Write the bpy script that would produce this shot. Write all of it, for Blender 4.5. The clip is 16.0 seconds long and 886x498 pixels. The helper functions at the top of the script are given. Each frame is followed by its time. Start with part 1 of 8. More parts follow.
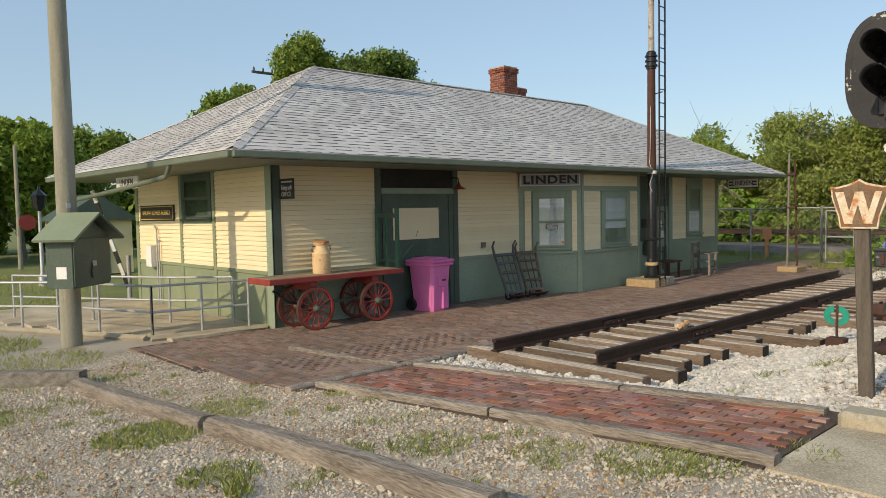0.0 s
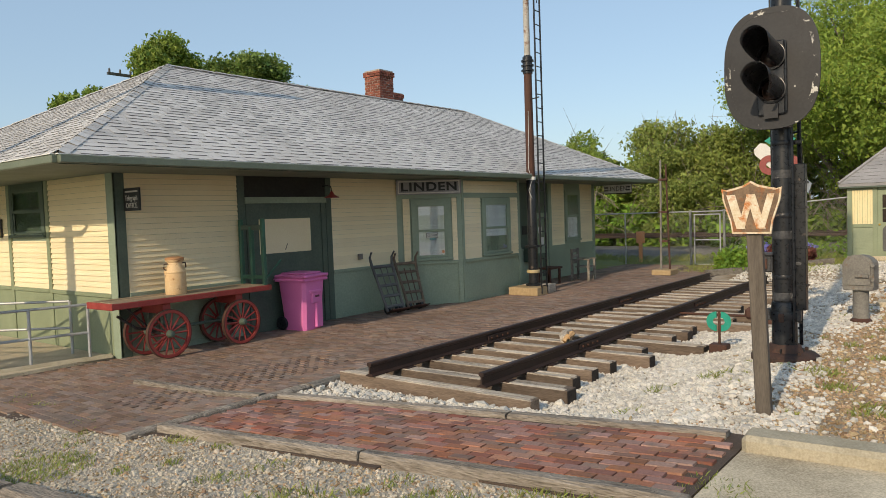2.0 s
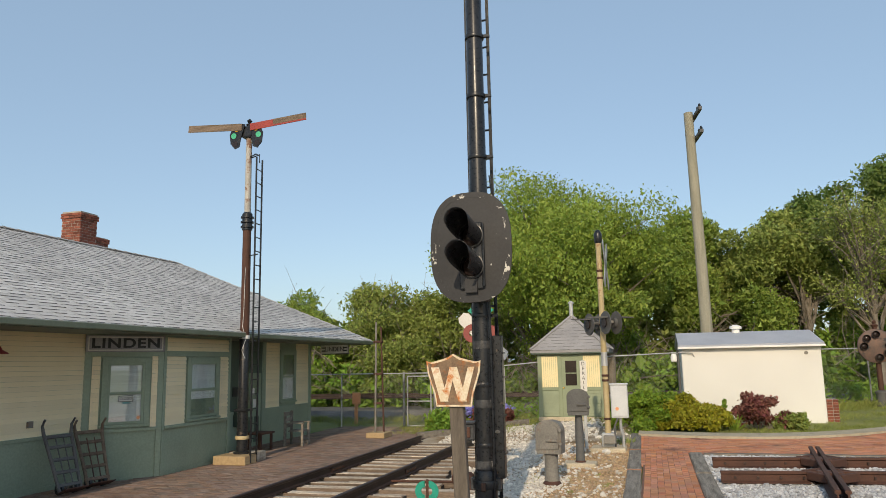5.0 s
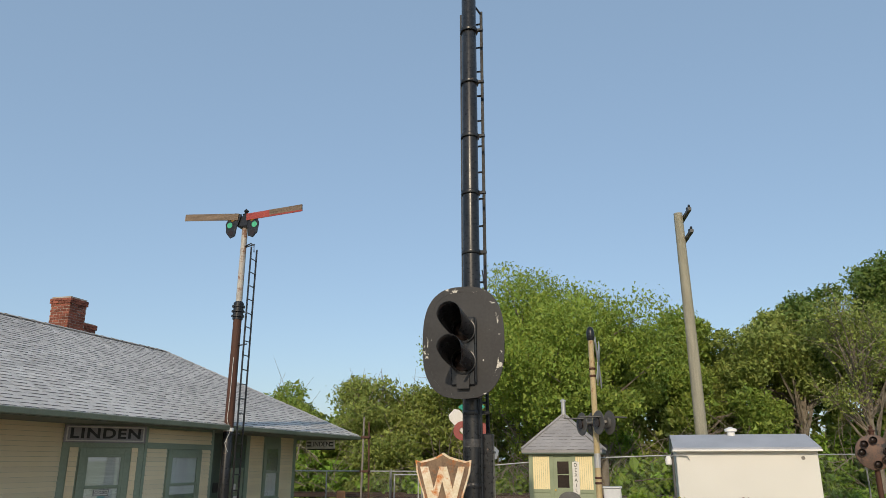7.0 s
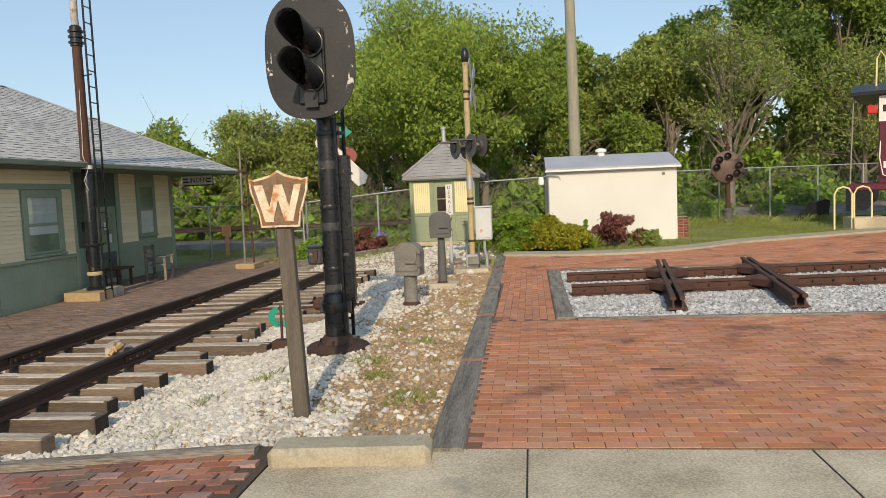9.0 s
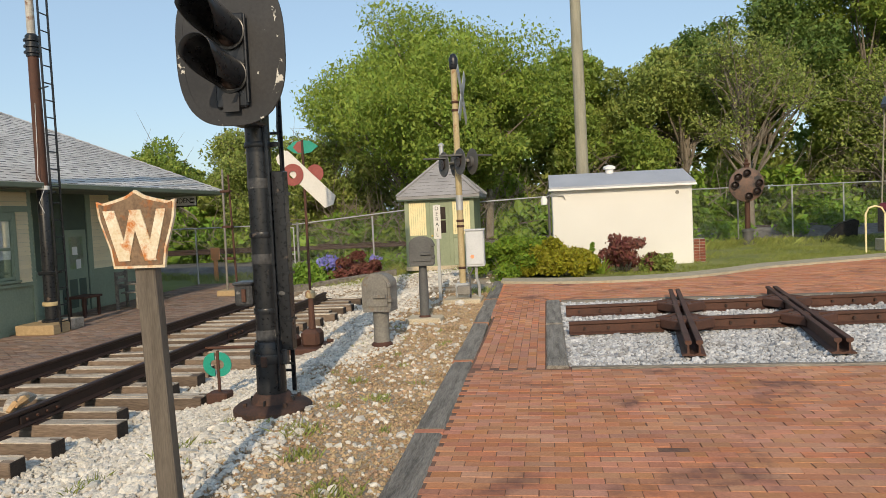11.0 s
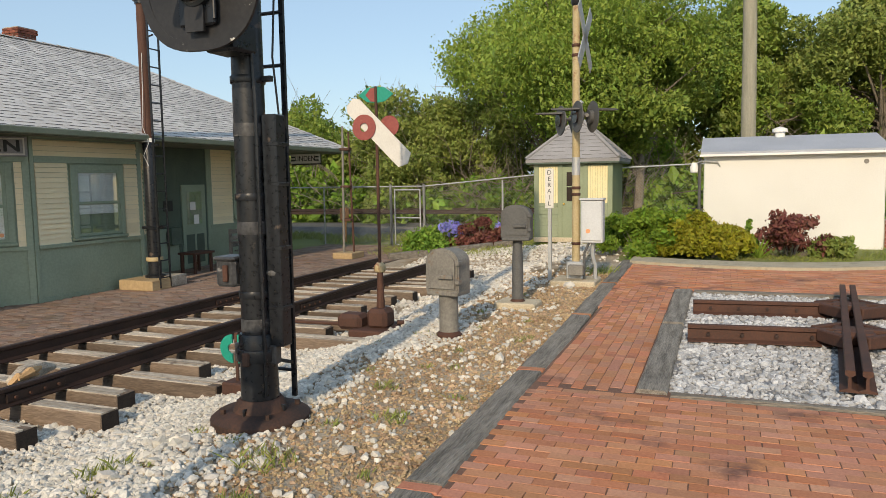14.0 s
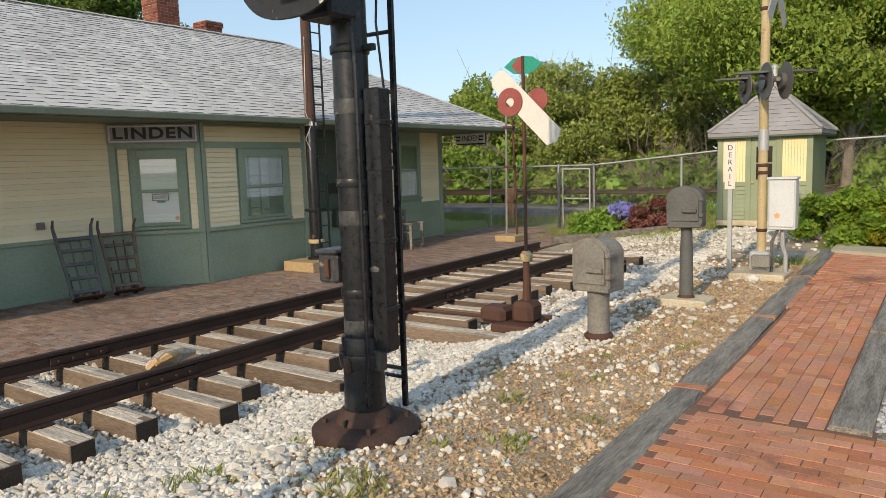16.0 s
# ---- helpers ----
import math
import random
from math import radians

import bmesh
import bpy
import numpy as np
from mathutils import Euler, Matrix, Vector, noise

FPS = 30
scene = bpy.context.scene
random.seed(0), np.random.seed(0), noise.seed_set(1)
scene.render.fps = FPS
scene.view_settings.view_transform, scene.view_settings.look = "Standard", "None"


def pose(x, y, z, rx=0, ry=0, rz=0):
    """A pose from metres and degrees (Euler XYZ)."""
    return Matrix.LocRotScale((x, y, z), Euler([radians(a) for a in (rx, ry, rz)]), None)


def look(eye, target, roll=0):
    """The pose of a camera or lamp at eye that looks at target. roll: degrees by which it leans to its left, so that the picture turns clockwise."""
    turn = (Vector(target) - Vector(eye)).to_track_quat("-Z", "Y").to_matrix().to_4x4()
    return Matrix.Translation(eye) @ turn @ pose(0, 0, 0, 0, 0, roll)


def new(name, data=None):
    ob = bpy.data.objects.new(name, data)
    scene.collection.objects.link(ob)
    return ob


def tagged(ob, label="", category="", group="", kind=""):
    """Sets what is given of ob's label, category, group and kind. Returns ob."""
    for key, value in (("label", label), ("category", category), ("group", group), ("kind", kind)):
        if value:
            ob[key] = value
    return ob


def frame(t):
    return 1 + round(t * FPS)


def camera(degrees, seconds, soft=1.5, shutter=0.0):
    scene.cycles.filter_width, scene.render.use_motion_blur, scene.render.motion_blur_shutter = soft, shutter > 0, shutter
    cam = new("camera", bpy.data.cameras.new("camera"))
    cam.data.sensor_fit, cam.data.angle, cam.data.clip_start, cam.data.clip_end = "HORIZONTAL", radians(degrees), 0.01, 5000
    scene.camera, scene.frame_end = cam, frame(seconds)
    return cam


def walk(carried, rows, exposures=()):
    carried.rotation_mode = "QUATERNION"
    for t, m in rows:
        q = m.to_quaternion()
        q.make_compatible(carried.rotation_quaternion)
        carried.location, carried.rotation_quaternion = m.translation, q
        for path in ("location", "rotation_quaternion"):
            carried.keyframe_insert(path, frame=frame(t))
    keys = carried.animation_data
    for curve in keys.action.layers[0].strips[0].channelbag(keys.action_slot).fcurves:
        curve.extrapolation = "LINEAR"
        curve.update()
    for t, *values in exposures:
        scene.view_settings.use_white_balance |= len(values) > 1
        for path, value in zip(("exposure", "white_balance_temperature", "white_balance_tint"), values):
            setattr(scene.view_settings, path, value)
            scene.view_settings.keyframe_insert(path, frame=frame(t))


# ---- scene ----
cam = camera(63.1, 16.0, soft=0.6)
PATH = [
    (0, (-0.018, -0.064, 1.769), (1.341, 1.399, 1.658), -1.1),
    (0.5, (0.131, 0.165, 1.763), (1.603, 1.512, 1.621), -2.0),
    (1, (0.351, 0.328, 1.761), (1.888, 1.601, 1.624), -2.3),
    (1.5, (0.585, 0.373, 1.792), (2.133, 1.634, 1.68), -2.2),
    (2, (0.744, 0.461, 1.775), (2.321, 1.687, 1.679), -2.0),
    (2.5, (0.913, 0.561, 1.772), (2.598, 1.633, 1.666), -2.0),
    (3, (1.023, 0.605, 1.776), (2.837, 1.441, 1.661), -1.5),
    (3.5, (1.069, 0.567, 1.782), (2.96, 1.211, 1.691), -1.2),
    (4, (1.071, 0.534, 1.805), (2.993, 1.089, 1.79), -1.2),
    (4.5, (1.079, 0.516, 1.839), (3.003, 1.049, 1.962), -1.4),
    (5, (1.07, 0.493, 1.88), (2.97, 1.03, 2.194), -1.1),
    (5.2, (1.078, 0.487, 1.9), (2.962, 1.027, 2.297), -0.9),
    (5.75, (1.08, 0.49, 1.902), (2.927, 1.02, 2.49), -0.6),
    (6.25, (1.08, 0.495, 1.9), (2.893, 1.008, 2.58), -0.3),
    (6.78, (1.072, 0.503, 1.892), (2.905, 1.003, 2.533), -0.1),
    (7.3, (1.067, 0.51, 1.877), (2.962, 1.01, 2.277), 0.0),
    (7.5, (1.091, 0.532, 1.839), (3.015, 1.015, 2.1), -0.1),
    (8, (1.136, 0.519, 1.787), (3.091, 0.937, 1.774), -1.1),
    (8.5, (1.362, 0.36, 1.736), (3.327, 0.705, 1.594), -2.3),
    (9, (1.657, 0.184, 1.747), (3.635, 0.431, 1.588), -2.4),
    (9.2, (1.759, 0.153, 1.726), (3.744, 0.352, 1.575), -2.3),
    (11.3, (3.464, -0.164, 1.771), (5.438, 0.138, 1.663), -2.6),
    (11.5, (3.552, -0.152, 1.773), (5.524, 0.16, 1.65), -2.4),
    (12, (3.737, -0.248, 1.751), (5.697, 0.117, 1.591), -1.9),
    (12.5, (4.16, -0.416, 1.681), (6.098, 0.045, 1.51), -1.3),
    (13, (4.58, -0.487, 1.683), (6.496, 0.06, 1.519), -1.1),
    (13.5, (4.945, -0.598, 1.699), (6.838, 0.027, 1.529), -1.2),
    (14, (5.282, -0.695, 1.717), (7.14, 0.022, 1.529), -0.9),
    (14.5, (5.564, -0.64, 1.717), (7.391, 0.147, 1.513), -0.8),
    (15, (5.834, -0.567, 1.732), (7.624, 0.299, 1.517), -1.2),
    (15.5, (6.014, -0.594, 1.739), (7.727, 0.414, 1.514), -1.6),
    (16, (6.187, -0.662, 1.725), (7.808, 0.486, 1.491), -1.8),
]
walk(cam, [(t, look(eye, target, roll)) for t, eye, target, roll in PATH], exposures=((0, 0.7, 7650, 10), (4.7, 0.67, 7650, 10), (6.2, 0.52, 7350, 10), (7.5, 0.53, 7300, 10), (8.2, 0.70, 7600, 10), (9, 0.75, 7650, 10), (12.5, 0.74, 7650, 10), (14, 0.78, 7650, 10), (16, 0.92, 7650, 10)))

# ---- daylight ----
SUN_EL, HEAD = 26.5, 6.0  # elevation; the way the light travels over the ground, degrees from +x towards +y
sun = new("sun", bpy.data.lights.new("sun", "SUN"))
sun.data.energy, sun.data.angle, sun.data.color = 1.72, radians(0.6), (1.0, 0.88, 0.72)
a_, e_ = radians(HEAD), radians(SUN_EL)
way_ = Vector((math.cos(a_) * math.cos(e_), math.sin(a_) * math.cos(e_), -math.sin(e_)))
sun.matrix_world = look((0, 0, 30), Vector((0, 0, 30)) + way_)
world = bpy.data.worlds.new("world")
scene.world = world
world.use_nodes = True
wn = world.node_tree
sky = wn.nodes.new("ShaderNodeTexSky")
sky.sky_type, sky.sun_disc = "NISHITA", False
sky.sun_elevation = e_
sky.sun_rotation = math.atan2(-way_.x, -way_.y)
sky.air_density, sky.dust_density, sky.ozone_density = 1.0, 1.3, 3.0
bg = wn.nodes["Background"]
bg.inputs[1].default_value = 0.12
haze = wn.nodes.new("ShaderNodeMix")  # an even veil of summer haze over the clear sky
haze.data_type = "RGBA"
haze.inputs["Factor"].default_value = 0.55
haze.inputs["B"].default_value = (1.75, 2.75, 4.15, 1)
wn.links.new(sky.outputs[0], haze.inputs["A"])
wn.links.new(haze.outputs["Result"], bg.inputs[0])

# ---- mesh helpers ----
rng = np.random.default_rng(7)


class G:
    """A growing list of corners and faces."""

    def __init__(self):
        self.v, self.f = [], []

    def add(self, vs, fs, m=None):
        k = len(self.v)
        self.v += [tuple(m @ Vector(p)) for p in vs] if m is not None else [tuple(p) for p in vs]
        self.f += [tuple(k + i for i in f) for f in fs]
        return self

    def box(self, x0, x1, y0, y1, z0, z1, c=0.0, m=None):
        if c <= 0:
            vs = [(x, y, z) for z in (z0, z1) for y in (y0, y1) for x in (x0, x1)]
            fs = [(0, 2, 3, 1), (4, 5, 7, 6), (0, 1, 5, 4), (2, 6, 7, 3), (0, 4, 6, 2), (1, 3, 7, 5)]
            return self.add(vs, fs, m)
        idx, vs = {}, []
        for sx in (0, 1):
            for sy in (0, 1):
                for sz in (0, 1):
                    for ax in range(3):
                        p = [(x0, x1)[sx], (y0, y1)[sy], (z0, z1)[sz]]
                        for k in range(3):
                            if k != ax:
                                p[k] += c if (sx, sy, sz)[k] == 0 else -c
                        idx[(sx, sy, sz, ax)] = len(vs)
                        vs.append(p)
        fs = []
        for ax in range(3):
            o = [k for k in range(3) if k != ax]
            for s in (0, 1):
                q = []
                for a, b in ((0, 0), (1, 0), (1, 1), (0, 1)):
                    t = [0, 0, 0]
                    t[ax], t[o[0]], t[o[1]] = s, a, b
                    q.append(idx[(*t, ax)])
                fs.append(q)
            for a in (0, 1):
                for b in (0, 1):
                    q = []
                    for s in (0, 1):
                        t = [0, 0, 0]
                        t[ax], t[o[0]], t[o[1]] = s, a, b
                        pair = [idx[(*t, o[0])], idx[(*t, o[1])]]
                        q += pair if s == 0 else pair[::-1]
                    fs.append(q)
        for sx in (0, 1):
            for sy in (0, 1):
                for sz in (0, 1):
                    fs.append([idx[(sx, sy, sz, k)] for k in range(3)])
        return self.add(vs, fs, m)

    def cyl(self, p0, p1, r0, r1=None, n=12, caps=True):
        r1 = r0 if r1 is None else r1
        p0, p1 = Vector(p0), Vector(p1)
        q = (p1 - p0).to_track_quat("Z", "Y").to_matrix()
        vs = []
        for p, r in ((p0, r0), (p1, r1)):
            vs += [p + q @ Vector((r * math.cos(2 * math.pi * i / n), r * math.sin(2 * math.pi * i / n), 0)) for i in range(n)]
        fs = [(i, (i + 1) % n, n + (i + 1) % n, n + i) for i in range(n)]
        if caps:
            fs += [tuple(range(n - 1, -1, -1)), tuple(range(n, 2 * n))]
        return self.add(vs, fs)

    def lathe(self, prof, n=16, m=None, caps=True):
        vs, fs = [], []
        for r, z in prof:
            vs += [(r * math.cos(2 * math.pi * i / n), r * math.sin(2 * math.pi * i / n), z) for i in range(n)]
        for k in range(len(prof) - 1):
            fs += [(k * n + i, k * n + (i + 1) % n, (k + 1) * n + (i + 1) % n, (k + 1) * n + i) for i in range(n)]
        if caps:
            fs += [tuple(range(n - 1, -1, -1)), tuple((len(prof) - 1) * n + i for i in range(n))]
        return self.add(vs, fs, m)

    def tube(self, pts, r, n=8):
        pts = [Vector(p) for p in pts]
        rs = r if isinstance(r, (list, tuple)) else [r] * len(pts)
        vs, fs = [], []
        for i, p in enumerate(pts):
            d = (pts[min(i + 1, len(pts) - 1)] - pts[max(i - 1, 0)]).normalized()
            u = d.cross(Vector((0.21, 0.13, 0.97)) if abs(d.z) < 0.9 else Vector((0.97, 0.2, 0.1))).normalized()
            w = d.cross(u)
            vs += [p + rs[i] * (u * math.cos(2 * math.pi * k / n) + w * math.sin(2 * math.pi * k / n)) for k in range(n)]
        for i in range(len(pts) - 1):
            fs += [(i * n + k, i * n + (k + 1) % n, (i + 1) * n + (k + 1) % n, (i + 1) * n + k) for k in range(n)]
        fs += [tuple(range(n - 1, -1, -1)), tuple((len(pts) - 1) * n + k for k in range(n))]
        return self.add(vs, fs)

    def prism(self, poly, d0, d1, m=None):
        """An outline in x and y, from z = d0 to d1."""
        n = len(poly)
        vs = [(x, y, d0) for x, y in poly] + [(x, y, d1) for x, y in poly]
        fs = [(i, (i + 1) % n, n + (i + 1) % n, n + i) for i in range(n)]
        fs += [tuple(range(n - 1, -1, -1)), tuple(range(n, 2 * n))]
        return self.add(vs, fs, m)


def mesh_of(name, g, mat, smooth=False):
    me = bpy.data.meshes.new(name)
    me.from_pydata(g.v, [], g.f)
    if len(g.f) < 4000:
        bm = bmesh.new()
        bm.from_mesh(me)
        bmesh.ops.recalc_face_normals(bm, faces=bm.faces)
        bm.to_mesh(me)
        bm.free()
    me.materials.append(mat)
    if smooth:
        me.polygons.foreach_set("use_smooth", [True] * len(me.polygons))
        me.set_sharp_from_angle(angle=radians(40))
    return me


def np_mesh(name, verts, faces, mat, flat=True):
    """A mesh from arrays; all faces have the same number of corners."""
    me = bpy.data.meshes.new(name)
    n, k = faces.shape
    me.vertices.add(len(verts))
    me.vertices.foreach_set("co", np.ascontiguousarray(verts, dtype=np.float32).ravel())
    me.loops.add(n * k)
    me.loops.foreach_set("vertex_index", np.ascontiguousarray(faces, dtype=np.int32).ravel())
    me.polygons.add(n)
    me.polygons.foreach_set("loop_start", np.arange(0, n * k, k, dtype=np.int32))
    me.update(calc_edges=True)
    if flat:
        me.shade_flat()
    me.materials.append(mat)
    return me


def thing(name, label, category, at=(0, 0, 0), rz=0.0, group="", kind=""):
    ob = new(name)
    ob.matrix_world = pose(*at, 0, 0, rz)
    ob.empty_display_size = 0.1
    return tagged(ob, label, category, group, kind)


def part(name, g, mat, parent=None, label="", smooth=False, kind=""):
    ob = new(name, mesh_of(name, g, mat, smooth))
    ob.parent = parent
    return tagged(ob, label, kind=kind)


def solo(name, g, mat, label, category, at=(0, 0, 0), rz=0.0, group="", kind="", smooth=False):
    ob = new(name, mesh_of(name, g, mat, smooth))
    ob.matrix_world = pose(*at, 0, 0, rz)
    return tagged(ob, label, category, group, kind)


def lettering(text, size, mat, parent, m, name="lettering", depth=0.004, squeeze=1.0, gap=1.0, bold=0.0):
    cu = bpy.data.curves.new(name, "FONT")
    cu.body, cu.size, cu.extrude, cu.align_x, cu.align_y, cu.space_character = text, size, depth, "CENTER", "CENTER", gap
    cu.offset = size * bold
    tmp = bpy.data.objects.new("tmp", cu)
    scene.collection.objects.link(tmp)
    me = bpy.data.meshes.new_from_object(tmp.evaluated_get(bpy.context.evaluated_depsgraph_get()))
    bpy.data.objects.remove(tmp)
    me.name = name
    me.transform(m @ Matrix.Diagonal((squeeze, 1, 1, 1)))
    me.materials.clear()
    me.materials.append(mat)
    ob = new(name, me)
    ob.parent = parent
    return ob


# ---- materials ----
def mat_of(name, a, b, scale=3.0, fine=40.0, rough=0.7, metal=0.0, bump=0.3, dist=0.01, rand="", spread=0.25, hue=0.0, stretch=(1, 1, 1), spots=None, spec=0.4, sat=0.0):
    """Two colours mixed by coarse and fine noise; rand: 'object' or 'island' shifts the brightness piece by piece;
    spots: colour, noise scale and threshold of chips or stains."""
    m = bpy.data.materials.new(name)
    m.use_nodes = True
    nt = m.node_tree
    nd, ln = nt.nodes.new, nt.links.new
    p = nt.nodes["Principled BSDF"]
    geo = nd("ShaderNodeNewGeometry")
    mp = nd("ShaderNodeMapping")
    mp.inputs["Scale"].default_value = stretch
    ln(geo.outputs["Position"], mp.inputs["Vector"])
    n1 = nd("ShaderNodeTexNoise")
    n1.inputs["Scale"].default_value, n1.inputs["Detail"].default_value = scale, 5
    n2 = nd("ShaderNodeTexNoise")
    n2.inputs["Scale"].default_value, n2.inputs["Detail"].default_value = fine, 4
    ln(mp.outputs[0], n1.inputs["Vector"])
    ln(mp.outputs[0], n2.inputs["Vector"])
    ad = nd("ShaderNodeMath")
    ad.operation = "ADD"
    ln(n1.outputs[0], ad.inputs[0])
    ln(n2.outputs[0], ad.inputs[1])
    mr = nd("ShaderNodeMapRange")
    mr.inputs[1].default_value, mr.inputs[2].default_value = 0.72, 1.28
    ln(ad.outputs[0], mr.inputs[0])
    mx = nd("ShaderNodeMix")
    mx.data_type = "RGBA"
    mx.inputs["A"].default_value, mx.inputs["B"].default_value = (*a, 1), (*b, 1)
    ln(mr.outputs[0], mx.inputs["Factor"])
    col = mx.outputs["Result"]
    if rand:
        src = nd("ShaderNodeObjectInfo").outputs["Random"] if rand == "object" else geo.outputs["Random Per Island"]
        hs = nd("ShaderNodeHueSaturation")
        vr = nd("ShaderNodeMapRange")
        vr.inputs[3].default_value, vr.inputs[4].default_value = 1 - spread, 1 + spread
        ln(src, vr.inputs[0])
        ln(vr.outputs[0], hs.inputs["Value"])
        if hue:
            wh = nd("ShaderNodeTexWhiteNoise")
            wh.noise_dimensions = "1D"
            ln(src, wh.inputs["W"])
            hr = nd("ShaderNodeMapRange")
            hr.inputs[3].default_value, hr.inputs[4].default_value = 0.5 - hue, 0.5 + hue
            ln(wh.outputs["Value"], hr.inputs[0])
            ln(hr.outputs[0], hs.inputs["Hue"])
        if sat:
            wv = nd("ShaderNodeTexWhiteNoise")
            wv.noise_dimensions = "1D"
            sm_ = nd("ShaderNodeMath")
            sm_.operation, sm_.inputs[1].default_value = "MULTIPLY", 37.7
            ln(src, sm_.inputs[0])
            ln(sm_.outputs[0], wv.inputs["W"])
            sr_ = nd("ShaderNodeMapRange")
            sr_.inputs[3].default_value, sr_.inputs[4].default_value = 1 - sat, 1 + sat * 0.5
            ln(wv.outputs["Value"], sr_.inputs[0])
            ln(sr_.outputs[0], hs.inputs["Saturation"])
        ln(col, hs.inputs["Color"])
        col = hs.outputs[0]
    if spots:
        ns = nd("ShaderNodeTexNoise")
        ns.inputs["Scale"].default_value, ns.inputs["Detail"].default_value, ns.inputs["Roughness"].default_value = spots[1], 6, 0.65
        ln(geo.outputs["Position"], ns.inputs["Vector"])
        sr = nd("ShaderNodeMapRange")
        sr.inputs[1].default_value, sr.inputs[2].default_value = spots[2], spots[2] + (spots[3] if len(spots) > 3 else 0.03)
        ln(ns.outputs[0], sr.inputs[0])
        m2 = nd("ShaderNodeMix")
        m2.data_type = "RGBA"
        m2.inputs["B"].default_value = (*spots[0], 1)
        ln(col, m2.inputs["A"])
        ln(sr.outputs[0], m2.inputs["Factor"])
        col = m2.outputs["Result"]
    ln(col, p.inputs["Base Color"])
    p.inputs["Metallic"].default_value = metal
    p.inputs["Specular IOR Level"].default_value = spec
    rr = nd("ShaderNodeMapRange")
    rr.inputs[3].default_value, rr.inputs[4].default_value = max(0.03, rough - 0.12), min(1, rough + 0.12)
    ln(n2.outputs[0], rr.inputs[0])
    ln(rr.outputs[0], p.inputs["Roughness"])
    if bump:
        bp = nd("ShaderNodeBump")
        bp.inputs["Strength"].default_value, bp.inputs["Distance"].default_value = bump, dist
        ln(ad.outputs[0], bp.inputs["Height"])
        ln(bp.outputs[0], p.inputs["Normal"])
    return m


def leaf_mat(name, a, b, spread=0.35, hue=0.02):
    m = mat_of(name, a, b, 0.35, 3.0, 0.55, bump=0, rand="island", spread=spread, hue=hue, spec=0.25)
    nt = m.node_tree
    p = nt.nodes["Principled BSDF"]
    out = nt.nodes["Material Output"]
    tr = nt.nodes.new("ShaderNodeBsdfTranslucent")
    nt.links.new(p.inputs["Base Color"].links[0].from_socket, tr.inputs[0])
    mix = nt.nodes.new("ShaderNodeMixShader")
    mix.inputs[0].default_value = 0.27
    nt.links.new(p.outputs[0], mix.inputs[1])
    nt.links.new(tr.outputs[0], mix.inputs[2])
    nt.links.new(mix.outputs[0], out.inputs[0])
    return m


M_cream = mat_of("cream_paint", (0.83, 0.70, 0.45), (0.89, 0.77, 0.525), 1.6, 30, 0.6, bump=0.15, rand="object", spread=0.05)
M_yellow = mat_of("yellow_paint", (0.76, 0.63, 0.34), (0.84, 0.72, 0.44), 2, 30, 0.6, bump=0.15)
M_green = mat_of("green_paint", (0.235, 0.295, 0.215), (0.305, 0.37, 0.275), 1.4, 24, 0.5, bump=0.15, spots=((0.26, 0.29, 0.2), 5.0, 0.66, 0.1))
M_dgreen = mat_of("dark_green_paint", (0.06, 0.088, 0.068), (0.095, 0.13, 0.10), 2, 30, 0.5, bump=0.15)
M_rackgreen = mat_of("bright_dark_green_paint", (0.03, 0.10, 0.065), (0.05, 0.145, 0.095), 3, 30, 0.5, bump=0.15)
M_lgreen = mat_of("light_green_paint", (0.215, 0.255, 0.16), (0.28, 0.32, 0.205), 2, 30, 0.55, bump=0.12)
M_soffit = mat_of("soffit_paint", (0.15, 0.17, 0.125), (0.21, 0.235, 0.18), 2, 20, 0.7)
M_shingle = mat_of("asphalt_shingle", (0.46, 0.44, 0.42), (0.64, 0.62, 0.595), 0.6, 160, 0.9, bump=0.5, dist=0.004, rand="island", spread=0.16)
# Lower tab edges coloured dark to draw the shadow line under each course.
M_butt = mat_of("tab_shadow_edge", (0.09, 0.09, 0.092), (0.15, 0.15, 0.15), 2, 80, 0.95, bump=0.2)
M_slate = mat_of("hut_shingle", (0.22, 0.215, 0.215), (0.34, 0.33, 0.33), 1.5, 120, 0.9, bump=0.5, dist=0.004, rand="island", spread=0.3)
M_gutter = mat_of("green_gutter", (0.13, 0.155, 0.11), (0.18, 0.205, 0.15), 2, 30, 0.45)
M_brickred = mat_of("red_paver", (0.42, 0.165, 0.085), (0.56, 0.245, 0.13), 1.3, 55, 0.85, bump=0.35, dist=0.003, rand="island", spread=0.15, hue=0.008, sat=0.12, spots=((0.19, 0.085, 0.06), 1.1, 0.56, 0.12))
M_brickobj = mat_of("red_paver_single", (0.42, 0.165, 0.085), (0.56, 0.245, 0.13), 1.3, 55, 0.85, bump=0.35, dist=0.003, rand="object", spread=0.15, hue=0.008, sat=0.12, spots=((0.19, 0.085, 0.06), 1.1, 0.56, 0.12))
M_brickdark = mat_of("worn_paver", (0.24, 0.112, 0.078), (0.38, 0.175, 0.118), 0.9, 45, 0.9, bump=0.6, dist=0.006, rand="island", spread=0.34, hue=0.012, sat=0.3, spots=((0.13, 0.105, 0.085), 2.0, 0.57, 0.15))
M_brickplat = mat_of("platform_paver", (0.195, 0.127, 0.096), (0.315, 0.208, 0.152), 0.7, 40, 0.9, bump=0.6, dist=0.006, rand="island", spread=0.24, hue=0.008, sat=0.3, spots=((0.12, 0.095, 0.072), 1.4, 0.56, 0.15))
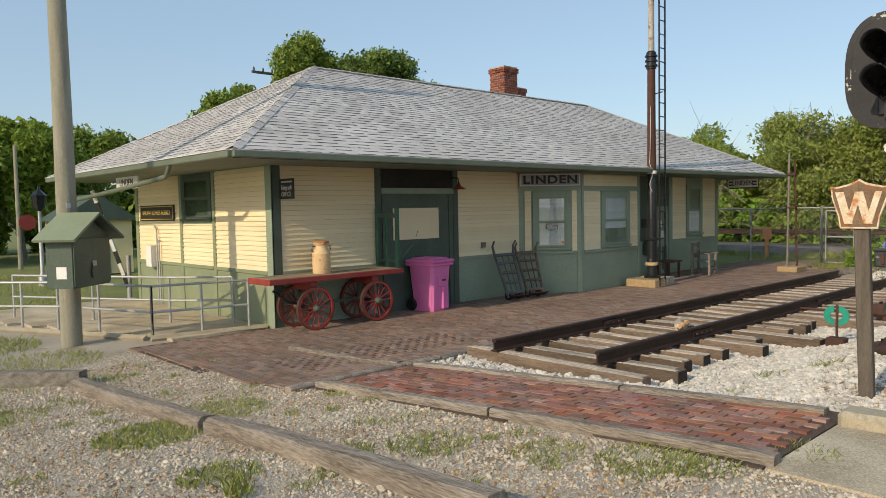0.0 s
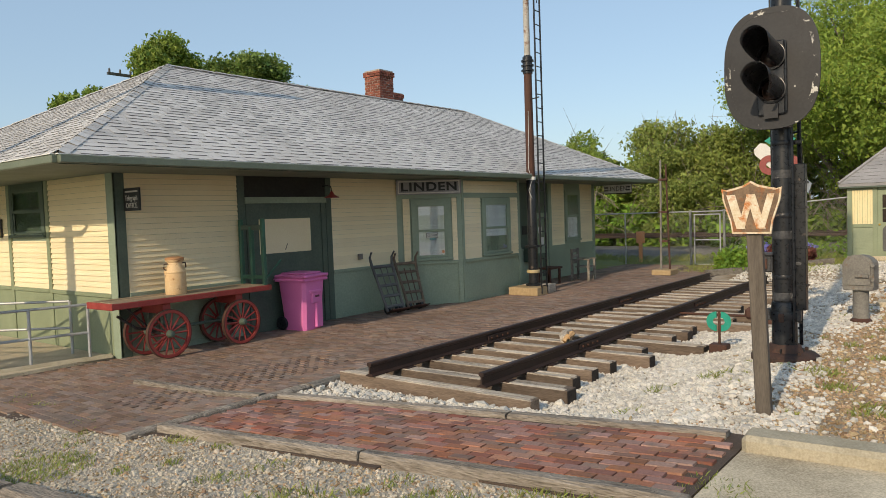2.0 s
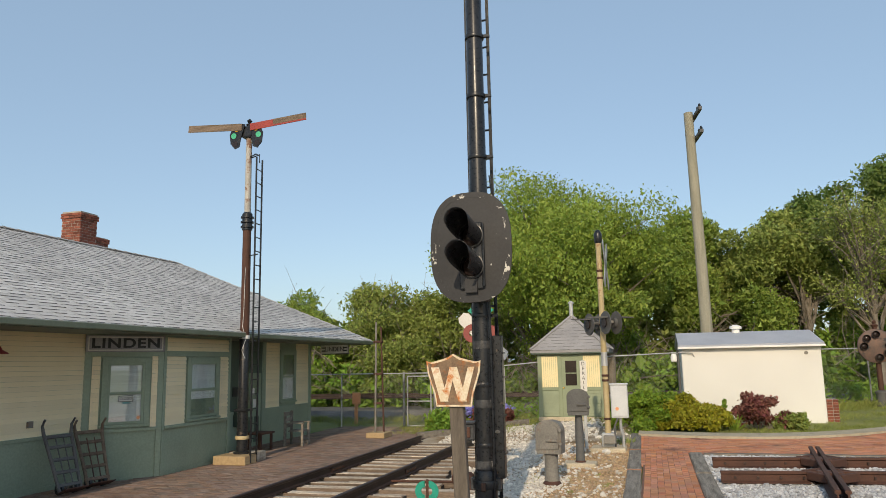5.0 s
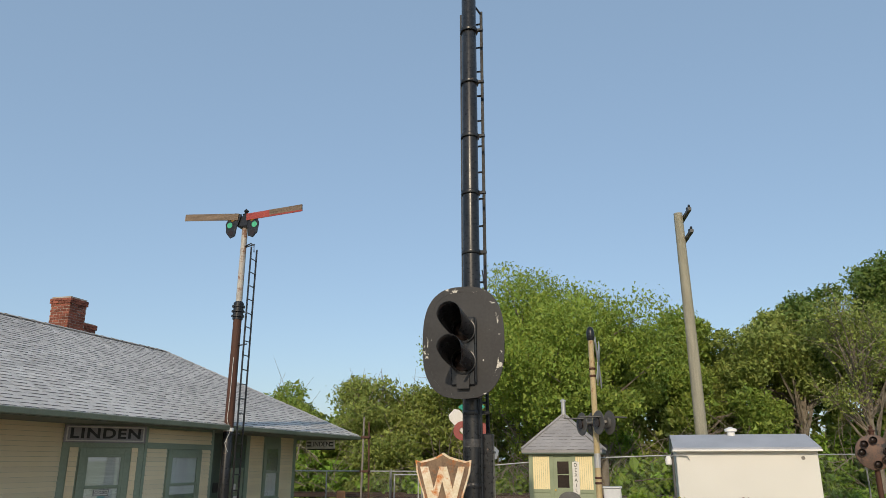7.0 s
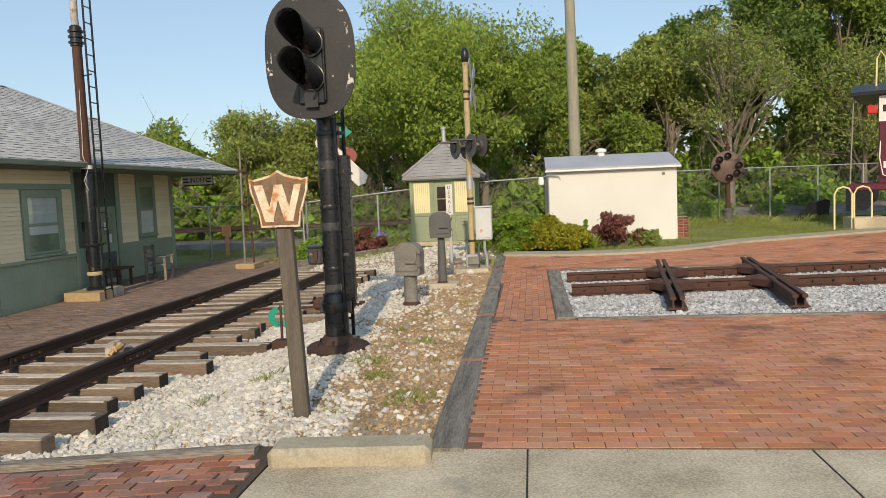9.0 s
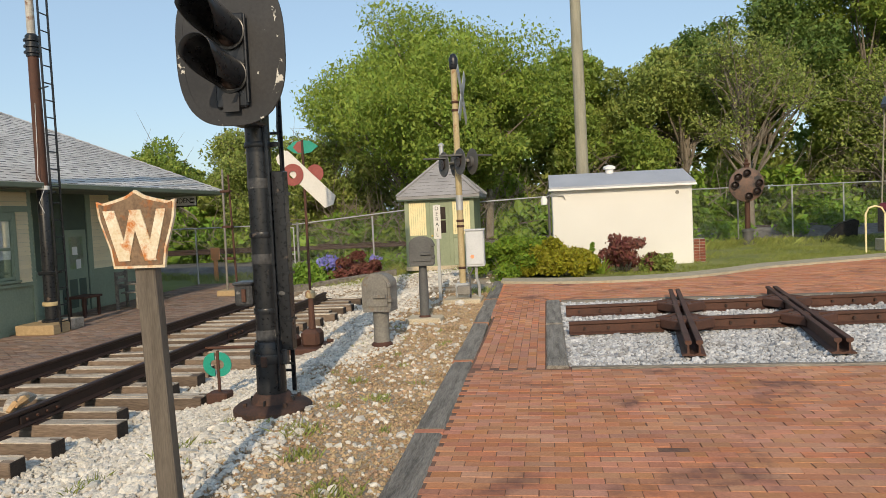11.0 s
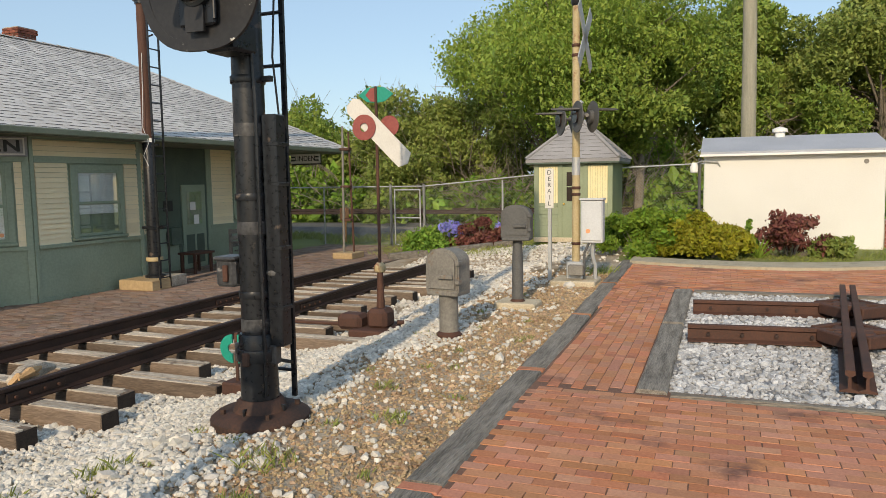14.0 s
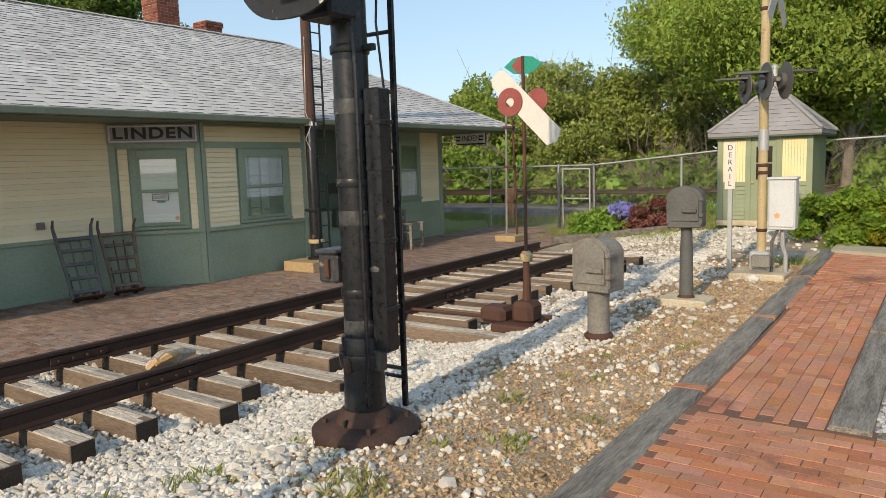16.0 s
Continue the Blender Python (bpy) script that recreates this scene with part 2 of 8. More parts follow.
M_brickdarkobj = mat_of("worn_paver_single", (0.24, 0.112, 0.078), (0.38, 0.175, 0.118), 0.9, 45, 0.9, bump=0.6, dist=0.006, rand="object", spread=0.34, hue=0.012, sat=0.3, spots=((0.13, 0.105, 0.085), 2.0, 0.57, 0.15))
M_brickplatobj = mat_of("platform_paver_single", (0.195, 0.127, 0.096), (0.315, 0.208, 0.152), 0.7, 40, 0.9, bump=0.6, dist=0.006, rand="object", spread=0.24, hue=0.008, sat=0.3, spots=((0.12, 0.095, 0.072), 1.4, 0.56, 0.15))
M_joint = mat_of("sand_joint", (0.06, 0.045, 0.034), (0.13, 0.09, 0.068), 3, 60, 0.95)
# Red sand, darkened so its colour carries the shadow in the paver joints.
M_jointred = mat_of("shaded_red_sand", (0.13, 0.07, 0.05), (0.23, 0.125, 0.085), 3, 60, 0.95)
M_chim = mat_of("chimney_brick", (0.16, 0.05, 0.034), (0.27, 0.09, 0.058), 3, 60, 0.9, bump=0.5, rand="object", spread=0.4, spots=((0.04, 0.03, 0.03), 3.0, 0.6, 0.1))
M_mortar = mat_of("mortar", (0.32, 0.28, 0.24), (0.44, 0.4, 0.35), 3, 60, 0.95)
M_concrete = mat_of("concrete", (0.32, 0.26, 0.175), (0.70, 0.60, 0.44), 1.6, 70, 0.9, bump=0.4, dist=0.004, spots=((0.33, 0.29, 0.22), 2.2, 0.6, 0.15))
M_curb = mat_of("yellowed_concrete", (0.32, 0.275, 0.19), (0.49, 0.43, 0.32), 4, 70, 0.9, bump=0.5, spots=((0.3, 0.27, 0.2), 4.0, 0.57, 0.1))
M_timber = mat_of("grey_timber", (0.115, 0.10, 0.083), (0.345, 0.31, 0.26), 1.6, 11, 0.9, bump=1.0, dist=0.02, rand="object", spread=0.2, stretch=(1, 9, 9))
M_timbery = mat_of("grey_timber_across", (0.10, 0.085, 0.068), (0.31, 0.27, 0.215), 1.6, 11, 0.9, bump=1.0, dist=0.02, rand="object", spread=0.2, stretch=(9, 1, 9))
M_log = mat_of("brown_grey_log", (0.14, 0.115, 0.088), (0.42, 0.36, 0.295), 1.6, 10, 0.9, bump=1.0, dist=0.02, rand="object", spread=0.12, stretch=(9, 1, 9))
M_board = mat_of("sign_board_grey", (0.24, 0.235, 0.24), (0.34, 0.335, 0.34), 3, 40, 0.6, bump=0.1)
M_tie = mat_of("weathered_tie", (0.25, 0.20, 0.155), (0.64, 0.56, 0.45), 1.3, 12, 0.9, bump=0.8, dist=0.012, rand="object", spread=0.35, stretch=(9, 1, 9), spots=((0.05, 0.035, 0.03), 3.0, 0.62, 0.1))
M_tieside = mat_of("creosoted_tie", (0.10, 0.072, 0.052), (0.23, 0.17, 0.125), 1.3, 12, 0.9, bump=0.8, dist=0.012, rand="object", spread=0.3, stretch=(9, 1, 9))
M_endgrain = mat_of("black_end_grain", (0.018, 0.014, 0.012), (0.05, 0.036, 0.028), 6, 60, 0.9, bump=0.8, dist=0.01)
M_wire = mat_of("dull_fence_wire", (0.20, 0.21, 0.20), (0.30, 0.31, 0.30), 4, 40, 0.6, metal=0.3, bump=0)
M_baseiron = mat_of("dark_rusty_iron", (0.035, 0.024, 0.02), (0.10, 0.05, 0.034), 5, 50, 0.75, metal=0.2, bump=0.5, dist=0.005)
M_rail = mat_of("rusty_rail", (0.03, 0.02, 0.017), (0.065, 0.036, 0.028), 2, 50, 0.55, metal=0.3, bump=0.3, dist=0.003)
M_rust = mat_of("rusty_steel", (0.062, 0.033, 0.025), (0.12, 0.054, 0.036), 3, 50, 0.75, metal=0.2, bump=0.4, dist=0.004)
M_black = mat_of("black_metal_paint", (0.009, 0.01, 0.012), (0.024, 0.026, 0.03), 3, 25, 0.3, bump=0.12, dist=0.003, spots=((0.10, 0.075, 0.06), 9.0, 0.645, 0.03))
M_oldblack = mat_of("scuffed_black_iron", (0.03, 0.03, 0.032), (0.075, 0.076, 0.078), 5, 40, 0.4, bump=0.2, dist=0.003, spots=((0.22, 0.21, 0.2), 8, 0.62, 0.06))
M_plate = mat_of("chipped_black_plate", (0.016, 0.016, 0.018), (0.032, 0.032, 0.034), 3, 40, 0.5, bump=0.2, dist=0.003, spots=((0.55, 0.54, 0.5), 6.5, 0.69, 0.015))
M_platerim = mat_of("chipped_plate_rim", (0.016, 0.016, 0.018), (0.032, 0.032, 0.034), 3, 40, 0.5, bump=0.3, dist=0.003, spots=((0.55, 0.53, 0.48), 4.5, 0.585, 0.02))
M_discface = mat_of("rust_and_black_face", (0.075, 0.06, 0.055), (0.19, 0.105, 0.075), 3.5, 40, 0.6, bump=0.2, spots=((0.03, 0.03, 0.032), 2.2, 0.55, 0.08))
M_grey = mat_of("grey_iron", (0.15, 0.14, 0.125), (0.25, 0.235, 0.205), 5, 40, 0.6, bump=0.3, dist=0.004, spots=((0.19, 0.125, 0.08), 6, 0.58, 0.1))
M_dgrey = mat_of("dark_grey_iron", (0.075, 0.075, 0.075), (0.12, 0.12, 0.115), 3, 40, 0.6, bump=0.3, dist=0.004)
M_alu = mat_of("galvanised", (0.38, 0.39, 0.39), (0.48, 0.49, 0.49), 4, 40, 0.5, metal=0.35, bump=0.1)
M_lgrey = mat_of("light_grey_enamel", (0.50, 0.52, 0.53), (0.60, 0.62, 0.63), 3, 40, 0.5, bump=0.1, spots=((0.42, 0.33, 0.27), 4.0, 0.7, 0.05))
M_peel = mat_of("peeling_pale_paint", (0.34, 0.32, 0.29), (0.5, 0.48, 0.44), 3, 40, 0.6, bump=0.3, spots=((0.2, 0.1, 0.06), 3.5, 0.52, 0.08))
M_white = mat_of("white_paint", (0.74, 0.73, 0.69), (0.82, 0.81, 0.78), 3, 40, 0.6, bump=0.1)
M_stucco = mat_of("cream_stucco", (0.66, 0.65, 0.605), (0.75, 0.74, 0.695), 0.7, 40, 0.85, bump=0.3, dist=0.004)
M_shedroof = mat_of("grey_membrane", (0.33, 0.35, 0.39), (0.42, 0.44, 0.48), 1, 30, 0.7)
M_redpaint = mat_of("faded_red_paint", (0.26, 0.034, 0.03), (0.36, 0.062, 0.05), 4, 40, 0.6, bump=0.3, dist=0.004, spots=((0.12, 0.07, 0.06), 6, 0.64, 0.08))
M_pink = mat_of("pink_plastic", (0.72, 0.17, 0.43), (0.79, 0.22, 0.49), 2, 60, 0.5, bump=0.05)
M_can = mat_of("rusty_cream_can", (0.70, 0.46, 0.235), (0.80, 0.60, 0.36), 5, 50, 0.6, bump=0.2, spots=((0.32, 0.13, 0.05), 8, 0.58, 0.1))
M_canrust = mat_of("orange_rust", (0.40, 0.19, 0.085), (0.55, 0.30, 0.15), 5, 50, 0.75, bump=0.3)
M_deck = mat_of("old_deck_board", (0.24, 0.18, 0.12), (0.40, 0.31, 0.21), 1.5, 20, 0.9, bump=0.5, rand="object", spread=0.2, stretch=(1, 8, 8))
M_newwood = mat_of("weathered_lumber", (0.34, 0.24, 0.13), (0.48, 0.35, 0.2), 2, 16, 0.8, bump=0.3, stretch=(1, 8, 8))
M_splinter = mat_of("splintered_wood", (0.50, 0.28, 0.12), (0.64, 0.42, 0.22), 3, 30, 0.85, bump=0.8, stretch=(1, 6, 6))
M_pole = mat_of("grey_green_pole", (0.24, 0.23, 0.175), (0.36, 0.34, 0.265), 1.2, 16, 0.9, bump=0.6, dist=0.01, stretch=(9, 9, 1))
M_post = mat_of("dark_brown_post", (0.085, 0.07, 0.055), (0.15, 0.125, 0.10), 2, 18, 0.85, bump=0.4, stretch=(8, 8, 1))
M_tanpole = mat_of("tan_painted_pipe", (0.40, 0.31, 0.16), (0.52, 0.42, 0.25), 3, 40, 0.6, bump=0.2, spots=((0.25, 0.1, 0.05), 4, 0.6, 0.08))
M_teal = mat_of("teal_enamel", (0.0, 0.24, 0.17), (0.01, 0.31, 0.22), 3, 40, 0.45, bump=0.1)
M_signwhite = mat_of("sign_white", (0.60, 0.58, 0.53), (0.70, 0.68, 0.63), 4, 50, 0.5, bump=0.1, spots=((0.42, 0.3, 0.2), 6, 0.7, 0.05))
M_signblack = mat_of("sign_black", (0.02, 0.02, 0.02), (0.035, 0.035, 0.033), 4, 50, 0.5, bump=0.1)
M_signgreen = mat_of("sea_green_card", (0.10, 0.30, 0.30), (0.16, 0.38, 0.38), 4, 50, 0.5, bump=0)
M_lampred = mat_of("red_lamp_paint", (0.55, 0.03, 0.03), (0.65, 0.05, 0.05), 4, 50, 0.4, bump=0)
M_disc = mat_of("faded_maroon_enamel", (0.24, 0.055, 0.05), (0.32, 0.085, 0.07), 6, 50, 0.6, bump=0.1, spots=((0.36, 0.16, 0.11), 9, 0.62, 0.08))
M_gold = mat_of("gold_paint", (0.55, 0.36, 0.07), (0.65, 0.45, 0.12), 5, 40, 0.5, bump=0)
M_wface = mat_of("rusted_sign_face", (0.12, 0.075, 0.045), (0.25, 0.16, 0.095), 9, 60, 0.6, bump=0.2, spots=((0.33, 0.105, 0.025), 6, 0.53, 0.1))
M_wletter = mat_of("rust_streaked_white", (0.60, 0.46, 0.28), (0.76, 0.68, 0.54), 7, 60, 0.6, bump=0.1, spots=((0.52, 0.17, 0.04), 11, 0.5, 0.14))
M_blind = mat_of("white_blind", (0.80, 0.81, 0.81), (0.88, 0.89, 0.89), 2, 30, 0.6, bump=0, rand="island", spread=0.08)
M_dark = mat_of("dark_interior", (0.02, 0.02, 0.018), (0.04, 0.04, 0.035), 2, 20, 0.8, bump=0)
M_lens_amber = mat_of("amber_lens", (0.75, 0.33, 0.02), (0.8, 0.38, 0.03), 3, 20, 0.15, bump=0)
M_lens_green = mat_of("green_lens", (0.05, 0.40, 0.22), (0.08, 0.46, 0.26), 3, 20, 0.15, bump=0)
M_lens_dark = mat_of("dark_lens", (0.02, 0.014, 0.012), (0.03, 0.02, 0.018), 3, 20, 0.08, bump=0)
M_maroon = mat_of("maroon_carbody", (0.11, 0.018, 0.035), (0.14, 0.026, 0.045), 2, 40, 0.4, bump=0.1)
M_orange = mat_of("orange_marker", (0.74, 0.31, 0.14), (0.82, 0.38, 0.19), 5, 40, 0.6, bump=0.1)
M_ground = mat_of("grass_ground", (0.14, 0.17, 0.045), (0.26, 0.27, 0.09), 0.5, 14, 0.95, bump=0.8, dist=0.03, spots=((0.24, 0.21, 0.14), 0.8, 0.6, 0.1))
M_lot = mat_of("pale_gravel", (0.37, 0.325, 0.26), (0.54, 0.49, 0.41), 1.0, 70, 0.95, bump=1.0, dist=0.015, spots=((0.25, 0.2, 0.13), 0.9, 0.56, 0.12))
M_bed = mat_of("ballast_bed", (0.30, 0.23, 0.155), (0.5, 0.42, 0.32), 1.5, 45, 0.95, bump=1.0, dist=0.02, spots=((0.25, 0.165, 0.085), 0.7, 0.5, 0.14))
M_bedblue = mat_of("grey_ballast_bed", (0.16, 0.16, 0.165), (0.34, 0.34, 0.345), 2, 45, 0.95, bump=1.0, dist=0.02)
M_bedmain = mat_of("main_line_ballast", (0.09, 0.085, 0.08), (0.24, 0.225, 0.205), 1.2, 9, 0.95, bump=1.0, dist=0.05)
M_stone = mat_of("limestone_chip", (0.48, 0.44, 0.375), (0.67, 0.63, 0.56), 2.5, 60, 0.9, bump=0.3, rand="island", spread=0.24, hue=0.01)
M_lotstone = mat_of("tan_gravel", (0.40, 0.34, 0.255), (0.60, 0.53, 0.43), 2.5, 60, 0.9, bump=0.3, rand="island", spread=0.28, hue=0.012)
M_stonetan = mat_of("tan_chip", (0.27, 0.17, 0.088), (0.51, 0.375, 0.235), 2.5, 60, 0.9, bump=0.3, rand="island", spread=0.35, hue=0.015)
M_stonegrey = mat_of("grey_chip", (0.34, 0.345, 0.35), (0.52, 0.52, 0.52), 2.5, 60, 0.9, bump=0.3, rand="island", spread=0.35)
M_bark = mat_of("bark", (0.15, 0.125, 0.095), (0.27, 0.235, 0.19), 3, 18, 0.95, bump=0.8, dist=0.02)
M_leaf_bright = leaf_mat("bright_leaf", (0.186, 0.267, 0.042), (0.313, 0.415, 0.081), 0.18)
M_leaf_mid = leaf_mat("mid_leaf", (0.157, 0.232, 0.044), (0.285, 0.375, 0.079), 0.28)
M_leaf_dark = leaf_mat("dark_leaf", (0.099, 0.167, 0.04), (0.196, 0.276, 0.068), 0.28)
M_leaf_olive = leaf_mat("olive_leaf", (0.196, 0.255, 0.059), (0.326, 0.384, 0.107), 0.28)
M_leaf_vine = leaf_mat("vine_leaf", (0.138, 0.246, 0.035), (0.265, 0.412, 0.068), 0.28)
M_leaf_red = leaf_mat("barberry_leaf", (0.15, 0.055, 0.045), (0.27, 0.11, 0.085), 0.4)
M_leaf_gold = leaf_mat("golden_shrub_leaf", (0.22, 0.22, 0.02), (0.36, 0.34, 0.035))
M_leaf_clip = leaf_mat("clipped_shrub_leaf", (0.13, 0.22, 0.025), (0.25, 0.37, 0.05))
M_flower = leaf_mat("blue_flower", (0.22, 0.22, 0.62), (0.38, 0.36, 0.78), 0.2)
M_grass = leaf_mat("grass_blade", (0.19, 0.23, 0.05), (0.34, 0.37, 0.11))

M_glass = bpy.data.materials.new("window_glass")
M_glass.use_nodes = True
gt = M_glass.node_tree
gt.nodes.remove(gt.nodes["Principled BSDF"])
g1, g2, g3 = (gt.nodes.new(k) for k in ("ShaderNodeBsdfTransparent", "ShaderNodeBsdfGlossy", "ShaderNodeMixShader"))
g1.inputs[0].default_value, g2.inputs[0].default_value, g2.inputs["Roughness"].default_value = (0.95, 0.97, 0.96, 1), (1, 1, 1, 1), 0.02
g3.inputs[0].default_value = 0.14
for a, b in ((g1.outputs[0], g3.inputs[1]), (g2.outputs[0], g3.inputs[2]), (g3.outputs[0], gt.nodes["Material Output"].inputs[0])):
    gt.links.new(a, b)


# ---- the lie of the land ----
def gz(x, y):
    """The height of the ground: it falls gently to the platform, lies low under the track and rises far off."""
    s = min(max((y - 2.2) / 5.8, 0), 1)
    z = -0.36 * s
    z += 0.013 * min(max(x - 13, 0), 20) * min(max((5.5 - y) / 4, 0), 1)
    if x > 6.5:
        k = min(max((y - 2.7) / 1.3, 0), 1) * min(max((7.15 - y) / 0.3, 0), 1) * min((x - 6.5) / 0.5, 1) * min(max((22.5 - x) / 1.0, 0), 1)
        z += k * (-0.345 - z)
    return z


def sheet(name, mat, x0, x1, y0, y1, dz, label, category, step=0.5, inside=None, kind="structure", skirt=0.12, wob=0.0):
    """A patch of ground cover that follows the land, with a thickness at its rim."""
    nx, ny = max(2, int(round((x1 - x0) / step)) + 1), max(2, int(round((y1 - y0) / step)) + 1)
    xs, ys = np.linspace(x0, x1, nx), np.linspace(y0, y1, ny)
    g = G()
    ids = {}

    def vert(i, j):
        if (i, j) not in ids:
            x, y = xs[i], ys[j]
            if wob and (i in (0, nx - 1) or j in (0, ny - 1)):
                x += wob * noise.noise((x * 0.9, y * 0.9, 1.7))
                y += wob * noise.noise((x * 0.9, y * 0.9, 8.3))
            ids[(i, j)] = len(g.v)
            g.v.append((x, y, gz(xs[i], ys[j]) + dz + (0.006 * noise.noise((x * 2, y * 2, 0)) if wob else 0)))
        return ids[(i, j)]
    cells = {(i, j) for i in range(nx - 1) for j in range(ny - 1) if inside is None or inside((xs[i] + xs[i + 1]) / 2, (ys[j] + ys[j + 1]) / 2)}
    for i, j in cells:
        g.f.append((vert(i, j), vert(i + 1, j), vert(i + 1, j + 1), vert(i, j + 1)))
        for (di, dj), (a, b) in (((0, -1), ((i, j), (i + 1, j))), ((1, 0), ((i + 1, j), (i + 1, j + 1))), ((0, 1), ((i + 1, j + 1), (i, j + 1))), ((-1, 0), ((i, j + 1), (i, j)))):
            if (i + di, j + dj) not in cells:
                p, q = g.v[vert(*a)], g.v[vert(*b)]
                k = len(g.v)
                g.v += [(p[0], p[1], p[2] - skirt), (q[0], q[1], q[2] - skirt)]
                g.f.append((vert(*a), k, k + 1, vert(*b)))
    me = bpy.data.meshes.new(name)
    me.from_pydata(g.v, [], g.f)
    me.materials.append(mat)
    me.polygons.foreach_set("use_smooth", [True] * len(me.polygons))
    me.set_sharp_from_angle(angle=radians(40))
    return tagged(new(name, me), label, category, kind=kind)


gx = [-3000, -800, -250, -90, -40, -20] + list(np.arange(-12, 40.1, 0.5)) + [46, 55, 80, 150, 400, 1000, 3000]
gy = [-3000, -800, -250, -90, -50, -30] + list(np.arange(-22, 24.1, 0.5)) + [30, 40, 60, 100, 250, 800, 3000]
gv = np.array([(x, y, gz(x, y) - 0.05) for x in gx for y in gy])
gi = np.arange(len(gx) * len(gy)).reshape(len(gx), len(gy))
gf = np.stack([gi[:-1, :-1].ravel(), gi[1:, :-1].ravel(), gi[1:, 1:].ravel(), gi[:-1, 1:].ravel()], 1)
tagged(new("ground", np_mesh("ground", gv, gf, M_ground, False)), "grassy ground that reaches to the horizon", "ground", kind="structure")


# ---- pavings ----
def pieces(name, mat_many, mat_one, parent, verts, faces, centres, near, label, butt=None, share=5):
    """Alike small pieces: verts per piece (n, k, 3). The near ones become parts, the others one joined part."""
    n, k, _ = verts.shape
    idx = np.nonzero(near)[0][:300]
    shared = {}
    for c, i in enumerate(idx):
        v = c % share
        if v not in shared:
            base = verts[i] - centres[i]
            me = bpy.data.meshes.new(name)
            me.from_pydata([tuple(map(float, p)) for p in base], [], [tuple(map(int, f)) for f in faces])
            me.materials.append(mat_one)
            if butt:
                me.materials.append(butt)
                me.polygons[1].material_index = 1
            shared[v] = me
        ob = new(name, shared[v])
        ob.location = [float(q) for q in centres[i]]
        ob.parent = parent
    rest = np.ones(n, bool)
    rest[idx] = False
    vv = verts[rest]
    ff = (faces[None] + (np.arange(len(vv)) * k)[:, None, None]).reshape(-1, faces.shape[1])
    me = np_mesh(name + "_field", vv.reshape(-1, 3), ff, mat_many)
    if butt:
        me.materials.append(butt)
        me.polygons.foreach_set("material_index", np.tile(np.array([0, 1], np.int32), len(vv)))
    ob = new(name + "_field", me)
    ob.parent = parent
    tagged(ob, label, kind="stuff")


BRICK_F = np.array([(4, 5, 6, 7), (0, 1, 5, 4), (1, 2, 6, 5), (2, 3, 7, 6), (3, 0, 4, 7)])


def paving(parent, mat_many, mat_one, x0, x1, y0, y1, dz, inside, near, label, bw=0.1, bl=0.2, gap=0.0035, uneven=0.004, turned=False):
    """Bricks in running bond, the long side along y, or along x when turned."""
    cs = []
    a0, a1, b0, b1 = (y0, y1, x0, x1) if turned else (x0, x1, y0, y1)
    for r, p in enumerate(np.arange(a0 + bw / 2, a1, bw)):
        for q in np.arange(b0 + (0.5 if r % 2 else 1.0) * bl - bl / 2, b1 + bl / 2, bl):
            x, y = (q, p) if turned else (p, q)
            if inside(x, y):
                cs.append((x, y))
    cs = np.array(cs)
    n = len(cs)
    z = np.array([gz(x, y) for x, y in cs]) + dz + rng.normal(0, uneven, n)
    slope = np.array([(gz(x, y + 0.1) - gz(x, y - 0.1)) / 0.2 for x, y in cs])
    hx, hy = (bw - gap) / 2, (bl - gap) / 2
    if turned:
        hx, hy = hy, hx
    c = 0.0016
    lean = rng.normal(0, uneven * 0.35, (n, 2))
    v = np.zeros((n, 8, 3))
    for k, (sx, sy) in enumerate(((-1, -1), (1, -1), (1, 1), (-1, 1))):
        v[:, k] = np.stack([cs[:, 0] + sx * hx, cs[:, 1] + sy * hy, z - 0.03], 1)
        v[:, k + 4] = np.stack([cs[:, 0] + sx * (hx - c), cs[:, 1] + sy * (hy - c), z + sy * hy * slope + sx * lean[:, 0] + sy * lean[:, 1]], 1)
    v[:, :4, :2] += rng.normal(0, 0.0018, (n, 1, 2))
    v[:, 4:, :2] += v[:, :4, :2].mean(1, keepdims=True) - cs[:, None, :]
    pieces("brick", mat_many, mat_one, parent, v, BRICK_F, np.concatenate([cs, z[:, None]], 1), near(cs[:, 0], cs[:, 1]), label)


def walk_left(y):
    return 4.74 - 0.04 * (y - 1.9)


def walk_right(y):
    return 6.36 - 0.03 * (y - 2.0)


def in_walk(x, y):
    return walk_left(y) + 0.17 < x < walk_right(y) - 0.17 and 2.02 < y < 7.12


def in_ramp(x, y):
    return 4.3 - 0.06 * (y - 7.1) < x < 6.0 and 7.25 < y < 11.6


def in_platform(x, y):
    if not (7.3 < y < 11.6) or x < 6.02:
        return False
    return x < 26.3 and not (13.3 < x < 18.3 and y > 11.5 - 0.8 * min(x - 13.3, 18.3 - x, 1.15))


def edge_y(x):
    return 0.795 + 0.012 * (x - 6)


PIT = (11.14, 16.1, -8.2, -0.34)


def in_lane(x, y):
    """The lane between the edging and the ballast bed, where the bricks turn to run lengthwise."""
    return 11.0 < x < 16.6 and PIT[3] + 0.27 < y < edge_y(x) - 0.13


def court_end(y):
    """Where the brick court meets its curved concrete border walk."""
    d = y + 1.4
    if d > 0:
        return 18.75 + 0.09 * d * d
    return 18.75 + (0.14 * d * d if d > -3.6 else 1.81 + 0.45 * (-3.6 - d))


def in_red(x, y):
    if PIT[0] - 0.2 < x < PIT[1] + 0.2 and y < PIT[3] + 0.2:
        return False
    return 6.36 < x < court_end(y) - 0.01 and -10.5 < y < edge_y(x) - 0.13 and not in_lane(x, y)


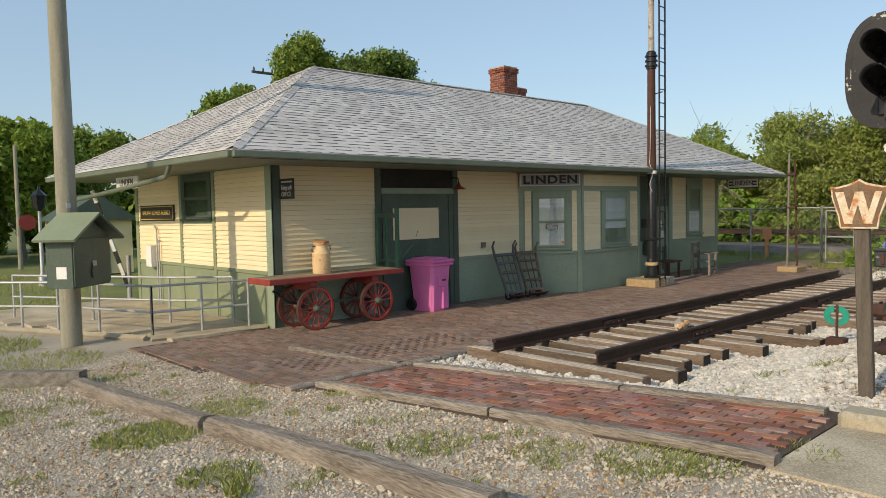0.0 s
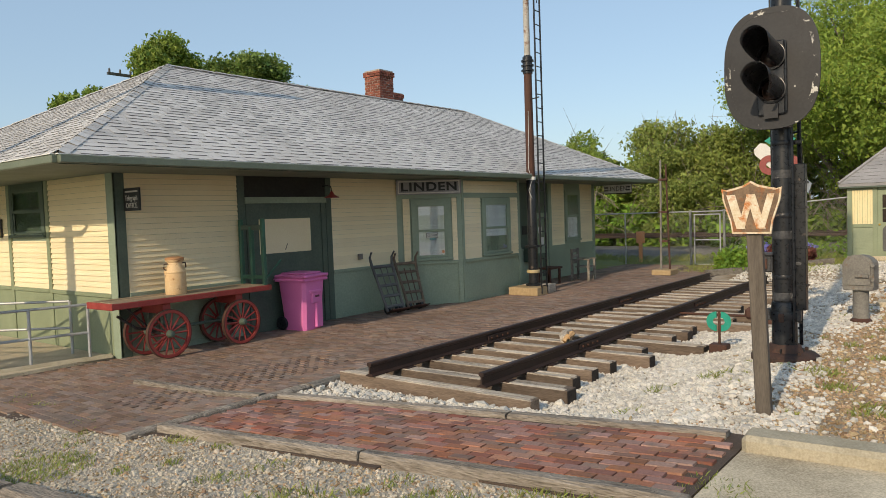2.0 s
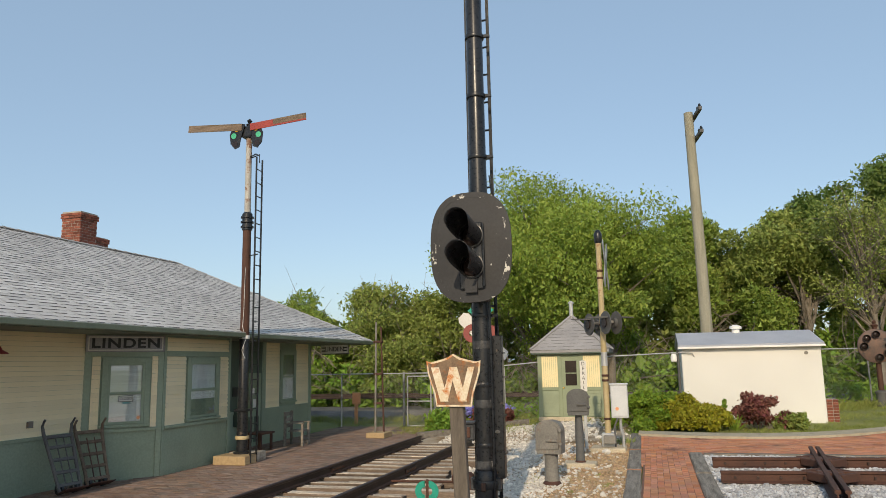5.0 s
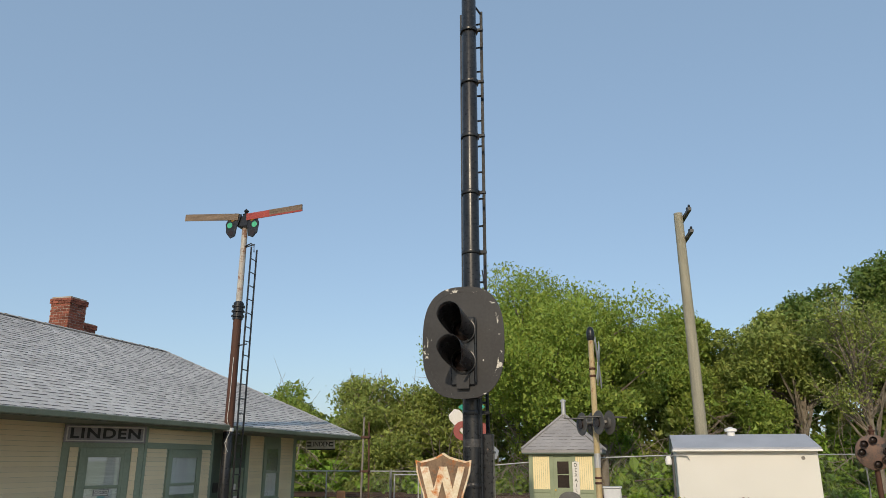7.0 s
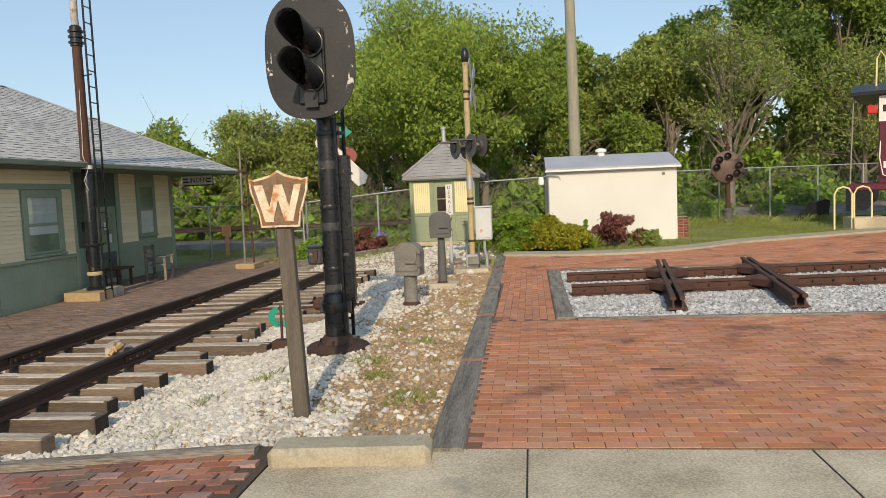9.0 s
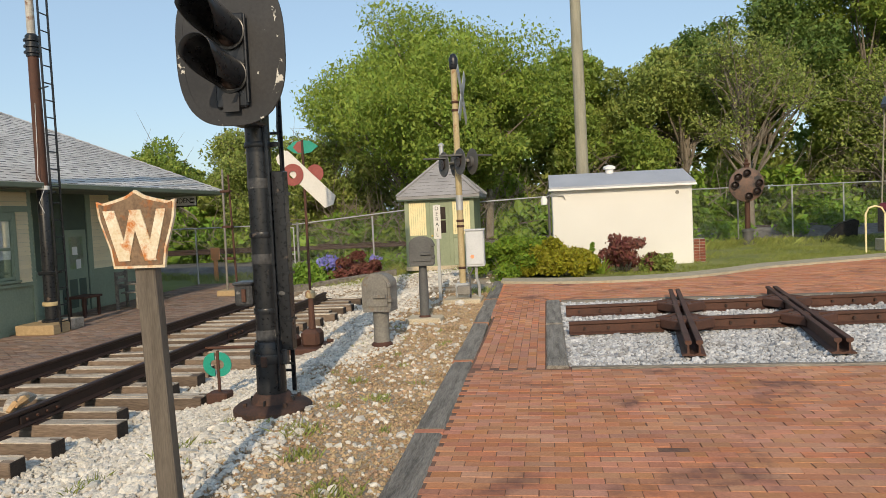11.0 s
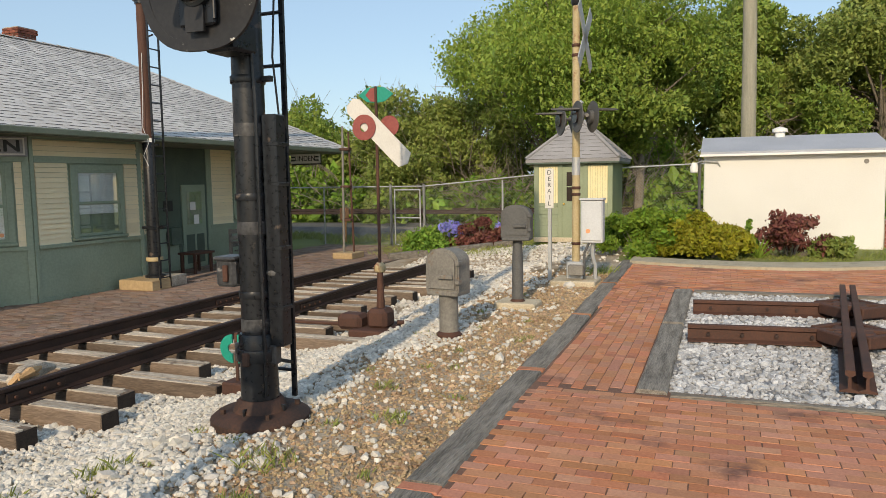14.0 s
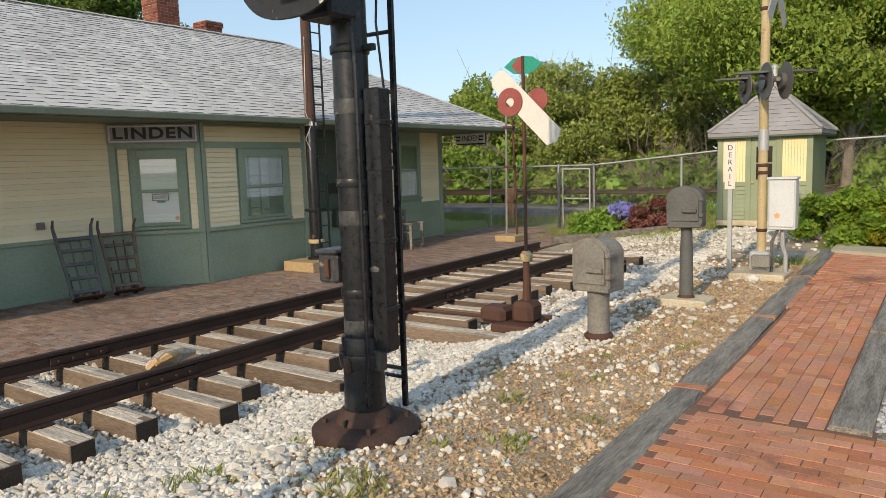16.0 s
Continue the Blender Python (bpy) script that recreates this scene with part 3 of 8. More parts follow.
lot = sheet("gravel_lot", M_lot, -14, 6.6, -16, 18, 0.0, "pale crushed gravel lot with weeds", "gravel", 0.5, wob=0.15)
walkway = sheet("brick_walk", M_joint, 4.3, 6.4, 1.95, 7.2, 0.017, "brick walk edged with grey boards", "walk", 0.1, inside=lambda x, y: walk_left(y) < x < walk_right(y))
paving(walkway, M_brickdark, M_brickdarkobj, 4.4, 6.4, 2.0, 7.2, 0.03, in_walk, lambda x, y: y < 6.2, "worn red and brown paving bricks", gap=0.008, uneven=0.003)
platform = sheet("platform", M_joint, 3.8, 26.3, 7.1, 11.7, 0.012, "worn brick station platform", "platform", 0.25, inside=lambda x, y: not (6.8 < x < 23 and y > 11.6) and x > 4.3 - 0.06 * (y - 7.1))
paving(platform, M_brickplat, M_brickplatobj, 3.8, 27.5, 7.2, 11.7, 0.03, lambda x, y: in_platform(x, y) or in_ramp(x, y), lambda x, y: (x > 5) & (x < 8.2) & (y < 9), "worn brown paving bricks", uneven=0.0016)
plaza = sheet("brick_plaza", M_jointred, 6.36, 22.2, -10.6, 0.75, 0.0255, "red brick paved court", "paving", 0.25, inside=lambda x, y: x < court_end(y) + 0.45 and not (PIT[0] - 0.1 < x < PIT[1] + 0.1 and PIT[2] < y < PIT[3] + 0.1))
paving(plaza, M_brickred, M_brickobj, 6.36, 22.5, -10.5, 0.9, 0.03, in_red, lambda x, y: (x < 9.0) & (y > -1.5), "red paving bricks in running bond", bw=0.1, bl=0.205, uneven=0.0011)

paving(plaza, M_brickred, M_brickobj, 11.0, 16.6, -0.08, 0.9, 0.03, in_lane, lambda x, y: x > 99, "red paving bricks laid lengthwise", bw=0.1, bl=0.205, uneven=0.0011, turned=True)

side = sheet("pavement", M_concrete, 4.7, 6.35, -18, 1.93, 0.02, "concrete pavement with joints and weeds", "pavement", 0.2, inside=lambda x, y: True)
for yy in (0.26, -1.53, -3.3, -5.1, -6.9):
    g = G().box(4.72, 6.34, yy - 0.006, yy + 0.006, 0.018, 0.0225)
    part("joint", g, M_dark, side)
g = G()
for i in range(41):
    y = -10.6 + 11.5 * i / 40
    x = court_end(y)
    g.v += [(x, y, gz(x, y) + 0.02), (x, y, gz(x, y) + 0.08), (x + 0.75, y, gz(x, y) + 0.09), (x + 0.75, y, gz(x, y) - 0.05)]
    if i:
        k = 4 * i
        g.f += [(k - 4 + a, k - 3 + a, k + 1 + a, k + a) for a in range(3)]
solo("curved_walk", g, M_curb, "low concrete border walk round the brick court", "walk", kind="structure")
sheet("ballast", M_bed, 6.3, 24.3, 0.78, 7.25, 0.0, "ballast bed of limestone chips and leaf litter", "ballast", 0.25, inside=lambda x, y: x > walk_right(y) and y < 7.22 and (x < 21.9 or y > 1.9), wob=0.05)
sheet("pit_ballast", M_bedblue, PIT[0] - 0.05, PIT[1] + 0.05, PIT[2], PIT[3] + 0.05, 0.008, "grey ballast in a timber-framed bed", "ballast", 0.3)
sheet("lawn", M_ground, 19.0, 30.5, -16, 8.0, 0.004, "thin lawn before the fence", "lawn", 0.25, inside=lambda x, y: x > court_end(y) + 0.5 and (y < 1.3 or x > 24.5), kind="structure")


# ---- stones ----
def ico():
    t = (1 + 5 ** 0.5) / 2
    v = np.array([(-1, t, 0), (1, t, 0), (-1, -t, 0), (1, -t, 0), (0, -1, t), (0, 1, t), (0, -1, -t), (0, 1, -t), (t, 0, -1), (t, 0, 1), (-t, 0, -1), (-t, 0, 1)], float)
    f = np.array([(0, 11, 5), (0, 5, 1), (0, 1, 7), (0, 7, 10), (0, 10, 11), (1, 5, 9), (5, 11, 4), (11, 10, 2), (10, 7, 6), (7, 1, 8), (3, 9, 4), (3, 4, 2), (3, 2, 6), (3, 6, 8), (3, 8, 9), (4, 9, 5), (2, 4, 11), (6, 2, 10), (8, 6, 7), (9, 8, 1)])
    return v / np.linalg.norm(v[0]), f


ICO_V, ICO_F = ico()


def turns(n):
    q = rng.normal(size=(n, 4))
    q /= np.linalg.norm(q, axis=1, keepdims=True)
    w, x, y, z = q.T
    return np.stack([1 - 2 * (y * y + z * z), 2 * (x * y - z * w), 2 * (x * z + y * w), 2 * (x * y + z * w), 1 - 2 * (x * x + z * z), 2 * (y * z - x * w), 2 * (x * z - y * w), 2 * (y * z + x * w), 1 - 2 * (x * x + y * y)], 1).reshape(n, 3, 3)


OCT_V = np.array([(1, 0, 0), (-1, 0, 0), (0, 1, 0), (0, -1, 0), (0, 0, 1), (0, 0, -1)], float)
OCT_F = np.array([(0, 2, 4), (2, 1, 4), (1, 3, 4), (3, 0, 4), (2, 0, 5), (1, 2, 5), (3, 1, 5), (0, 3, 5)])


def stones(name, mat, pts, size, label, spread=0.35, simple=False):
    n = len(pts)
    s = size * np.exp(rng.normal(0, spread, (n, 1, 1))) * rng.uniform(0.6, 1.25, (n, 1, 3))
    cv, cf = (OCT_V, OCT_F) if simple else (ICO_V, ICO_F)
    v = cv[None] * (1 + rng.normal(0, 0.16, (n, len(cv), 1)))
    v = np.einsum("nij,nkj->nki", turns(n), v * s)
    v[:, :, 2] *= 0.8
    v += pts[:, None, :]
    f = (cf[None] + (np.arange(n) * len(cv))[:, None, None]).reshape(-1, 3)
    tagged(new(name, np_mesh(name, v.reshape(-1, 3), f, mat)), label, "gravel", kind="stuff")


def strew(n, x0, x1, y0, y1, keep, dz):
    p = np.stack([rng.uniform(x0, x1, n), rng.uniform(y0, y1, n)], 1)
    p = np.array([q for q in p if keep(*q)])
    return np.concatenate([p, np.array([[gz(*q) + dz] for q in p])], 1)


def white_zone(x, y):
    """White chips lie thick along the track and thin out towards the timber edge."""
    if x < walk_right(y) + 0.05 or y > 7.1:
        return False
    e = (y - 1.75) / 1.2 + 0.9 * noise.noise((x * 0.8, y * 0.8, 3.3)) + (0.5 if x < 7.8 and y > 1.6 else 0.0)
    return rng.random() < min(max(e, 0.06), 1)


stones("white_ballast", M_stone, strew(30000, 6.2, 13.5, 0.95, 4.6, white_zone, 0.01), 0.021, "loose white limestone ballast")
stones("far_ballast", M_stone, strew(13000, 13.5, 24.0, 0.95, 6.5, white_zone, 0.012), 0.028, "loose white limestone ballast")
stones("track_ballast", M_stone, strew(14000, 6.3, 20.0, 4.4, 7.1, white_zone, 0.012), 0.025, "white limestone ballast between the ties")
stones("tan_chips", M_stonetan, strew(34000, 6.4, 18.0, 0.95, 3.2, lambda x, y: x > walk_right(y) and rng.random() < 0.95 - 0.35 * (y - 1.1), 0.004), 0.015, "brown leaf litter and tan chips", simple=True)
stones("pit_stones", M_stonegrey, strew(22000, PIT[0], PIT[1], -6.5, PIT[3], lambda x, y: True, 0.016), 0.021, "loose grey ballast in the timber frame")
stones("lot_stones", M_lotstone, strew(15000, 0.6, 5.2, 1.2, 10.5, lambda x, y: x < walk_left(y) - 0.02 and rng.random() < 0.35 + 0.8 * noise.noise((x, y, 5)) + (0.4 if walk_left(y) - x < 0.9 else 0), 0.006), 0.014, "loose pale gravel of the lot")
stones("lot_fines", M_lotstone, strew(70000, 0.4, 5.0, 1.0, 11.5, lambda x, y: x < walk_left(y) - 0.02 and rng.random() < 0.85, 0.003), 0.0095, "fine pale gravel of the lot", simple=True)
stones("lot_chips", M_stonetan, strew(26000, 0.6, 5.2, 1.2, 10.5, lambda x, y: x < walk_left(y) - 0.02 and rng.random() < 0.5 - 0.6 * noise.noise((x, y, 5)), 0.004), 0.012, "brown chips on the lot", simple=True)


# ---- timbers on the ground ----
def timber(name, p, q, w, h, mat, label, sink=0.5, bend=0.0, group="", c=0.02):
    """A squared timber along the ground from p to q, a little worn at its edges."""
    p, q = Vector((*p, 0)), Vector((*q, 0))
    d = (q - p).normalized()
    s = Vector((-d.y, d.x, 0))
    n = max(2, int((q - p).length / 0.3))
    g = G()
    prof = [(-w / 2, -h * sink), (w / 2, -h * sink), (w / 2, h * (1 - sink) - c), (w / 2 - c, h * (1 - sink)), (-w / 2 + c, h * (1 - sink)), (-w / 2, h * (1 - sink) - c)]
    for i in range(n + 1):
        o = p.lerp(q, i / n)
        o = o + s * bend * math.sin(math.pi * i / n)
        o.z = gz(o.x, o.y) + 0.02
        for k, (a, b) in enumerate(prof):
            j = 0.012 * noise.noise((o.x * 3, o.y * 3, k * 5.1))
            g.v.append(tuple(o + s * (a + j) + Vector((0, 0, b + j * 0.6))))
        if i:
            b0 = 6 * (i - 1)
            g.f += [(b0 + k, b0 + (k + 1) % 6, b0 + 6 + (k + 1) % 6, b0 + 6 + k) for k in range(6)]
    g.f += [tuple(range(5, -1, -1)), tuple(range(6 * n, 6 * n + 6))]
    return solo(name, g, mat, label, "timber", group=group)


for a, b in zip((6.3, 8.87, 11.5, 14.16, 16.75), (8.74, 11.37, 14.03, 16.62, 19.6)):
    timber("edging_timber", (a, edge_y(a)), (b, edge_y(b)), 0.24, 0.2, M_timber, "weathered grey edging timber beside the brick court", 0.88, group="edging timbers")
    if b < 19:
        solo("joint_brick", G().box(-0.05, 0.05, -0.12, 0.12, -0.05, 0.0, 0.006), M_brickobj, "red brick laid across a joint of the edging", "brick", (b + 0.065, edge_y(b), gz(b, 0.8) + 0.042), 2, group="joint bricks")
for (a, b, w) in (((walk_left(1.9) + 0.08, 1.9), (walk_left(4.4) + 0.08, 4.4), 0.13), ((walk_left(4.43) + 0.08, 4.43), (walk_left(7.1) + 0.08, 7.1), 0.13), ((walk_right(2.1) - 0.08, 2.1), (walk_right(4.0) - 0.08, 4.0), 0.14), ((walk_right(4.03) - 0.07, 4.03), (walk_right(7.1) - 0.08, 7.1), 0.14)):
    timber("edging_board", a, b, w, 0.14, M_log, "weathered grey board along the brick walk", 0.5 if a[0] < 5.3 else 0.68, group="walk boards")
timber("edging_board", (4.25, 7.2), (6.6, 7.22), 0.14, 0.14, M_log, "weathered grey board along the brick walk", 0.7, group="walk boards")
timber("edging_board", (6.0, 7.3), (5.75, 9.6), 0.13, 0.14, M_log, "weathered grey board along the brick walk", 0.6, group="walk boards")
timber("platform_timber", (6.65, 7.22), (14.0, 7.22), 0.16, 0.2, M_timber, "long dark timber along the platform edge", 0.8, group="platform timbers")
timber("platform_timber", (14.03, 7.22), (21.0, 7.25), 0.16, 0.2, M_timber, "long dark timber along the platform edge", 0.8, group="platform timbers")
timber("log", (1.75, 10.6), (2.75, 9.6), 0.2, 0.2, M_timber, "dark old tie lying on the gravel", 0.15)
timber("parking_timber", (2.64, 9.4), (2.86, 6.3), 0.19, 0.19, M_log, "weathered brown tie half sunk in the gravel", 0.35, bend=0.05, group="parking timbers", c=0.035)
timber("parking_timber", (2.88, 6.2), (2.98, 2.75), 0.21, 0.2, M_log, "weathered brown tie half sunk in the gravel", 0.35, bend=0.03, group="parking timbers", c=0.035)
timber("pit_timber", (PIT[0] - 0.12, PIT[3] + 0.13), (13.7, PIT[3] + 0.13), 0.24, 0.2, M_timber, "grey timber framing the ballast bed", 0.8, group="bed frame timbers")
timber("pit_timber", (13.82, PIT[3] + 0.13), (PIT[1] + 0.12, PIT[3] + 0.13), 0.24, 0.2, M_timber, "grey timber framing the ballast bed", 0.8, group="bed frame timbers")
timber("pit_timber", (PIT[0] - 0.13, PIT[3] - 0.02), (PIT[0] - 0.11, -4.5), 0.11, 0.2, M_timbery, "grey timber framing the ballast bed", 0.85, group="bed frame timbers")
timber("pit_timber", (PIT[0] - 0.11, -4.62), (PIT[0] - 0.1, -8.2), 0.11, 0.2, M_timbery, "grey timber framing the ballast bed", 0.85, group="bed frame timbers")
timber("pit_timber", (PIT[1] + 0.1, PIT[3] - 0.02), (PIT[1] + 0.1, -8.2), 0.2, 0.2, M_timbery, "grey timber framing the ballast bed", 0.85, group="bed frame timbers")
timber("garden_timber", (22.2, 7.35), (24.3, 5.2), 0.2, 0.2, M_timber, "dark timber edging the flower bed", 0.2, group="garden timbers")
timber("garden_timber", (24.35, 5.15), (24.6, 4.4), 0.2, 0.2, M_timber, "dark timber edging the flower bed", 0.2, group="garden timbers")
g = G().box(-0.14, 0.14, -0.53, 0.53, -0.06, 0.115, 0.035)
solo("wheel_stop", g, M_curb, "yellowed concrete wheel stop on the pavement", "wheel stop", (6.17, 1.41, 0.02), 4)

# ---- museum track ----
RAIL = [(-0.065, 0), (0.065, 0), (0.065, 0.012), (0.012, 0.03), (0.009, 0.115), (0.034, 0.13), (0.034, 0.158), (0.027, 0.165), (-0.027, 0.165), (-0.034, 0.158), (-0.034, 0.13), (-0.009, 0.115), (-0.012, 0.03), (-0.065, 0.012)]


def rail_bar(x0, y0, x1, y1, z, scale=1.0):
    d = Vector((x1 - x0, y1 - y0, 0))
    L = d.length
    m = Matrix.Translation((x0, y0, z)) @ Matrix(((d.x / L, -d.y / L, 0, 0), (d.y / L, d.x / L, 0, 0), (0, 0, 1, 0), (0, 0, 0, 1)))
    # outline in local y, z, drawn along local x
    m2 = m @ Matrix(((0, 0, 1, 0), (1, 0, 0, 0), (0, 1, 0, 0), (0, 0, 0, 1)))
    return G().prism([(a * scale, b * scale) for a, b in RAIL], 0, L, m2)


RTOP = -0.005
for x0, y0, x1 in ((7.27, 5.06, 19.6), (7.05, 6.57, 20.0)):
    rl = thing("rail", "rusty brown steel rail spiked to wooden ties", "rail", (0, 0, 0), 0, "museum track rails")
    part("rail_bar", rail_bar(x0, y0, x1, y0, RTOP - 0.165), M_rail, rl)
    for xj in (9.9, 14.6):
        jb = part("joint_bar", G().box(xj - 0.3, xj + 0.3, y0 - 0.03, y0 + 0.03, RTOP - 0.14, RTOP - 0.055, 0.006), M_rail, rl)
        for k in range(4):
            part("bolt", G().cyl((xj - 0.22 + 0.147 * k, y0 - 0.05, RTOP - 0.1), (xj - 0.22 + 0.147 * k, y0 - 0.028, RTOP - 0.1), 0.015, n=6), M_rust, jb)
x, k = 7.17, 0
rt = random.Random(4)
while x < 19.9:
    first = k == 0
    y0 = 4.27 + rt.uniform(-0.2, 0.16)
    if 10.35 < x < 10.9:
        y0 = 3.72
    if 12.7 < x < 14.2 and k % 2:
        y0 = 3.05
    y1 = y0 + 2.62 if y0 > 4 else 6.95
    if first:
        y0, y1 = 4.3, 7.14
    w = 0.205 + rt.uniform(-0.015, 0.02)
    g = G().box(-w / 2, w / 2, y0 - 5.6, y1 - 5.6, -0.25, 0, 0.012)
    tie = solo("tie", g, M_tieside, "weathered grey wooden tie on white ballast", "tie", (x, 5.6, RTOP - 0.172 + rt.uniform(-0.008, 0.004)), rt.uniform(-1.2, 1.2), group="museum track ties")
    cuts = [-w / 2 + 0.004, rt.uniform(-0.06, -0.015), rt.uniform(0.015, 0.06), w / 2 - 0.004]
    for c0, c1 in zip(cuts, cuts[1:]):
        ym = rt.uniform(4.9, 6.3) - 5.6
        ya, yb = y0 - 5.595 + rt.choice((0, 0, 0.03, 0.1)), y1 - 5.605 - rt.choice((0, 0, 0.04, 0.12))
        for e0, e1 in ((ya, ym), (ym + 0.004, yb)):
            strip = G().box(c0 + rt.uniform(0.001, 0.006), c1 - rt.uniform(0.001, 0.006), e0, e1, -0.012, rt.uniform(0.0, 0.008), 0.003)
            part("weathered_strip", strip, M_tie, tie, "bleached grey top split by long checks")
    if not first:
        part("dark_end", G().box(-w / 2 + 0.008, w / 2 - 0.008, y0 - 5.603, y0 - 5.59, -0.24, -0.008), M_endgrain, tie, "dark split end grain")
    for y in (5.06, 6.57):
        if not first:
            solo("tie_plate", G().box(-0.09, 0.09, -0.13, 0.13, -0.004, 0.012, 0.003), M_rail, "rusty tie plate under a rail", "tie plate", (x, y, RTOP - 0.174), group="tie plates")
    x += 0.53 + rt.uniform(-0.05, 0.05)
    k += 1

# ---- depot ----
depot = thing("train_depot", "cream clapboard train depot with green trim and grey hip roof", "station building", (0, 0, 0))
WX0, WX1, WY0, WY1 = 6.59, 23.45, 11.55, 18.05
FLOOR, SILL, SOFF = -0.36, 0.62, 2.62


def face(x, y, rz):
    """A wall's own frame: x to the right seen from outside, -y outwards."""
    return pose(x, y, 0, 0, 0, rz)


def board_g(u0, u1, v, h, m):
    g = G()
    vs = [(u0, 0, v), (u1, 0, v), (u1, 0, v + h), (u0, 0, v + h), (u0, -0.031, v), (u1, -0.031, v), (u1, -0.006, v + h), (u0, -0.006, v + h)]
    return g.add(vs, [(0, 1, 2, 3), (4, 5, 6, 7), (0, 1, 5, 4), (2, 3, 7, 6), (0, 3, 7, 4), (1, 2, 6, 5)], m)


def clad(wall, m, u0, u1, v0=SILL + 0.07, v1=SOFF, h=0.092, mat=None):
    v = v0
    while v < v1 - 0.01:
        # The 3 mm gap bares the green core, drawn as the boards' shadow line.
        part("clapboard", board_g(u0, u1, v, min(h - 0.003, v1 - v), m), mat or M_cream, wall)
        v += h


def slab(m, u0, u1, v0, v1, n0, n1, c=0.0):
    return G().box(u0, u1, -n1, -n0, v0, v1, c, m)


def trim(wall, m, u0, u1, v0, v1, n1=0.035, mat=None, name="trim_board"):
    return part(name, slab(m, u0, u1, v0, v1, 0.0, n1, 0.004), mat or M_green, wall)




def window(m, u0, u1, v0, v1, blind=(0.0, 1.0), case=0.11, mat=None, thing_parent=None):
    mat = mat or M_green
    g = slab(m, u0 - case, u0, v0 - 0.02, v1 + case, 0, 0.045, 0.004)
    for a in ((u1, u1 + case, v0 - 0.02, v1 + case), (u0, u1, v1, v1 + case)):
        g.box(a[0], a[1], -0.045, 0, a[2], a[3], 0.004, m)
    g.box(u0, u1, -0.002, 0.03, v0, v1, 0, m)
    win = part("window", g, mat, thing_parent or depot)
    part("sill", slab(m, u0 - case - 0.02, u1 + case + 0.02, v0 - 0.07, v0 - 0.02, 0, 0.08, 0.006), mat, win)
    vm = (v0 + v1) / 2
    s = G()
    for a, b, n0, n1 in ((v0, vm + 0.02, 0.012, 0.03), (vm - 0.02, v1, 0.024, 0.042)):
        for bx in ((u0, u0 + 0.055, a, b), (u1 - 0.055, u1, a, b), (u0 + 0.055, u1 - 0.055, a, a + 0.05), (u0 + 0.055, u1 - 0.055, b - 0.05, b)):
            s.box(bx[0], bx[1], -n1, -n0, bx[2], bx[3], 0.003, m)
    part("sash", s, mat, win)
    for a, b, n in ((v0 + 0.05, vm - 0.03, 0.02), (vm + 0.03, v1 - 0.05, 0.033)):
        pane = part("pane", slab(m, u0 + 0.055, u1 - 0.055, a, b, n - 0.003, n), M_glass, win, "reflecting glass pane")
        pane.visible_shadow = False
    bl = G()
    v = v0 + 0.04 + blind[0] * (v1 - v0)
    while v < v0 + blind[1] * (v1 - v0) - 0.03:
        bl.box(u0 + 0.05, u1 - 0.05, -0.011, -0.007, v, v + 0.0225, 0, m)
        v += 0.0232
    if len(bl.v):
        part("blind", bl, M_blind, win, "white slatted blind")
    return win


# south wall
mS = face(0, WY0, 0)
south = part("wall", slab(mS, WX0, WX1, FLOOR, SOFF, -0.14, 0.0), M_green, depot, "green-painted south wall core")
clad(south, mS, 6.75, 8.9)
clad(south, mS, 11.22, 13.3)
for u0, u1 in ((WX0 - 0.03, 6.75), (8.9, 9.05), (11.07, 11.22)):
    trim(south, mS, u0, u1, FLOOR, SOFF, 0.04, M_dgreen)
for u0, u1 in ((6.75, 8.9), (11.22, 13.3), (18.3, 19.2), (20.4, 23.3)):
    trim(south, mS, u0, u1, SILL, SILL + 0.07, 0.05)
    trim(south, mS, u0, u1, FLOOR, SILL, 0.02, name="wainscot")
    trim(south, mS, u0, u1, FLOOR, FLOOR + 0.12, 0.035, name="base_board")
# freight door
fd = part("freight_door", slab(mS, 9.05, 11.07, FLOOR + 0.02, 2.1, 0, 0.03, 0.005), M_dgreen, depot, "dark green sliding freight door")
part("door_panel", slab(mS, 9.35, 10.62, 1.14, 1.8, 0.03, 0.045, 0.003), M_cream, fd, "cream board over the door window")
trim(fd, mS, 9.05, 11.07, 2.1, 2.22, 0.06, M_green, "door_head")
for u in (9.12, 10.98):
    trim(fd, mS, u - 0.06, u + 0.06, FLOOR + 0.02, 2.1, 0.055, M_dgreen, "stile")
part("transom", slab(mS, 9.05, 11.07, 2.22, SOFF, 0, 0.025, 0.004), M_dark, fd, "dark boarded transom")
part("scratch", slab(mS @ pose(9.98, 0, 1.25, 0, 25, 0), -0.006, 0.006, -0.07, 0.07, 0.045, 0.047), M_dark, fd)
lamp = part("wall_lamp", G().lathe([(0.02, 0.12), (0.03, 0.1), (0.05, 0.06), (0.15, 0.0), (0.152, -0.01)], 16, pose(11.0, WY0 - 0.3, 2.2)), M_redpaint, depot, "rusty red gooseneck lamp shade", True)
part("lamp_arm", G().tube([(11.0, WY0, 2.42), (11.0, WY0 - 0.15, 2.45), (11.0, WY0 - 0.28, 2.42), (11.0, WY0 - 0.3, 2.31)], 0.012), M_black, lamp)
part("outlet_box", slab(mS, 11.95, 12.07, 0.86, 0.98, 0.02, 0.07, 0.005), M_grey, depot)
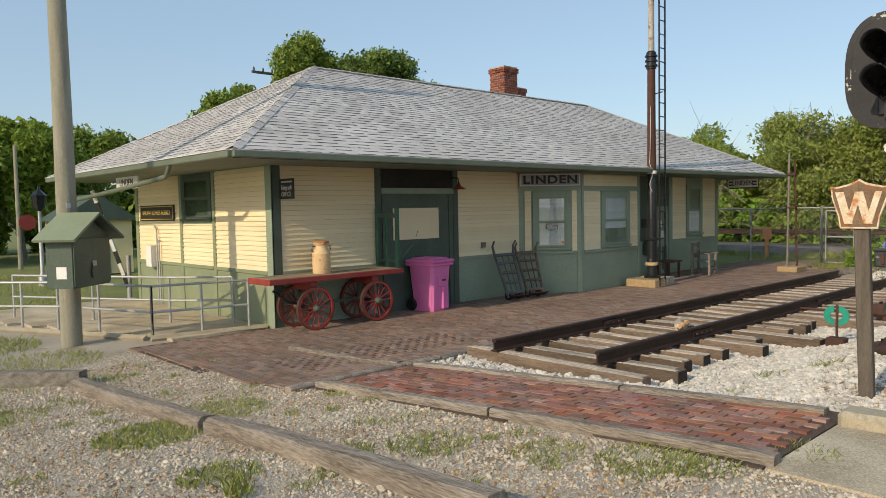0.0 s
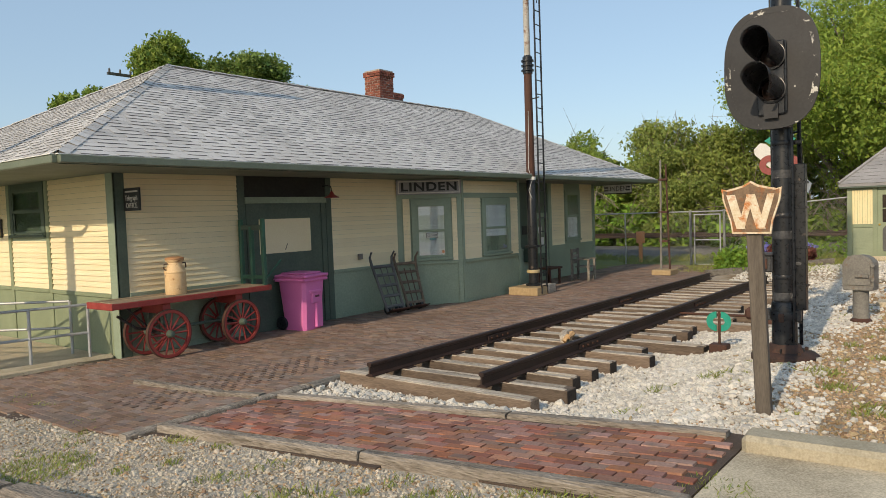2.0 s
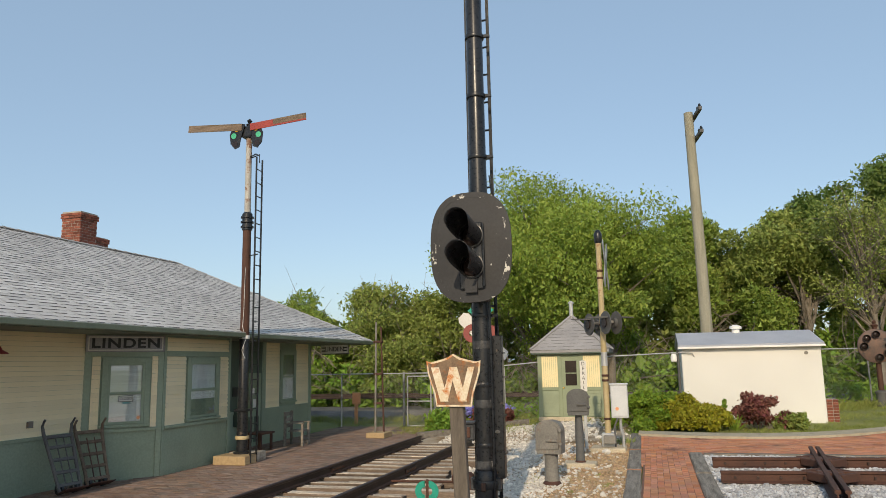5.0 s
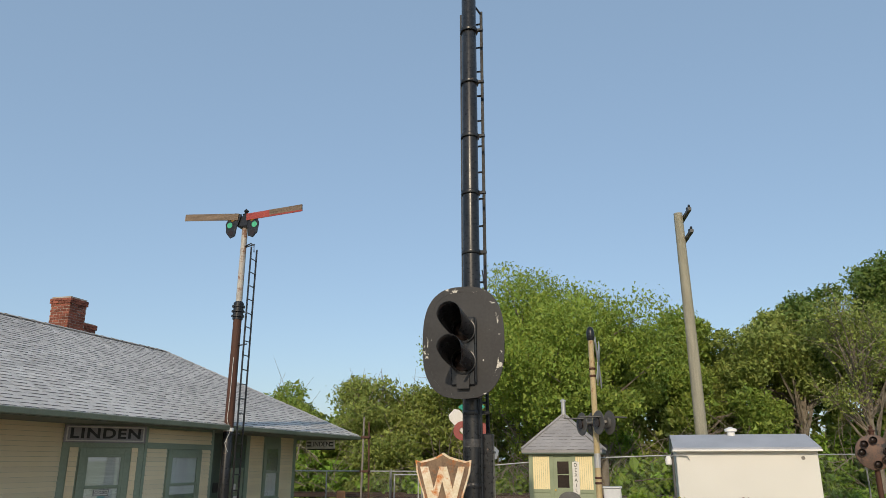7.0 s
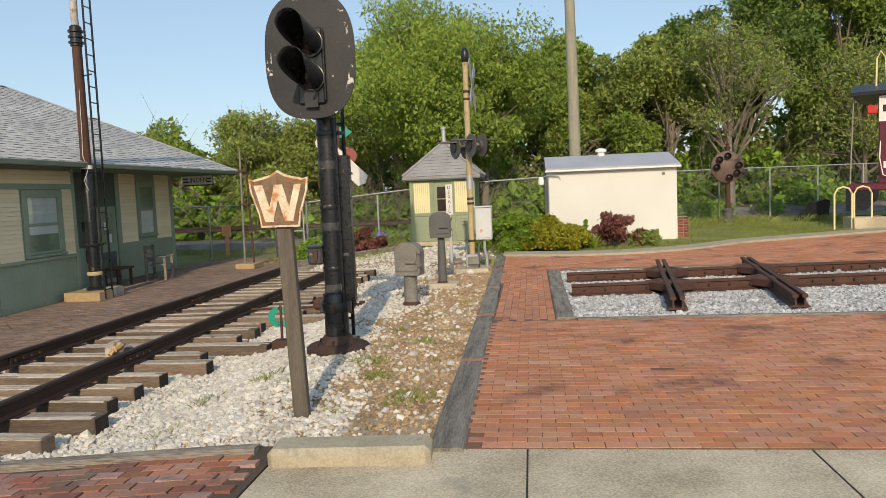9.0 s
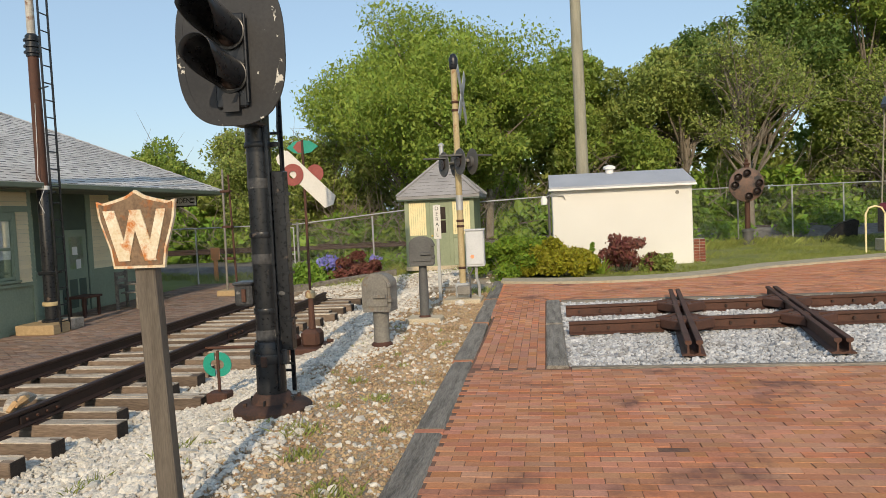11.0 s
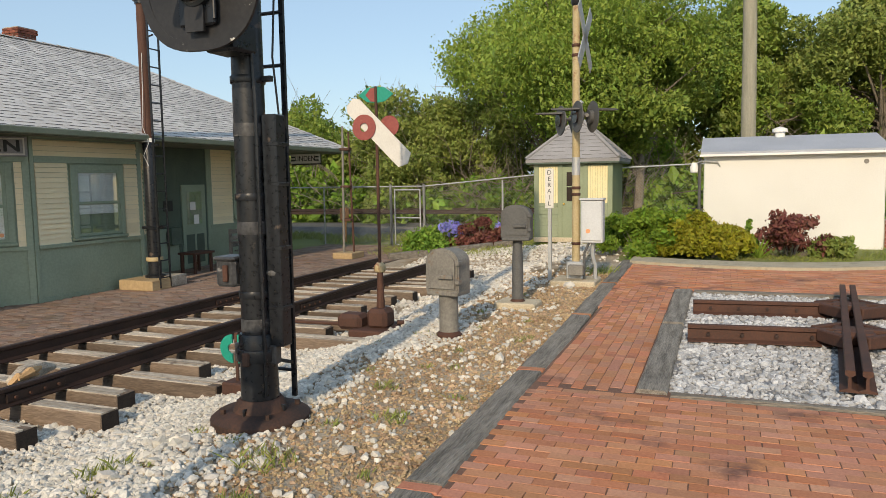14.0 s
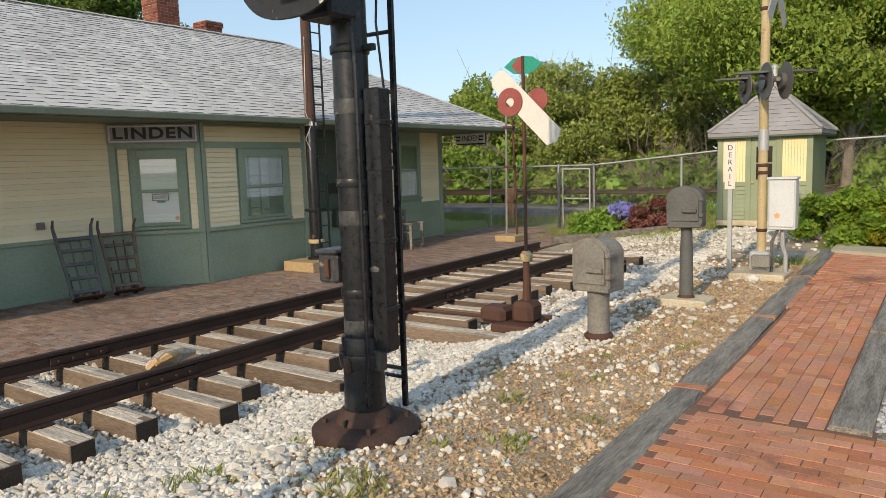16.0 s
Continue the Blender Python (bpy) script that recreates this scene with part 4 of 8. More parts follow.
# east end of the south wall
trim(south, mS, 19.25, 20.3, FLOOR, SOFF, 0.02, M_dgreen, "door_surround")
dr = part("waiting_room_door", slab(mS, 19.35, 20.2, FLOOR + 0.02, 1.72, 0.02, 0.06, 0.005), M_green, depot, "green panelled door with a window")
dp = part("pane", slab(mS, 19.5, 20.05, 0.75, 1.55, 0.06, 0.064), M_glass, dr)
dp.visible_shadow = False
for v0, v1, u0, u1 in ((1.1, 1.3, 19.62, 19.82), (0.75, 0.98, 19.75, 19.93)):
    part("paper_notice", slab(mS, u0, u1, v0, v1, 0.065, 0.067), M_white, dr)
for u0, u1 in ((19.45, 19.75), (19.82, 20.1)):
    part("door_panel", slab(mS, u0, u1, FLOOR + 0.15, 0.5, 0.06, 0.068, 0.004), M_dgreen, dr)
clad(south, mS, 20.5, 21.35)
clad(south, mS, 22.45, 23.3)
window(mS, 21.5, 22.3, 0.85, 2.3, (0.0, 0.5))
trim(south, mS, 23.3, WX1 + 0.03, FLOOR, SOFF, 0.04)
trim(south, mS, 20.3, 20.5, FLOOR, SOFF, 0.04)
trim(south, mS, 18.3, 19.25, SILL + 0.07, SOFF, 0.02, M_dgreen, "recess_board")
part("notice_board", slab(mS, 18.75, 19.05, 1.1, 1.35, 0.02, 0.04), M_signblack, depot)
part("mail_box", slab(mS, 18.8, 19.15, 0.3, 0.72, 0.02, 0.2, 0.01), M_dgreen, depot)

# bay
BA, BB, BC, BD = (13.3, WY0), (14.5, 10.575), (17.08, 10.575), (18.3, WY0)
bay = part("bay", G().prism([BA, BB, BC, BD, (18.3, 11.6), (13.3, 11.6)], FLOOR, SOFF), M_green, depot, "three-sided green bay")


def bay_face(p, q):
    return face(p[0], p[1], math.degrees(math.atan2(q[1] - p[1], q[0] - p[0]))), math.dist(p, q)


mB, lB = bay_face(BA, BB)
trim(bay, mB, 0.0, 0.12, FLOOR, SOFF, 0.03)
trim(bay, mB, lB - 0.11, lB, FLOOR, SOFF, 0.03)
clad(bay, mB, 0.15, 0.31, SILL + 0.07, 2.16)
clad(bay, mB, lB - 0.23, lB - 0.11, SILL + 0.07, 2.16)
trim(bay, mB, 0.12, lB - 0.06, SILL, SILL + 0.07, 0.05)
trim(bay, mB, 0.12, lB - 0.06, 2.16, SOFF, 0.03)
window(mB, 0.45, lB - 0.37, 0.78, 2.02, (0.0, 1.0))
cl = part("closed_sign", slab(mB, lB / 2 - 0.1, lB / 2 + 0.18, 1.23, 1.35, 0.05, 0.056), M_signblack, depot, "small closed sign in the window")
part("card", slab(mB, lB / 2 - 0.09, lB / 2 + 0.17, 1.24, 1.34, 0.056, 0.0575), M_signwhite, cl)
lettering("CLOSED", 0.075, M_signblack, cl, mB @ pose(lB / 2 + 0.04, -0.0585, 1.29, 90, 0, 0), depth=0.001, squeeze=0.85, bold=0.015)
part("paper_slip", slab(mB, lB / 2 - 0.02, lB / 2 + 0.12, 1.19, 1.225, 0.05, 0.053), M_signgreen, cl)
part("round_sticker", G().cyl(mB @ Vector((lB - 0.47, -0.034, 0.9)), mB @ Vector((lB - 0.47, -0.037, 0.9)), 0.035, n=16), M_orange, cl)
sg = part("name_board", slab(mB, 0.0, lB - 0.0, 2.25, 2.59, 0.06, 0.09, 0.004), M_board, depot, "grey LINDEN station board with black letters")
fr = slab(mB, 0.04, lB - 0.04, 2.275, 2.3, 0.09, 0.096)
for a in ((0.04, lB - 0.04, 2.54, 2.565), (0.04, 0.065, 2.3, 2.54), (lB - 0.065, lB - 0.04, 2.3, 2.54)):
    fr.box(a[0], a[1], -0.096, -0.09, a[2], a[3], 0, mB)
part("border", fr, M_signwhite, sg)
lettering("LINDEN", 0.27, M_signblack, sg, mB @ pose(lB / 2, -0.092, 2.42, 90, 0, 0), depth=0.004, squeeze=1.3, gap=1.12, bold=0.03)
mC, lC = bay_face(BB, BC)
trim(bay, mC, 0, 0.08, FLOOR, SOFF, 0.03)
trim(bay, mC, lC - 0.1, lC, FLOOR, SOFF, 0.03)
clad(bay, mC, 0.08, lC - 0.1, 2.27, SOFF - 0.06)
trim(bay, mC, 0.08, lC - 0.1, 2.15, 2.27, 0.035)
clad(bay, mC, 0.1, 0.78, SILL + 0.07, 2.15)
clad(bay, mC, 2.13, lC - 0.1, SILL + 0.07, 2.15)
trim(bay, mC, 0.08, lC - 0.1, SILL, SILL + 0.07, 0.05)
trim(bay, mC, 0.08, lC - 0.1, FLOOR, FLOOR + 0.1, 0.02, name="base_board")
window(mC, 0.93, 1.98, 0.78, 2.02, (0.3, 1.0))
mD, lD = bay_face(BC, BD)
clad(bay, mD, 0.1, lD, SILL + 0.07, 2.4)
window(mD, 0.45, lD - 0.4, 0.82, 1.93, (0.3, 1.0))

# west wall
mW = face(WX0, 0, -90)


def wu(y):
    return -y


west = part("wall", slab(mW, wu(WY1), wu(WY0 + 0.0), FLOOR, SOFF, -0.14, 0.0), M_green, depot, "green-painted west wall core")
posts = [(-18.1, -17.93), (-15.5, -15.38), (-13.9, -13.78), (-11.72, -11.51)]
for u0, u1 in posts:
    trim(west, mW, u0, u1, FLOOR, SOFF, 0.04, M_lgreen if u0 < -12 else None)
for (a, b) in ((-17.93, -15.5), (-15.38, -13.9), (-13.78, -11.72)):
    clad(west, mW, a, b, SILL + 0.07, SOFF if a != -15.38 else 1.55)
    trim(west, mW, a, b, SILL, SILL + 0.07, 0.05, M_lgreen)
    trim(west, mW, a, b, FLOOR, SILL, 0.02, M_lgreen, "wainscot")
window(mW, -15.24, -14.04, 1.68, 2.5, (0, 0), mat=M_dgreen)
rs = part("agency_sign", slab(mW, -17.75, -15.75, 1.62, 1.98, 0.03, 0.06, 0.004), M_signblack, depot, "black sign with gold border")
bg_ = slab(mW, -17.71, -15.79, 1.645, 1.665, 0.06, 0.064)
for a in ((-17.71, -15.79, 1.935, 1.955), (-17.71, -17.69, 1.665, 1.935), (-15.81, -15.79, 1.665, 1.935)):
    bg_.box(a[0], a[1], -0.064, -0.06, a[2], a[3], 0, mW)
part("border", bg_, M_gold, rs)
lettering("RAILWAY EXPRESS AGENCY", 0.15, M_gold, rs, mW @ pose(-16.75, -0.062, 1.8, 90, 0, 0), depth=0.002, squeeze=0.86)
ts = part("telegraph_sign", G().box(6.72, 6.745, WY0 - 0.53, WY0 - 0.05, 2.0, 2.36, 0.004), M_signblack, depot, "black enamel Telegraph Office sign standing out from the wall")
lettering("Telegraph", 0.115, M_signwhite, ts, pose(6.718, WY0 - 0.29, 2.2, 90, 0, -90), depth=0.002, squeeze=0.8)
lettering("OFFICE", 0.115, M_signwhite, ts, pose(6.718, WY0 - 0.29, 2.08, 90, 0, -90), depth=0.002, squeeze=0.9)
part("small_print", G().box(6.717, 6.72, WY0 - 0.48, WY0 - 0.12, 2.29, 2.315), M_signwhite, ts)
part("mount", G().cyl((6.73, WY0 - 0.06, 2.3), (6.73, WY0, 2.3), 0.012, n=8), M_black, ts)
# plain far walls
part("wall", G().box(WX0, WX1, WY1 - 0.14, WY1, FLOOR, SOFF), M_green, depot)
part("wall", G().box(WX1 - 0.14, WX1, WY0 + 0.14, WY1 - 0.14, FLOOR, SOFF), M_cream, depot)
part("utility_box", slab(mW, -17.1, -16.8, 0.55, 1.05, 0.04, 0.2, 0.01), M_white, depot)
for u, top in ((-16.72, 1.5), (-16.6, 1.2)):
    part("conduit", G().tube([(WX0 - 0.08, -u, FLOOR), (WX0 - 0.08, -u, top - 0.1), (WX0 - 0.1, -u + 0.04, top), (WX0 - 0.08, -u + 0.12, top - 0.03)], 0.018), M_alu, depot)

# roof
EX0, EX1, EY0, EY1, EZ = 5.06, 25.03, 9.97, 19.63, 2.72
RX0, RX1, RY, RZ = 9.66, 20.6, 14.8, 5.2
P = {k: Vector(v) for k, v in dict(sw=(EX0, EY0, EZ), se=(EX1, EY0, EZ), nw=(EX0, EY1, EZ), ne=(EX1, EY1, EZ), w=(RX0, RY, RZ), e=(RX1, RY, RZ)).items()}
g = G()
lo = Vector((0, 0, -0.1))
order = ["sw", "se", "ne", "nw", "w", "e"]
g.add([P[k] for k in order] + [P[k] + lo for k in order], [(0, 1, 5, 4), (1, 2, 5), (2, 3, 4, 5), (3, 0, 4), (0, 1, 7, 6), (1, 2, 8, 7), (2, 3, 9, 8), (3, 0, 6, 9), (6, 7, 8, 9)])
roof = part("roof", g, M_shingle, depot, "light grey asphalt shingle hip roof")


def shingle(roof_ob, a, b, c, d, mat, tab=0.33, expo=0.145, near=lambda p: p[:, 0] < -99, name="shingle"):
    """Courses of laminated tabs on the slope with eave a-b and ridge d-c (d over a): thick and thin by turns."""
    n = (b - a).cross(d - a).normalized()
    if n.z < 0:
        n = -n
    e = (b - a).normalized()
    up = n.cross(e)
    if up.z < 0:
        up = -up
    H = (d - a).dot(up)
    L0, L1 = (d - a).dot(e), (c - a).dot(e)
    W = (b - a).length
    vs, cs = [], []
    rows = int(H / expo)
    for r in range(rows):
        h0, h1 = r * H / rows, (r + 1) * H / rows + 0.02
        s0, s1 = L0 * h0 / H, W + (L1 - W) * h0 / H
        t0, t1 = L0 * min(h1, H) / H, W + (L1 - W) * min(h1, H) / H
        x = s0 - rng.uniform(0, 0.4)
        thick = rng.random() < 0.5
        while x < s1:
            w = tab * (rng.uniform(0.75, 1.35) if thick else rng.uniform(0.35, 0.8))
            u0, u1 = max(x, s0), min(x + w, s1)
            v0, v1 = max(x, t0), min(x + w, t1)
            x += w
            thick = not thick
            if u1 - u0 < 0.03:
                continue
            v0, v1 = min(v0, v1), max(v0, v1)
            j = (0.0 if thick else 0.009) + 0.002 * rng.random()
            hh = h0 - 0.006 * rng.random()
            q = [(u0, hh, 0.005 + j), (u1, hh, 0.005 + j), (v1, h1, 0.003), (v0, h1, 0.003), (u0, hh, 0.0), (u1, hh, 0.0)]
            q = [a + e * p + up * w_ + n * z for p, w_, z in q]
            vs.append(q)
            cs.append(q[0])
    v = np.array([[tuple(p) for p in q] for q in vs])
    v[:, :, 2] += 0.004
    c_ = np.array([tuple(p) for p in cs])
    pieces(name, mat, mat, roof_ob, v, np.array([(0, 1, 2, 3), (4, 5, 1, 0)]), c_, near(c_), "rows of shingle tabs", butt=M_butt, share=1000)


shingle(roof, P["sw"], P["se"], P["e"], P["w"], M_shingle, near=lambda p: (p[:, 2] < 3.05) & (p[:, 0] < 20))
shingle(roof, P["nw"], P["sw"], P["w"], P["w"], M_shingle)
caps = G()
for a, b in (("sw", "w"), ("se", "e"), ("w", "e"), ("nw", "w")):
    p, q = P[a], P[b]
    d = (q - p)
    s = d.cross(Vector((0, 0, 1))).normalized() * 0.12
    n = int(d.length / 0.2)
    for i in range(n):
        o, o2 = p + d * (i / n), p + d * ((i + 1.25) / n)
        k = Vector((0, 0, 0.03 if i % 2 else 0.036))
        dn = Vector((0, 0, 0.045))
        caps.add([o + s - dn + k, o + k + Vector((0, 0, 0.01)), o - s - dn + k, o2 + s - dn + k - Vector((0, 0, 0.012)), o2 + k - Vector((0, 0, 0.004)), o2 - s - dn + k - Vector((0, 0, 0.012))], [(0, 1, 4, 3), (1, 2, 5, 4)])
part("ridge_cap_run", caps, M_shingle, roof, kind="stuff")
for (x0, x1, y0, y1) in ((EX0 - 0.02, EX1 + 0.02, EY0 - 0.09, EY0 - 0.005), (EX0 - 0.09, EX0 - 0.005, EY0 - 0.005, EY1), (EX1 + 0.005, EX1 + 0.09, EY0 - 0.005, EY1)):
    part("gutter", G().box(x0, x1, y0, y1, EZ - 0.12, EZ - 0.015, 0.012), M_gutter, depot, "green metal gutter")
    part("drip_edge", G().box(x0 - 0.01, x1 + 0.01, y0 + 0.01, y1 + 0.01, EZ - 0.012, EZ - 0.002), M_white, depot)
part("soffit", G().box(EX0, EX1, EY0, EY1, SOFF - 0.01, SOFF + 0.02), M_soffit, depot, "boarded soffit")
part("fascia", G().box(EX0, EX1, EY0 - 0.004, EY0 + 0.02, SOFF - 0.03, SOFF + 0.06), M_dgreen, depot)
part("downpipe", G().tube([(EX0 - 0.03, 12.2, EZ - 0.1), (EX0 - 0.02, 12.3, EZ - 0.2), (EX0, 12.45, 2.42), (EX0 + 0.15, 15.0, 2.3), (EX0 + 0.3, 18.6, 2.15)], 0.045, 10), M_gutter, depot, "grey-green downpipe under the eave", True)

# chimney
def chimney(x0, x1, y0, y1, z0, z1, label):
    """A square brick stack: a mortar core with bricks standing proud on its south and west faces."""
    ch = part("chimney", G().box(x0, x1, y0, y1, z0 - 0.6, z1), M_mortar, depot, label)
    bl, bh = 0.2, 0.067
    rows = int((z1 - z0) / (bh + 0.008))
    for r in range(rows):
        zb = z0 + r * (bh + 0.008)
        grow = 0.03 if r >= rows - 2 else 0.0
        for axis, fixed, a0, a1 in (("x", y0 - grow, x0 - grow, x1 + grow), ("y", x0 - grow, y0 - grow, y1 + grow)):
            a = a0 - (bl / 2 if r % 2 else 0)
            while a < a1 - 0.02:
                p, q = max(a, a0), min(a + bl - 0.01, a1)
                if q - p > 0.03:
                    box = (p, q, fixed - 0.008, fixed + 0.05) if axis == "x" else (fixed - 0.008, fixed + 0.05, p, q)
                    part("brick", G().box(*box, zb, zb + bh, 0.004), M_chim, ch)
                a += bl


chimney(17.1, 17.72, 15.38, 16.0, 5.0, 6.24, "red brick chimney on the depot roof")
chimney(20.28, 20.86, 17.7, 18.25, 5.2, 6.2, "low dark brick chimney behind the ridge")
# hanging east name board
hs = part("name_board", G().box(24.1, 24.16, 10.45, 11.45, 2.3, 2.58, 0.005), M_white, depot, "white LINDEN board hung under the east eave")
part("back_board", G().box(24.17, 24.22, 10.45, 11.45, 2.26, 2.56, 0.005), M_signblack, hs)
lettering("LINDEN", 0.22, M_signblack, hs, pose(24.098, 10.95, 2.44, 90, 0, -90), depth=0.003, squeeze=0.92)
for y in (11.36, 10.54):
    for z in (2.49, 2.39):
        part("mileage_bar", G().box(24.092, 24.099, y - 0.065, y + 0.065, z - 0.02, z + 0.02), M_signblack, hs)
wsn = part("name_board", G().box(5.35, 5.39, 14.6, 15.8, 2.3, 2.55, 0.004), M_signwhite, depot, "white LINDEN board under the west eave")
lettering("LINDEN", 0.2, M_signblack, wsn, pose(5.346, 15.2, 2.425, 90, 0, -90), depth=0.003, squeeze=1.1)


# ---- signals ----
def ladder(parent, a, b, z0, z1, mat, step=0.3, r=0.014):
    g1, g2 = G(), G()
    part("stringer", G().box(a[0] - 0.012, a[0] + 0.012, a[1] - 0.02, a[1] + 0.02, z0, z1, 0.003), mat, parent)
    part("stringer", G().box(b[0] - 0.012, b[0] + 0.012, b[1] - 0.02, b[1] + 0.02, z0, z1, 0.003), mat, parent)
    z = z0 + 0.2
    while z < z1:
        part("rung", G().cyl((a[0], a[1], z), (b[0], b[1], z), r, n=8), mat, parent)
        z += step


def disc_outline(w, h, n=40, k=2.6):
    return [(w / 2 * math.copysign(abs(math.cos(t)) ** (2 / k), math.cos(t)), h / 2 * math.copysign(abs(math.sin(t)) ** (2 / k), math.sin(t))) for t in (2 * math.pi * i / n for i in range(n))]


TO_W = Matrix(((0, 0, 1, 0), (-1, 0, 0, 0), (0, 1, 0, 0), (0, 0, 0, 1)))  # local x to -y, local y up, local z to +x

sg = thing("block_signal", "tall black railroad signal mast with two-lamp head", "railroad signal", (9.63, 2.44, 0))
part("base_flange", G().lathe([(0.36, -0.03), (0.36, 0.03), (0.32, 0.06), (0.2, 0.075), (0.17, 0.14), (0.15, 0.16)], 28), M_baseiron, sg, "rusty cast base flange", True)
for i in range(4):
    a = math.pi / 4 + i * math.pi / 2
    part("bolt", G().cyl((0.27 * math.cos(a), 0.27 * math.sin(a), 0.05), (0.27 * math.cos(a), 0.27 * math.sin(a), 0.10), 0.02, n=6), M_baseiron, sg)
    part("rib", G().box(0.13, 0.21, -0.01, 0.01, 0.07, 0.12, 0.003, pose(0, 0, 0, 0, 0, math.degrees(a) + 45)), M_black, sg)
part("lower_pipe", G().lathe([(0.14, 0.1), (0.132, 0.5), (0.138, 0.5), (0.138, 0.62), (0.128, 0.64)], 28), M_black, sg, smooth=True)
part("collar", G().lathe([(0.152, 0.44), (0.155, 0.45), (0.155, 0.52), (0.152, 0.53)], 28), M_black, sg, smooth=True)
part("mast", G().lathe([(0.114, 0.62), (0.11, 3.9), (0.106, 4.4), (0.098, 8.6), (0.09, 8.62)], 24), M_black, sg, "black painted mast with chipped spots", True)
for z in (0.9, 1.6, 2.42, 4.4, 5.2, 6.0, 6.8, 7.6):
    part("clamp", G().lathe([(0.122, z), (0.124, z + 0.005), (0.124, z + 0.045), (0.122, z + 0.05)], 24), M_black, sg, smooth=True)
    part("clamp_bolt", G().box(-0.02, 0.02, -0.2, -0.12, z + 0.005, z + 0.045, 0.004), M_black, sg)
part("pinnacle", G().lathe([(0.1, 8.6), (0.11, 8.66), (0.06, 8.75), (0.01, 8.86)], 16), M_black, sg, smooth=True)
part("conduit", G().tube([(-0.09, -0.12, 0.2), (-0.1, -0.125, 1.2), (-0.09, -0.12, 2.3), (-0.1, -0.1, 2.9)], 0.014), M_black, sg, smooth=True)
for z in (0.66, 1.36, 2.05):
    part("tape_wrap", G().lathe([(0.1155, z), (0.1165, z + 0.01), (0.1165, z + 0.08), (0.1155, z + 0.09)], 24), M_oldblack, sg, "scuffed wrap round the mast", True)
for y in (-0.15, 0.15):
    part("collar_lug", G().box(-0.05, 0.03, y - 0.03, y + 0.03, 0.42, 0.56, 0.01), M_oldblack, sg)
part("lock", G().box(-0.17, -0.13, -0.03, 0.03, 0.42, 0.52, 0.01), M_baseiron, sg)
jb = part("junction_box", G().box(-0.11, 0.09, 0.1, 0.27, 0.98, 1.18, 0.02), M_oldblack, sg, "grey iron junction box")
part("lid", G().box(-0.125, 0.1, 0.09, 0.28, 1.17, 1.2, 0.012), M_oldblack, jb)
part("hasp", G().box(-0.135, -0.11, 0.15, 0.19, 1.02, 1.14, 0.006), M_rust, jb)
part("bracket", G().tube([(0, -0.1, 1.08), (-0.02, -0.16, 1.08), (0.0, -0.2, 1.08)], 0.025), M_dgrey, jb)
cb = part("cable_box", G().box(-0.03, 0.09, -0.235, -0.115, 0.55, 2.2, 0.008), M_black, sg, "long black cable duct")
for z in (0.82, 1.25, 1.7, 1.98):
    part("strap", G().box(-0.035, 0.095, -0.25, -0.12, z, z + 0.025, 0.002), M_black, cb)
ld = part("ladder", G().tube([(0.05, 0.0, 8.15), (0.2, -0.05, 8.15), (0.27, -0.12, 8.05)], 0.015), M_black, sg, "narrow iron ladder")
ladder(ld, (0.27, -0.12), (0.27, 0.17), 0.1, 8.1, M_black, 0.38)
part("brace", G().tube([(0.1, -0.1, 0.42), (0.27, -0.12, 0.36)], 0.014), M_black, ld)
part("cable", G().tube([(0.05, -0.13, 4.2), (0.1, -0.2, 3.4), (0.06, -0.17, 2.6), (0.1, -0.18, 2.2)], 0.008), M_black, sg)
HP = pose(0, 0.0, 3.22) @ TO_W
rim_ = disc_outline(0.97, 1.3, 56, 2.7)
hd = part("head_plate", G().prism(rim_, -0.49, -0.47, HP), M_plate, sg, "oval black background plate with chipped paint")
ring = G()
for k in range(56):
    (xa, ya), (xb, yb) = rim_[k], rim_[(k + 1) % 56]
    ring.prism([(xa * 0.998, ya * 0.998), (xb * 0.998, yb * 0.998), (xb * 0.86, yb * 0.9), (xa * 0.86, ya * 0.9)], -0.4925, -0.49, HP)
part("rim", ring, M_platerim, hd, "edge of the plate where the paint has flaked")
part("lamp_door", G().box(-0.53, -0.49, -0.15, 0.13, 2.72, 3.5, 0.012), M_black, hd, "flat black door behind the visors")
part("latch_cover", G().prism([(-0.07, -0.1), (0.07, -0.1), (0.075, 0.04), (0.05, 0.09), (-0.05, 0.09), (-0.075, 0.04)], -0.55, -0.53, pose(0, -0.01, 2.78) @ TO_W), M_plate, hd, "arched latch cover")
part("door_hinge", G().cyl((-0.54, -0.16, 2.75), (-0.54, -0.16, 3.48), 0.012, n=8), M_black, hd)
for z in (3.34, 2.98):
    hood = G()
    n, m_ = 24, 8
    for k in range(m_):
        f = k / (m_ - 1)
        for i in range(n + 1):
            t = -1.05 + (math.pi + 2.1) * i / n
            L = 0.59 - 0.27 * max(0.0, -math.sin(t)) ** 1.3
            hood.v.append((-0.52 - L * f, -0.02 + 0.03 * f + 0.137 * math.cos(t), z + 0.137 * math.sin(t) + 0.16 * L * f))
    for k in range(m_ - 1):
        for i in range(n):
            a = k * (n + 1) + i
            hood.f.append((a, a + 1, a + n + 2, a + n + 1))
    hob = part("hood", hood, M_black, hd, "black sheet-metal visor", True)
    so = hob.modifiers.new("thick", "SOLIDIFY")
    so.thickness = 0.006
    part("lens", G().lathe([(0.115, 0), (0.1, 0.02), (0.05, 0.035), (0.005, 0.04)], 20, pose(-0.53, -0.02, z, 0, -90, 0)), M_lens_dark, hd, "dark glass lens", True)
    part("lens_ring", G().lathe([(0.146, 0), (0.146, 0.03), (0.125, 0.035), (0.115, 0.0)], 24, pose(-0.53, -0.02, z, 0, -90, 0)), M_black, hd, smooth=True)
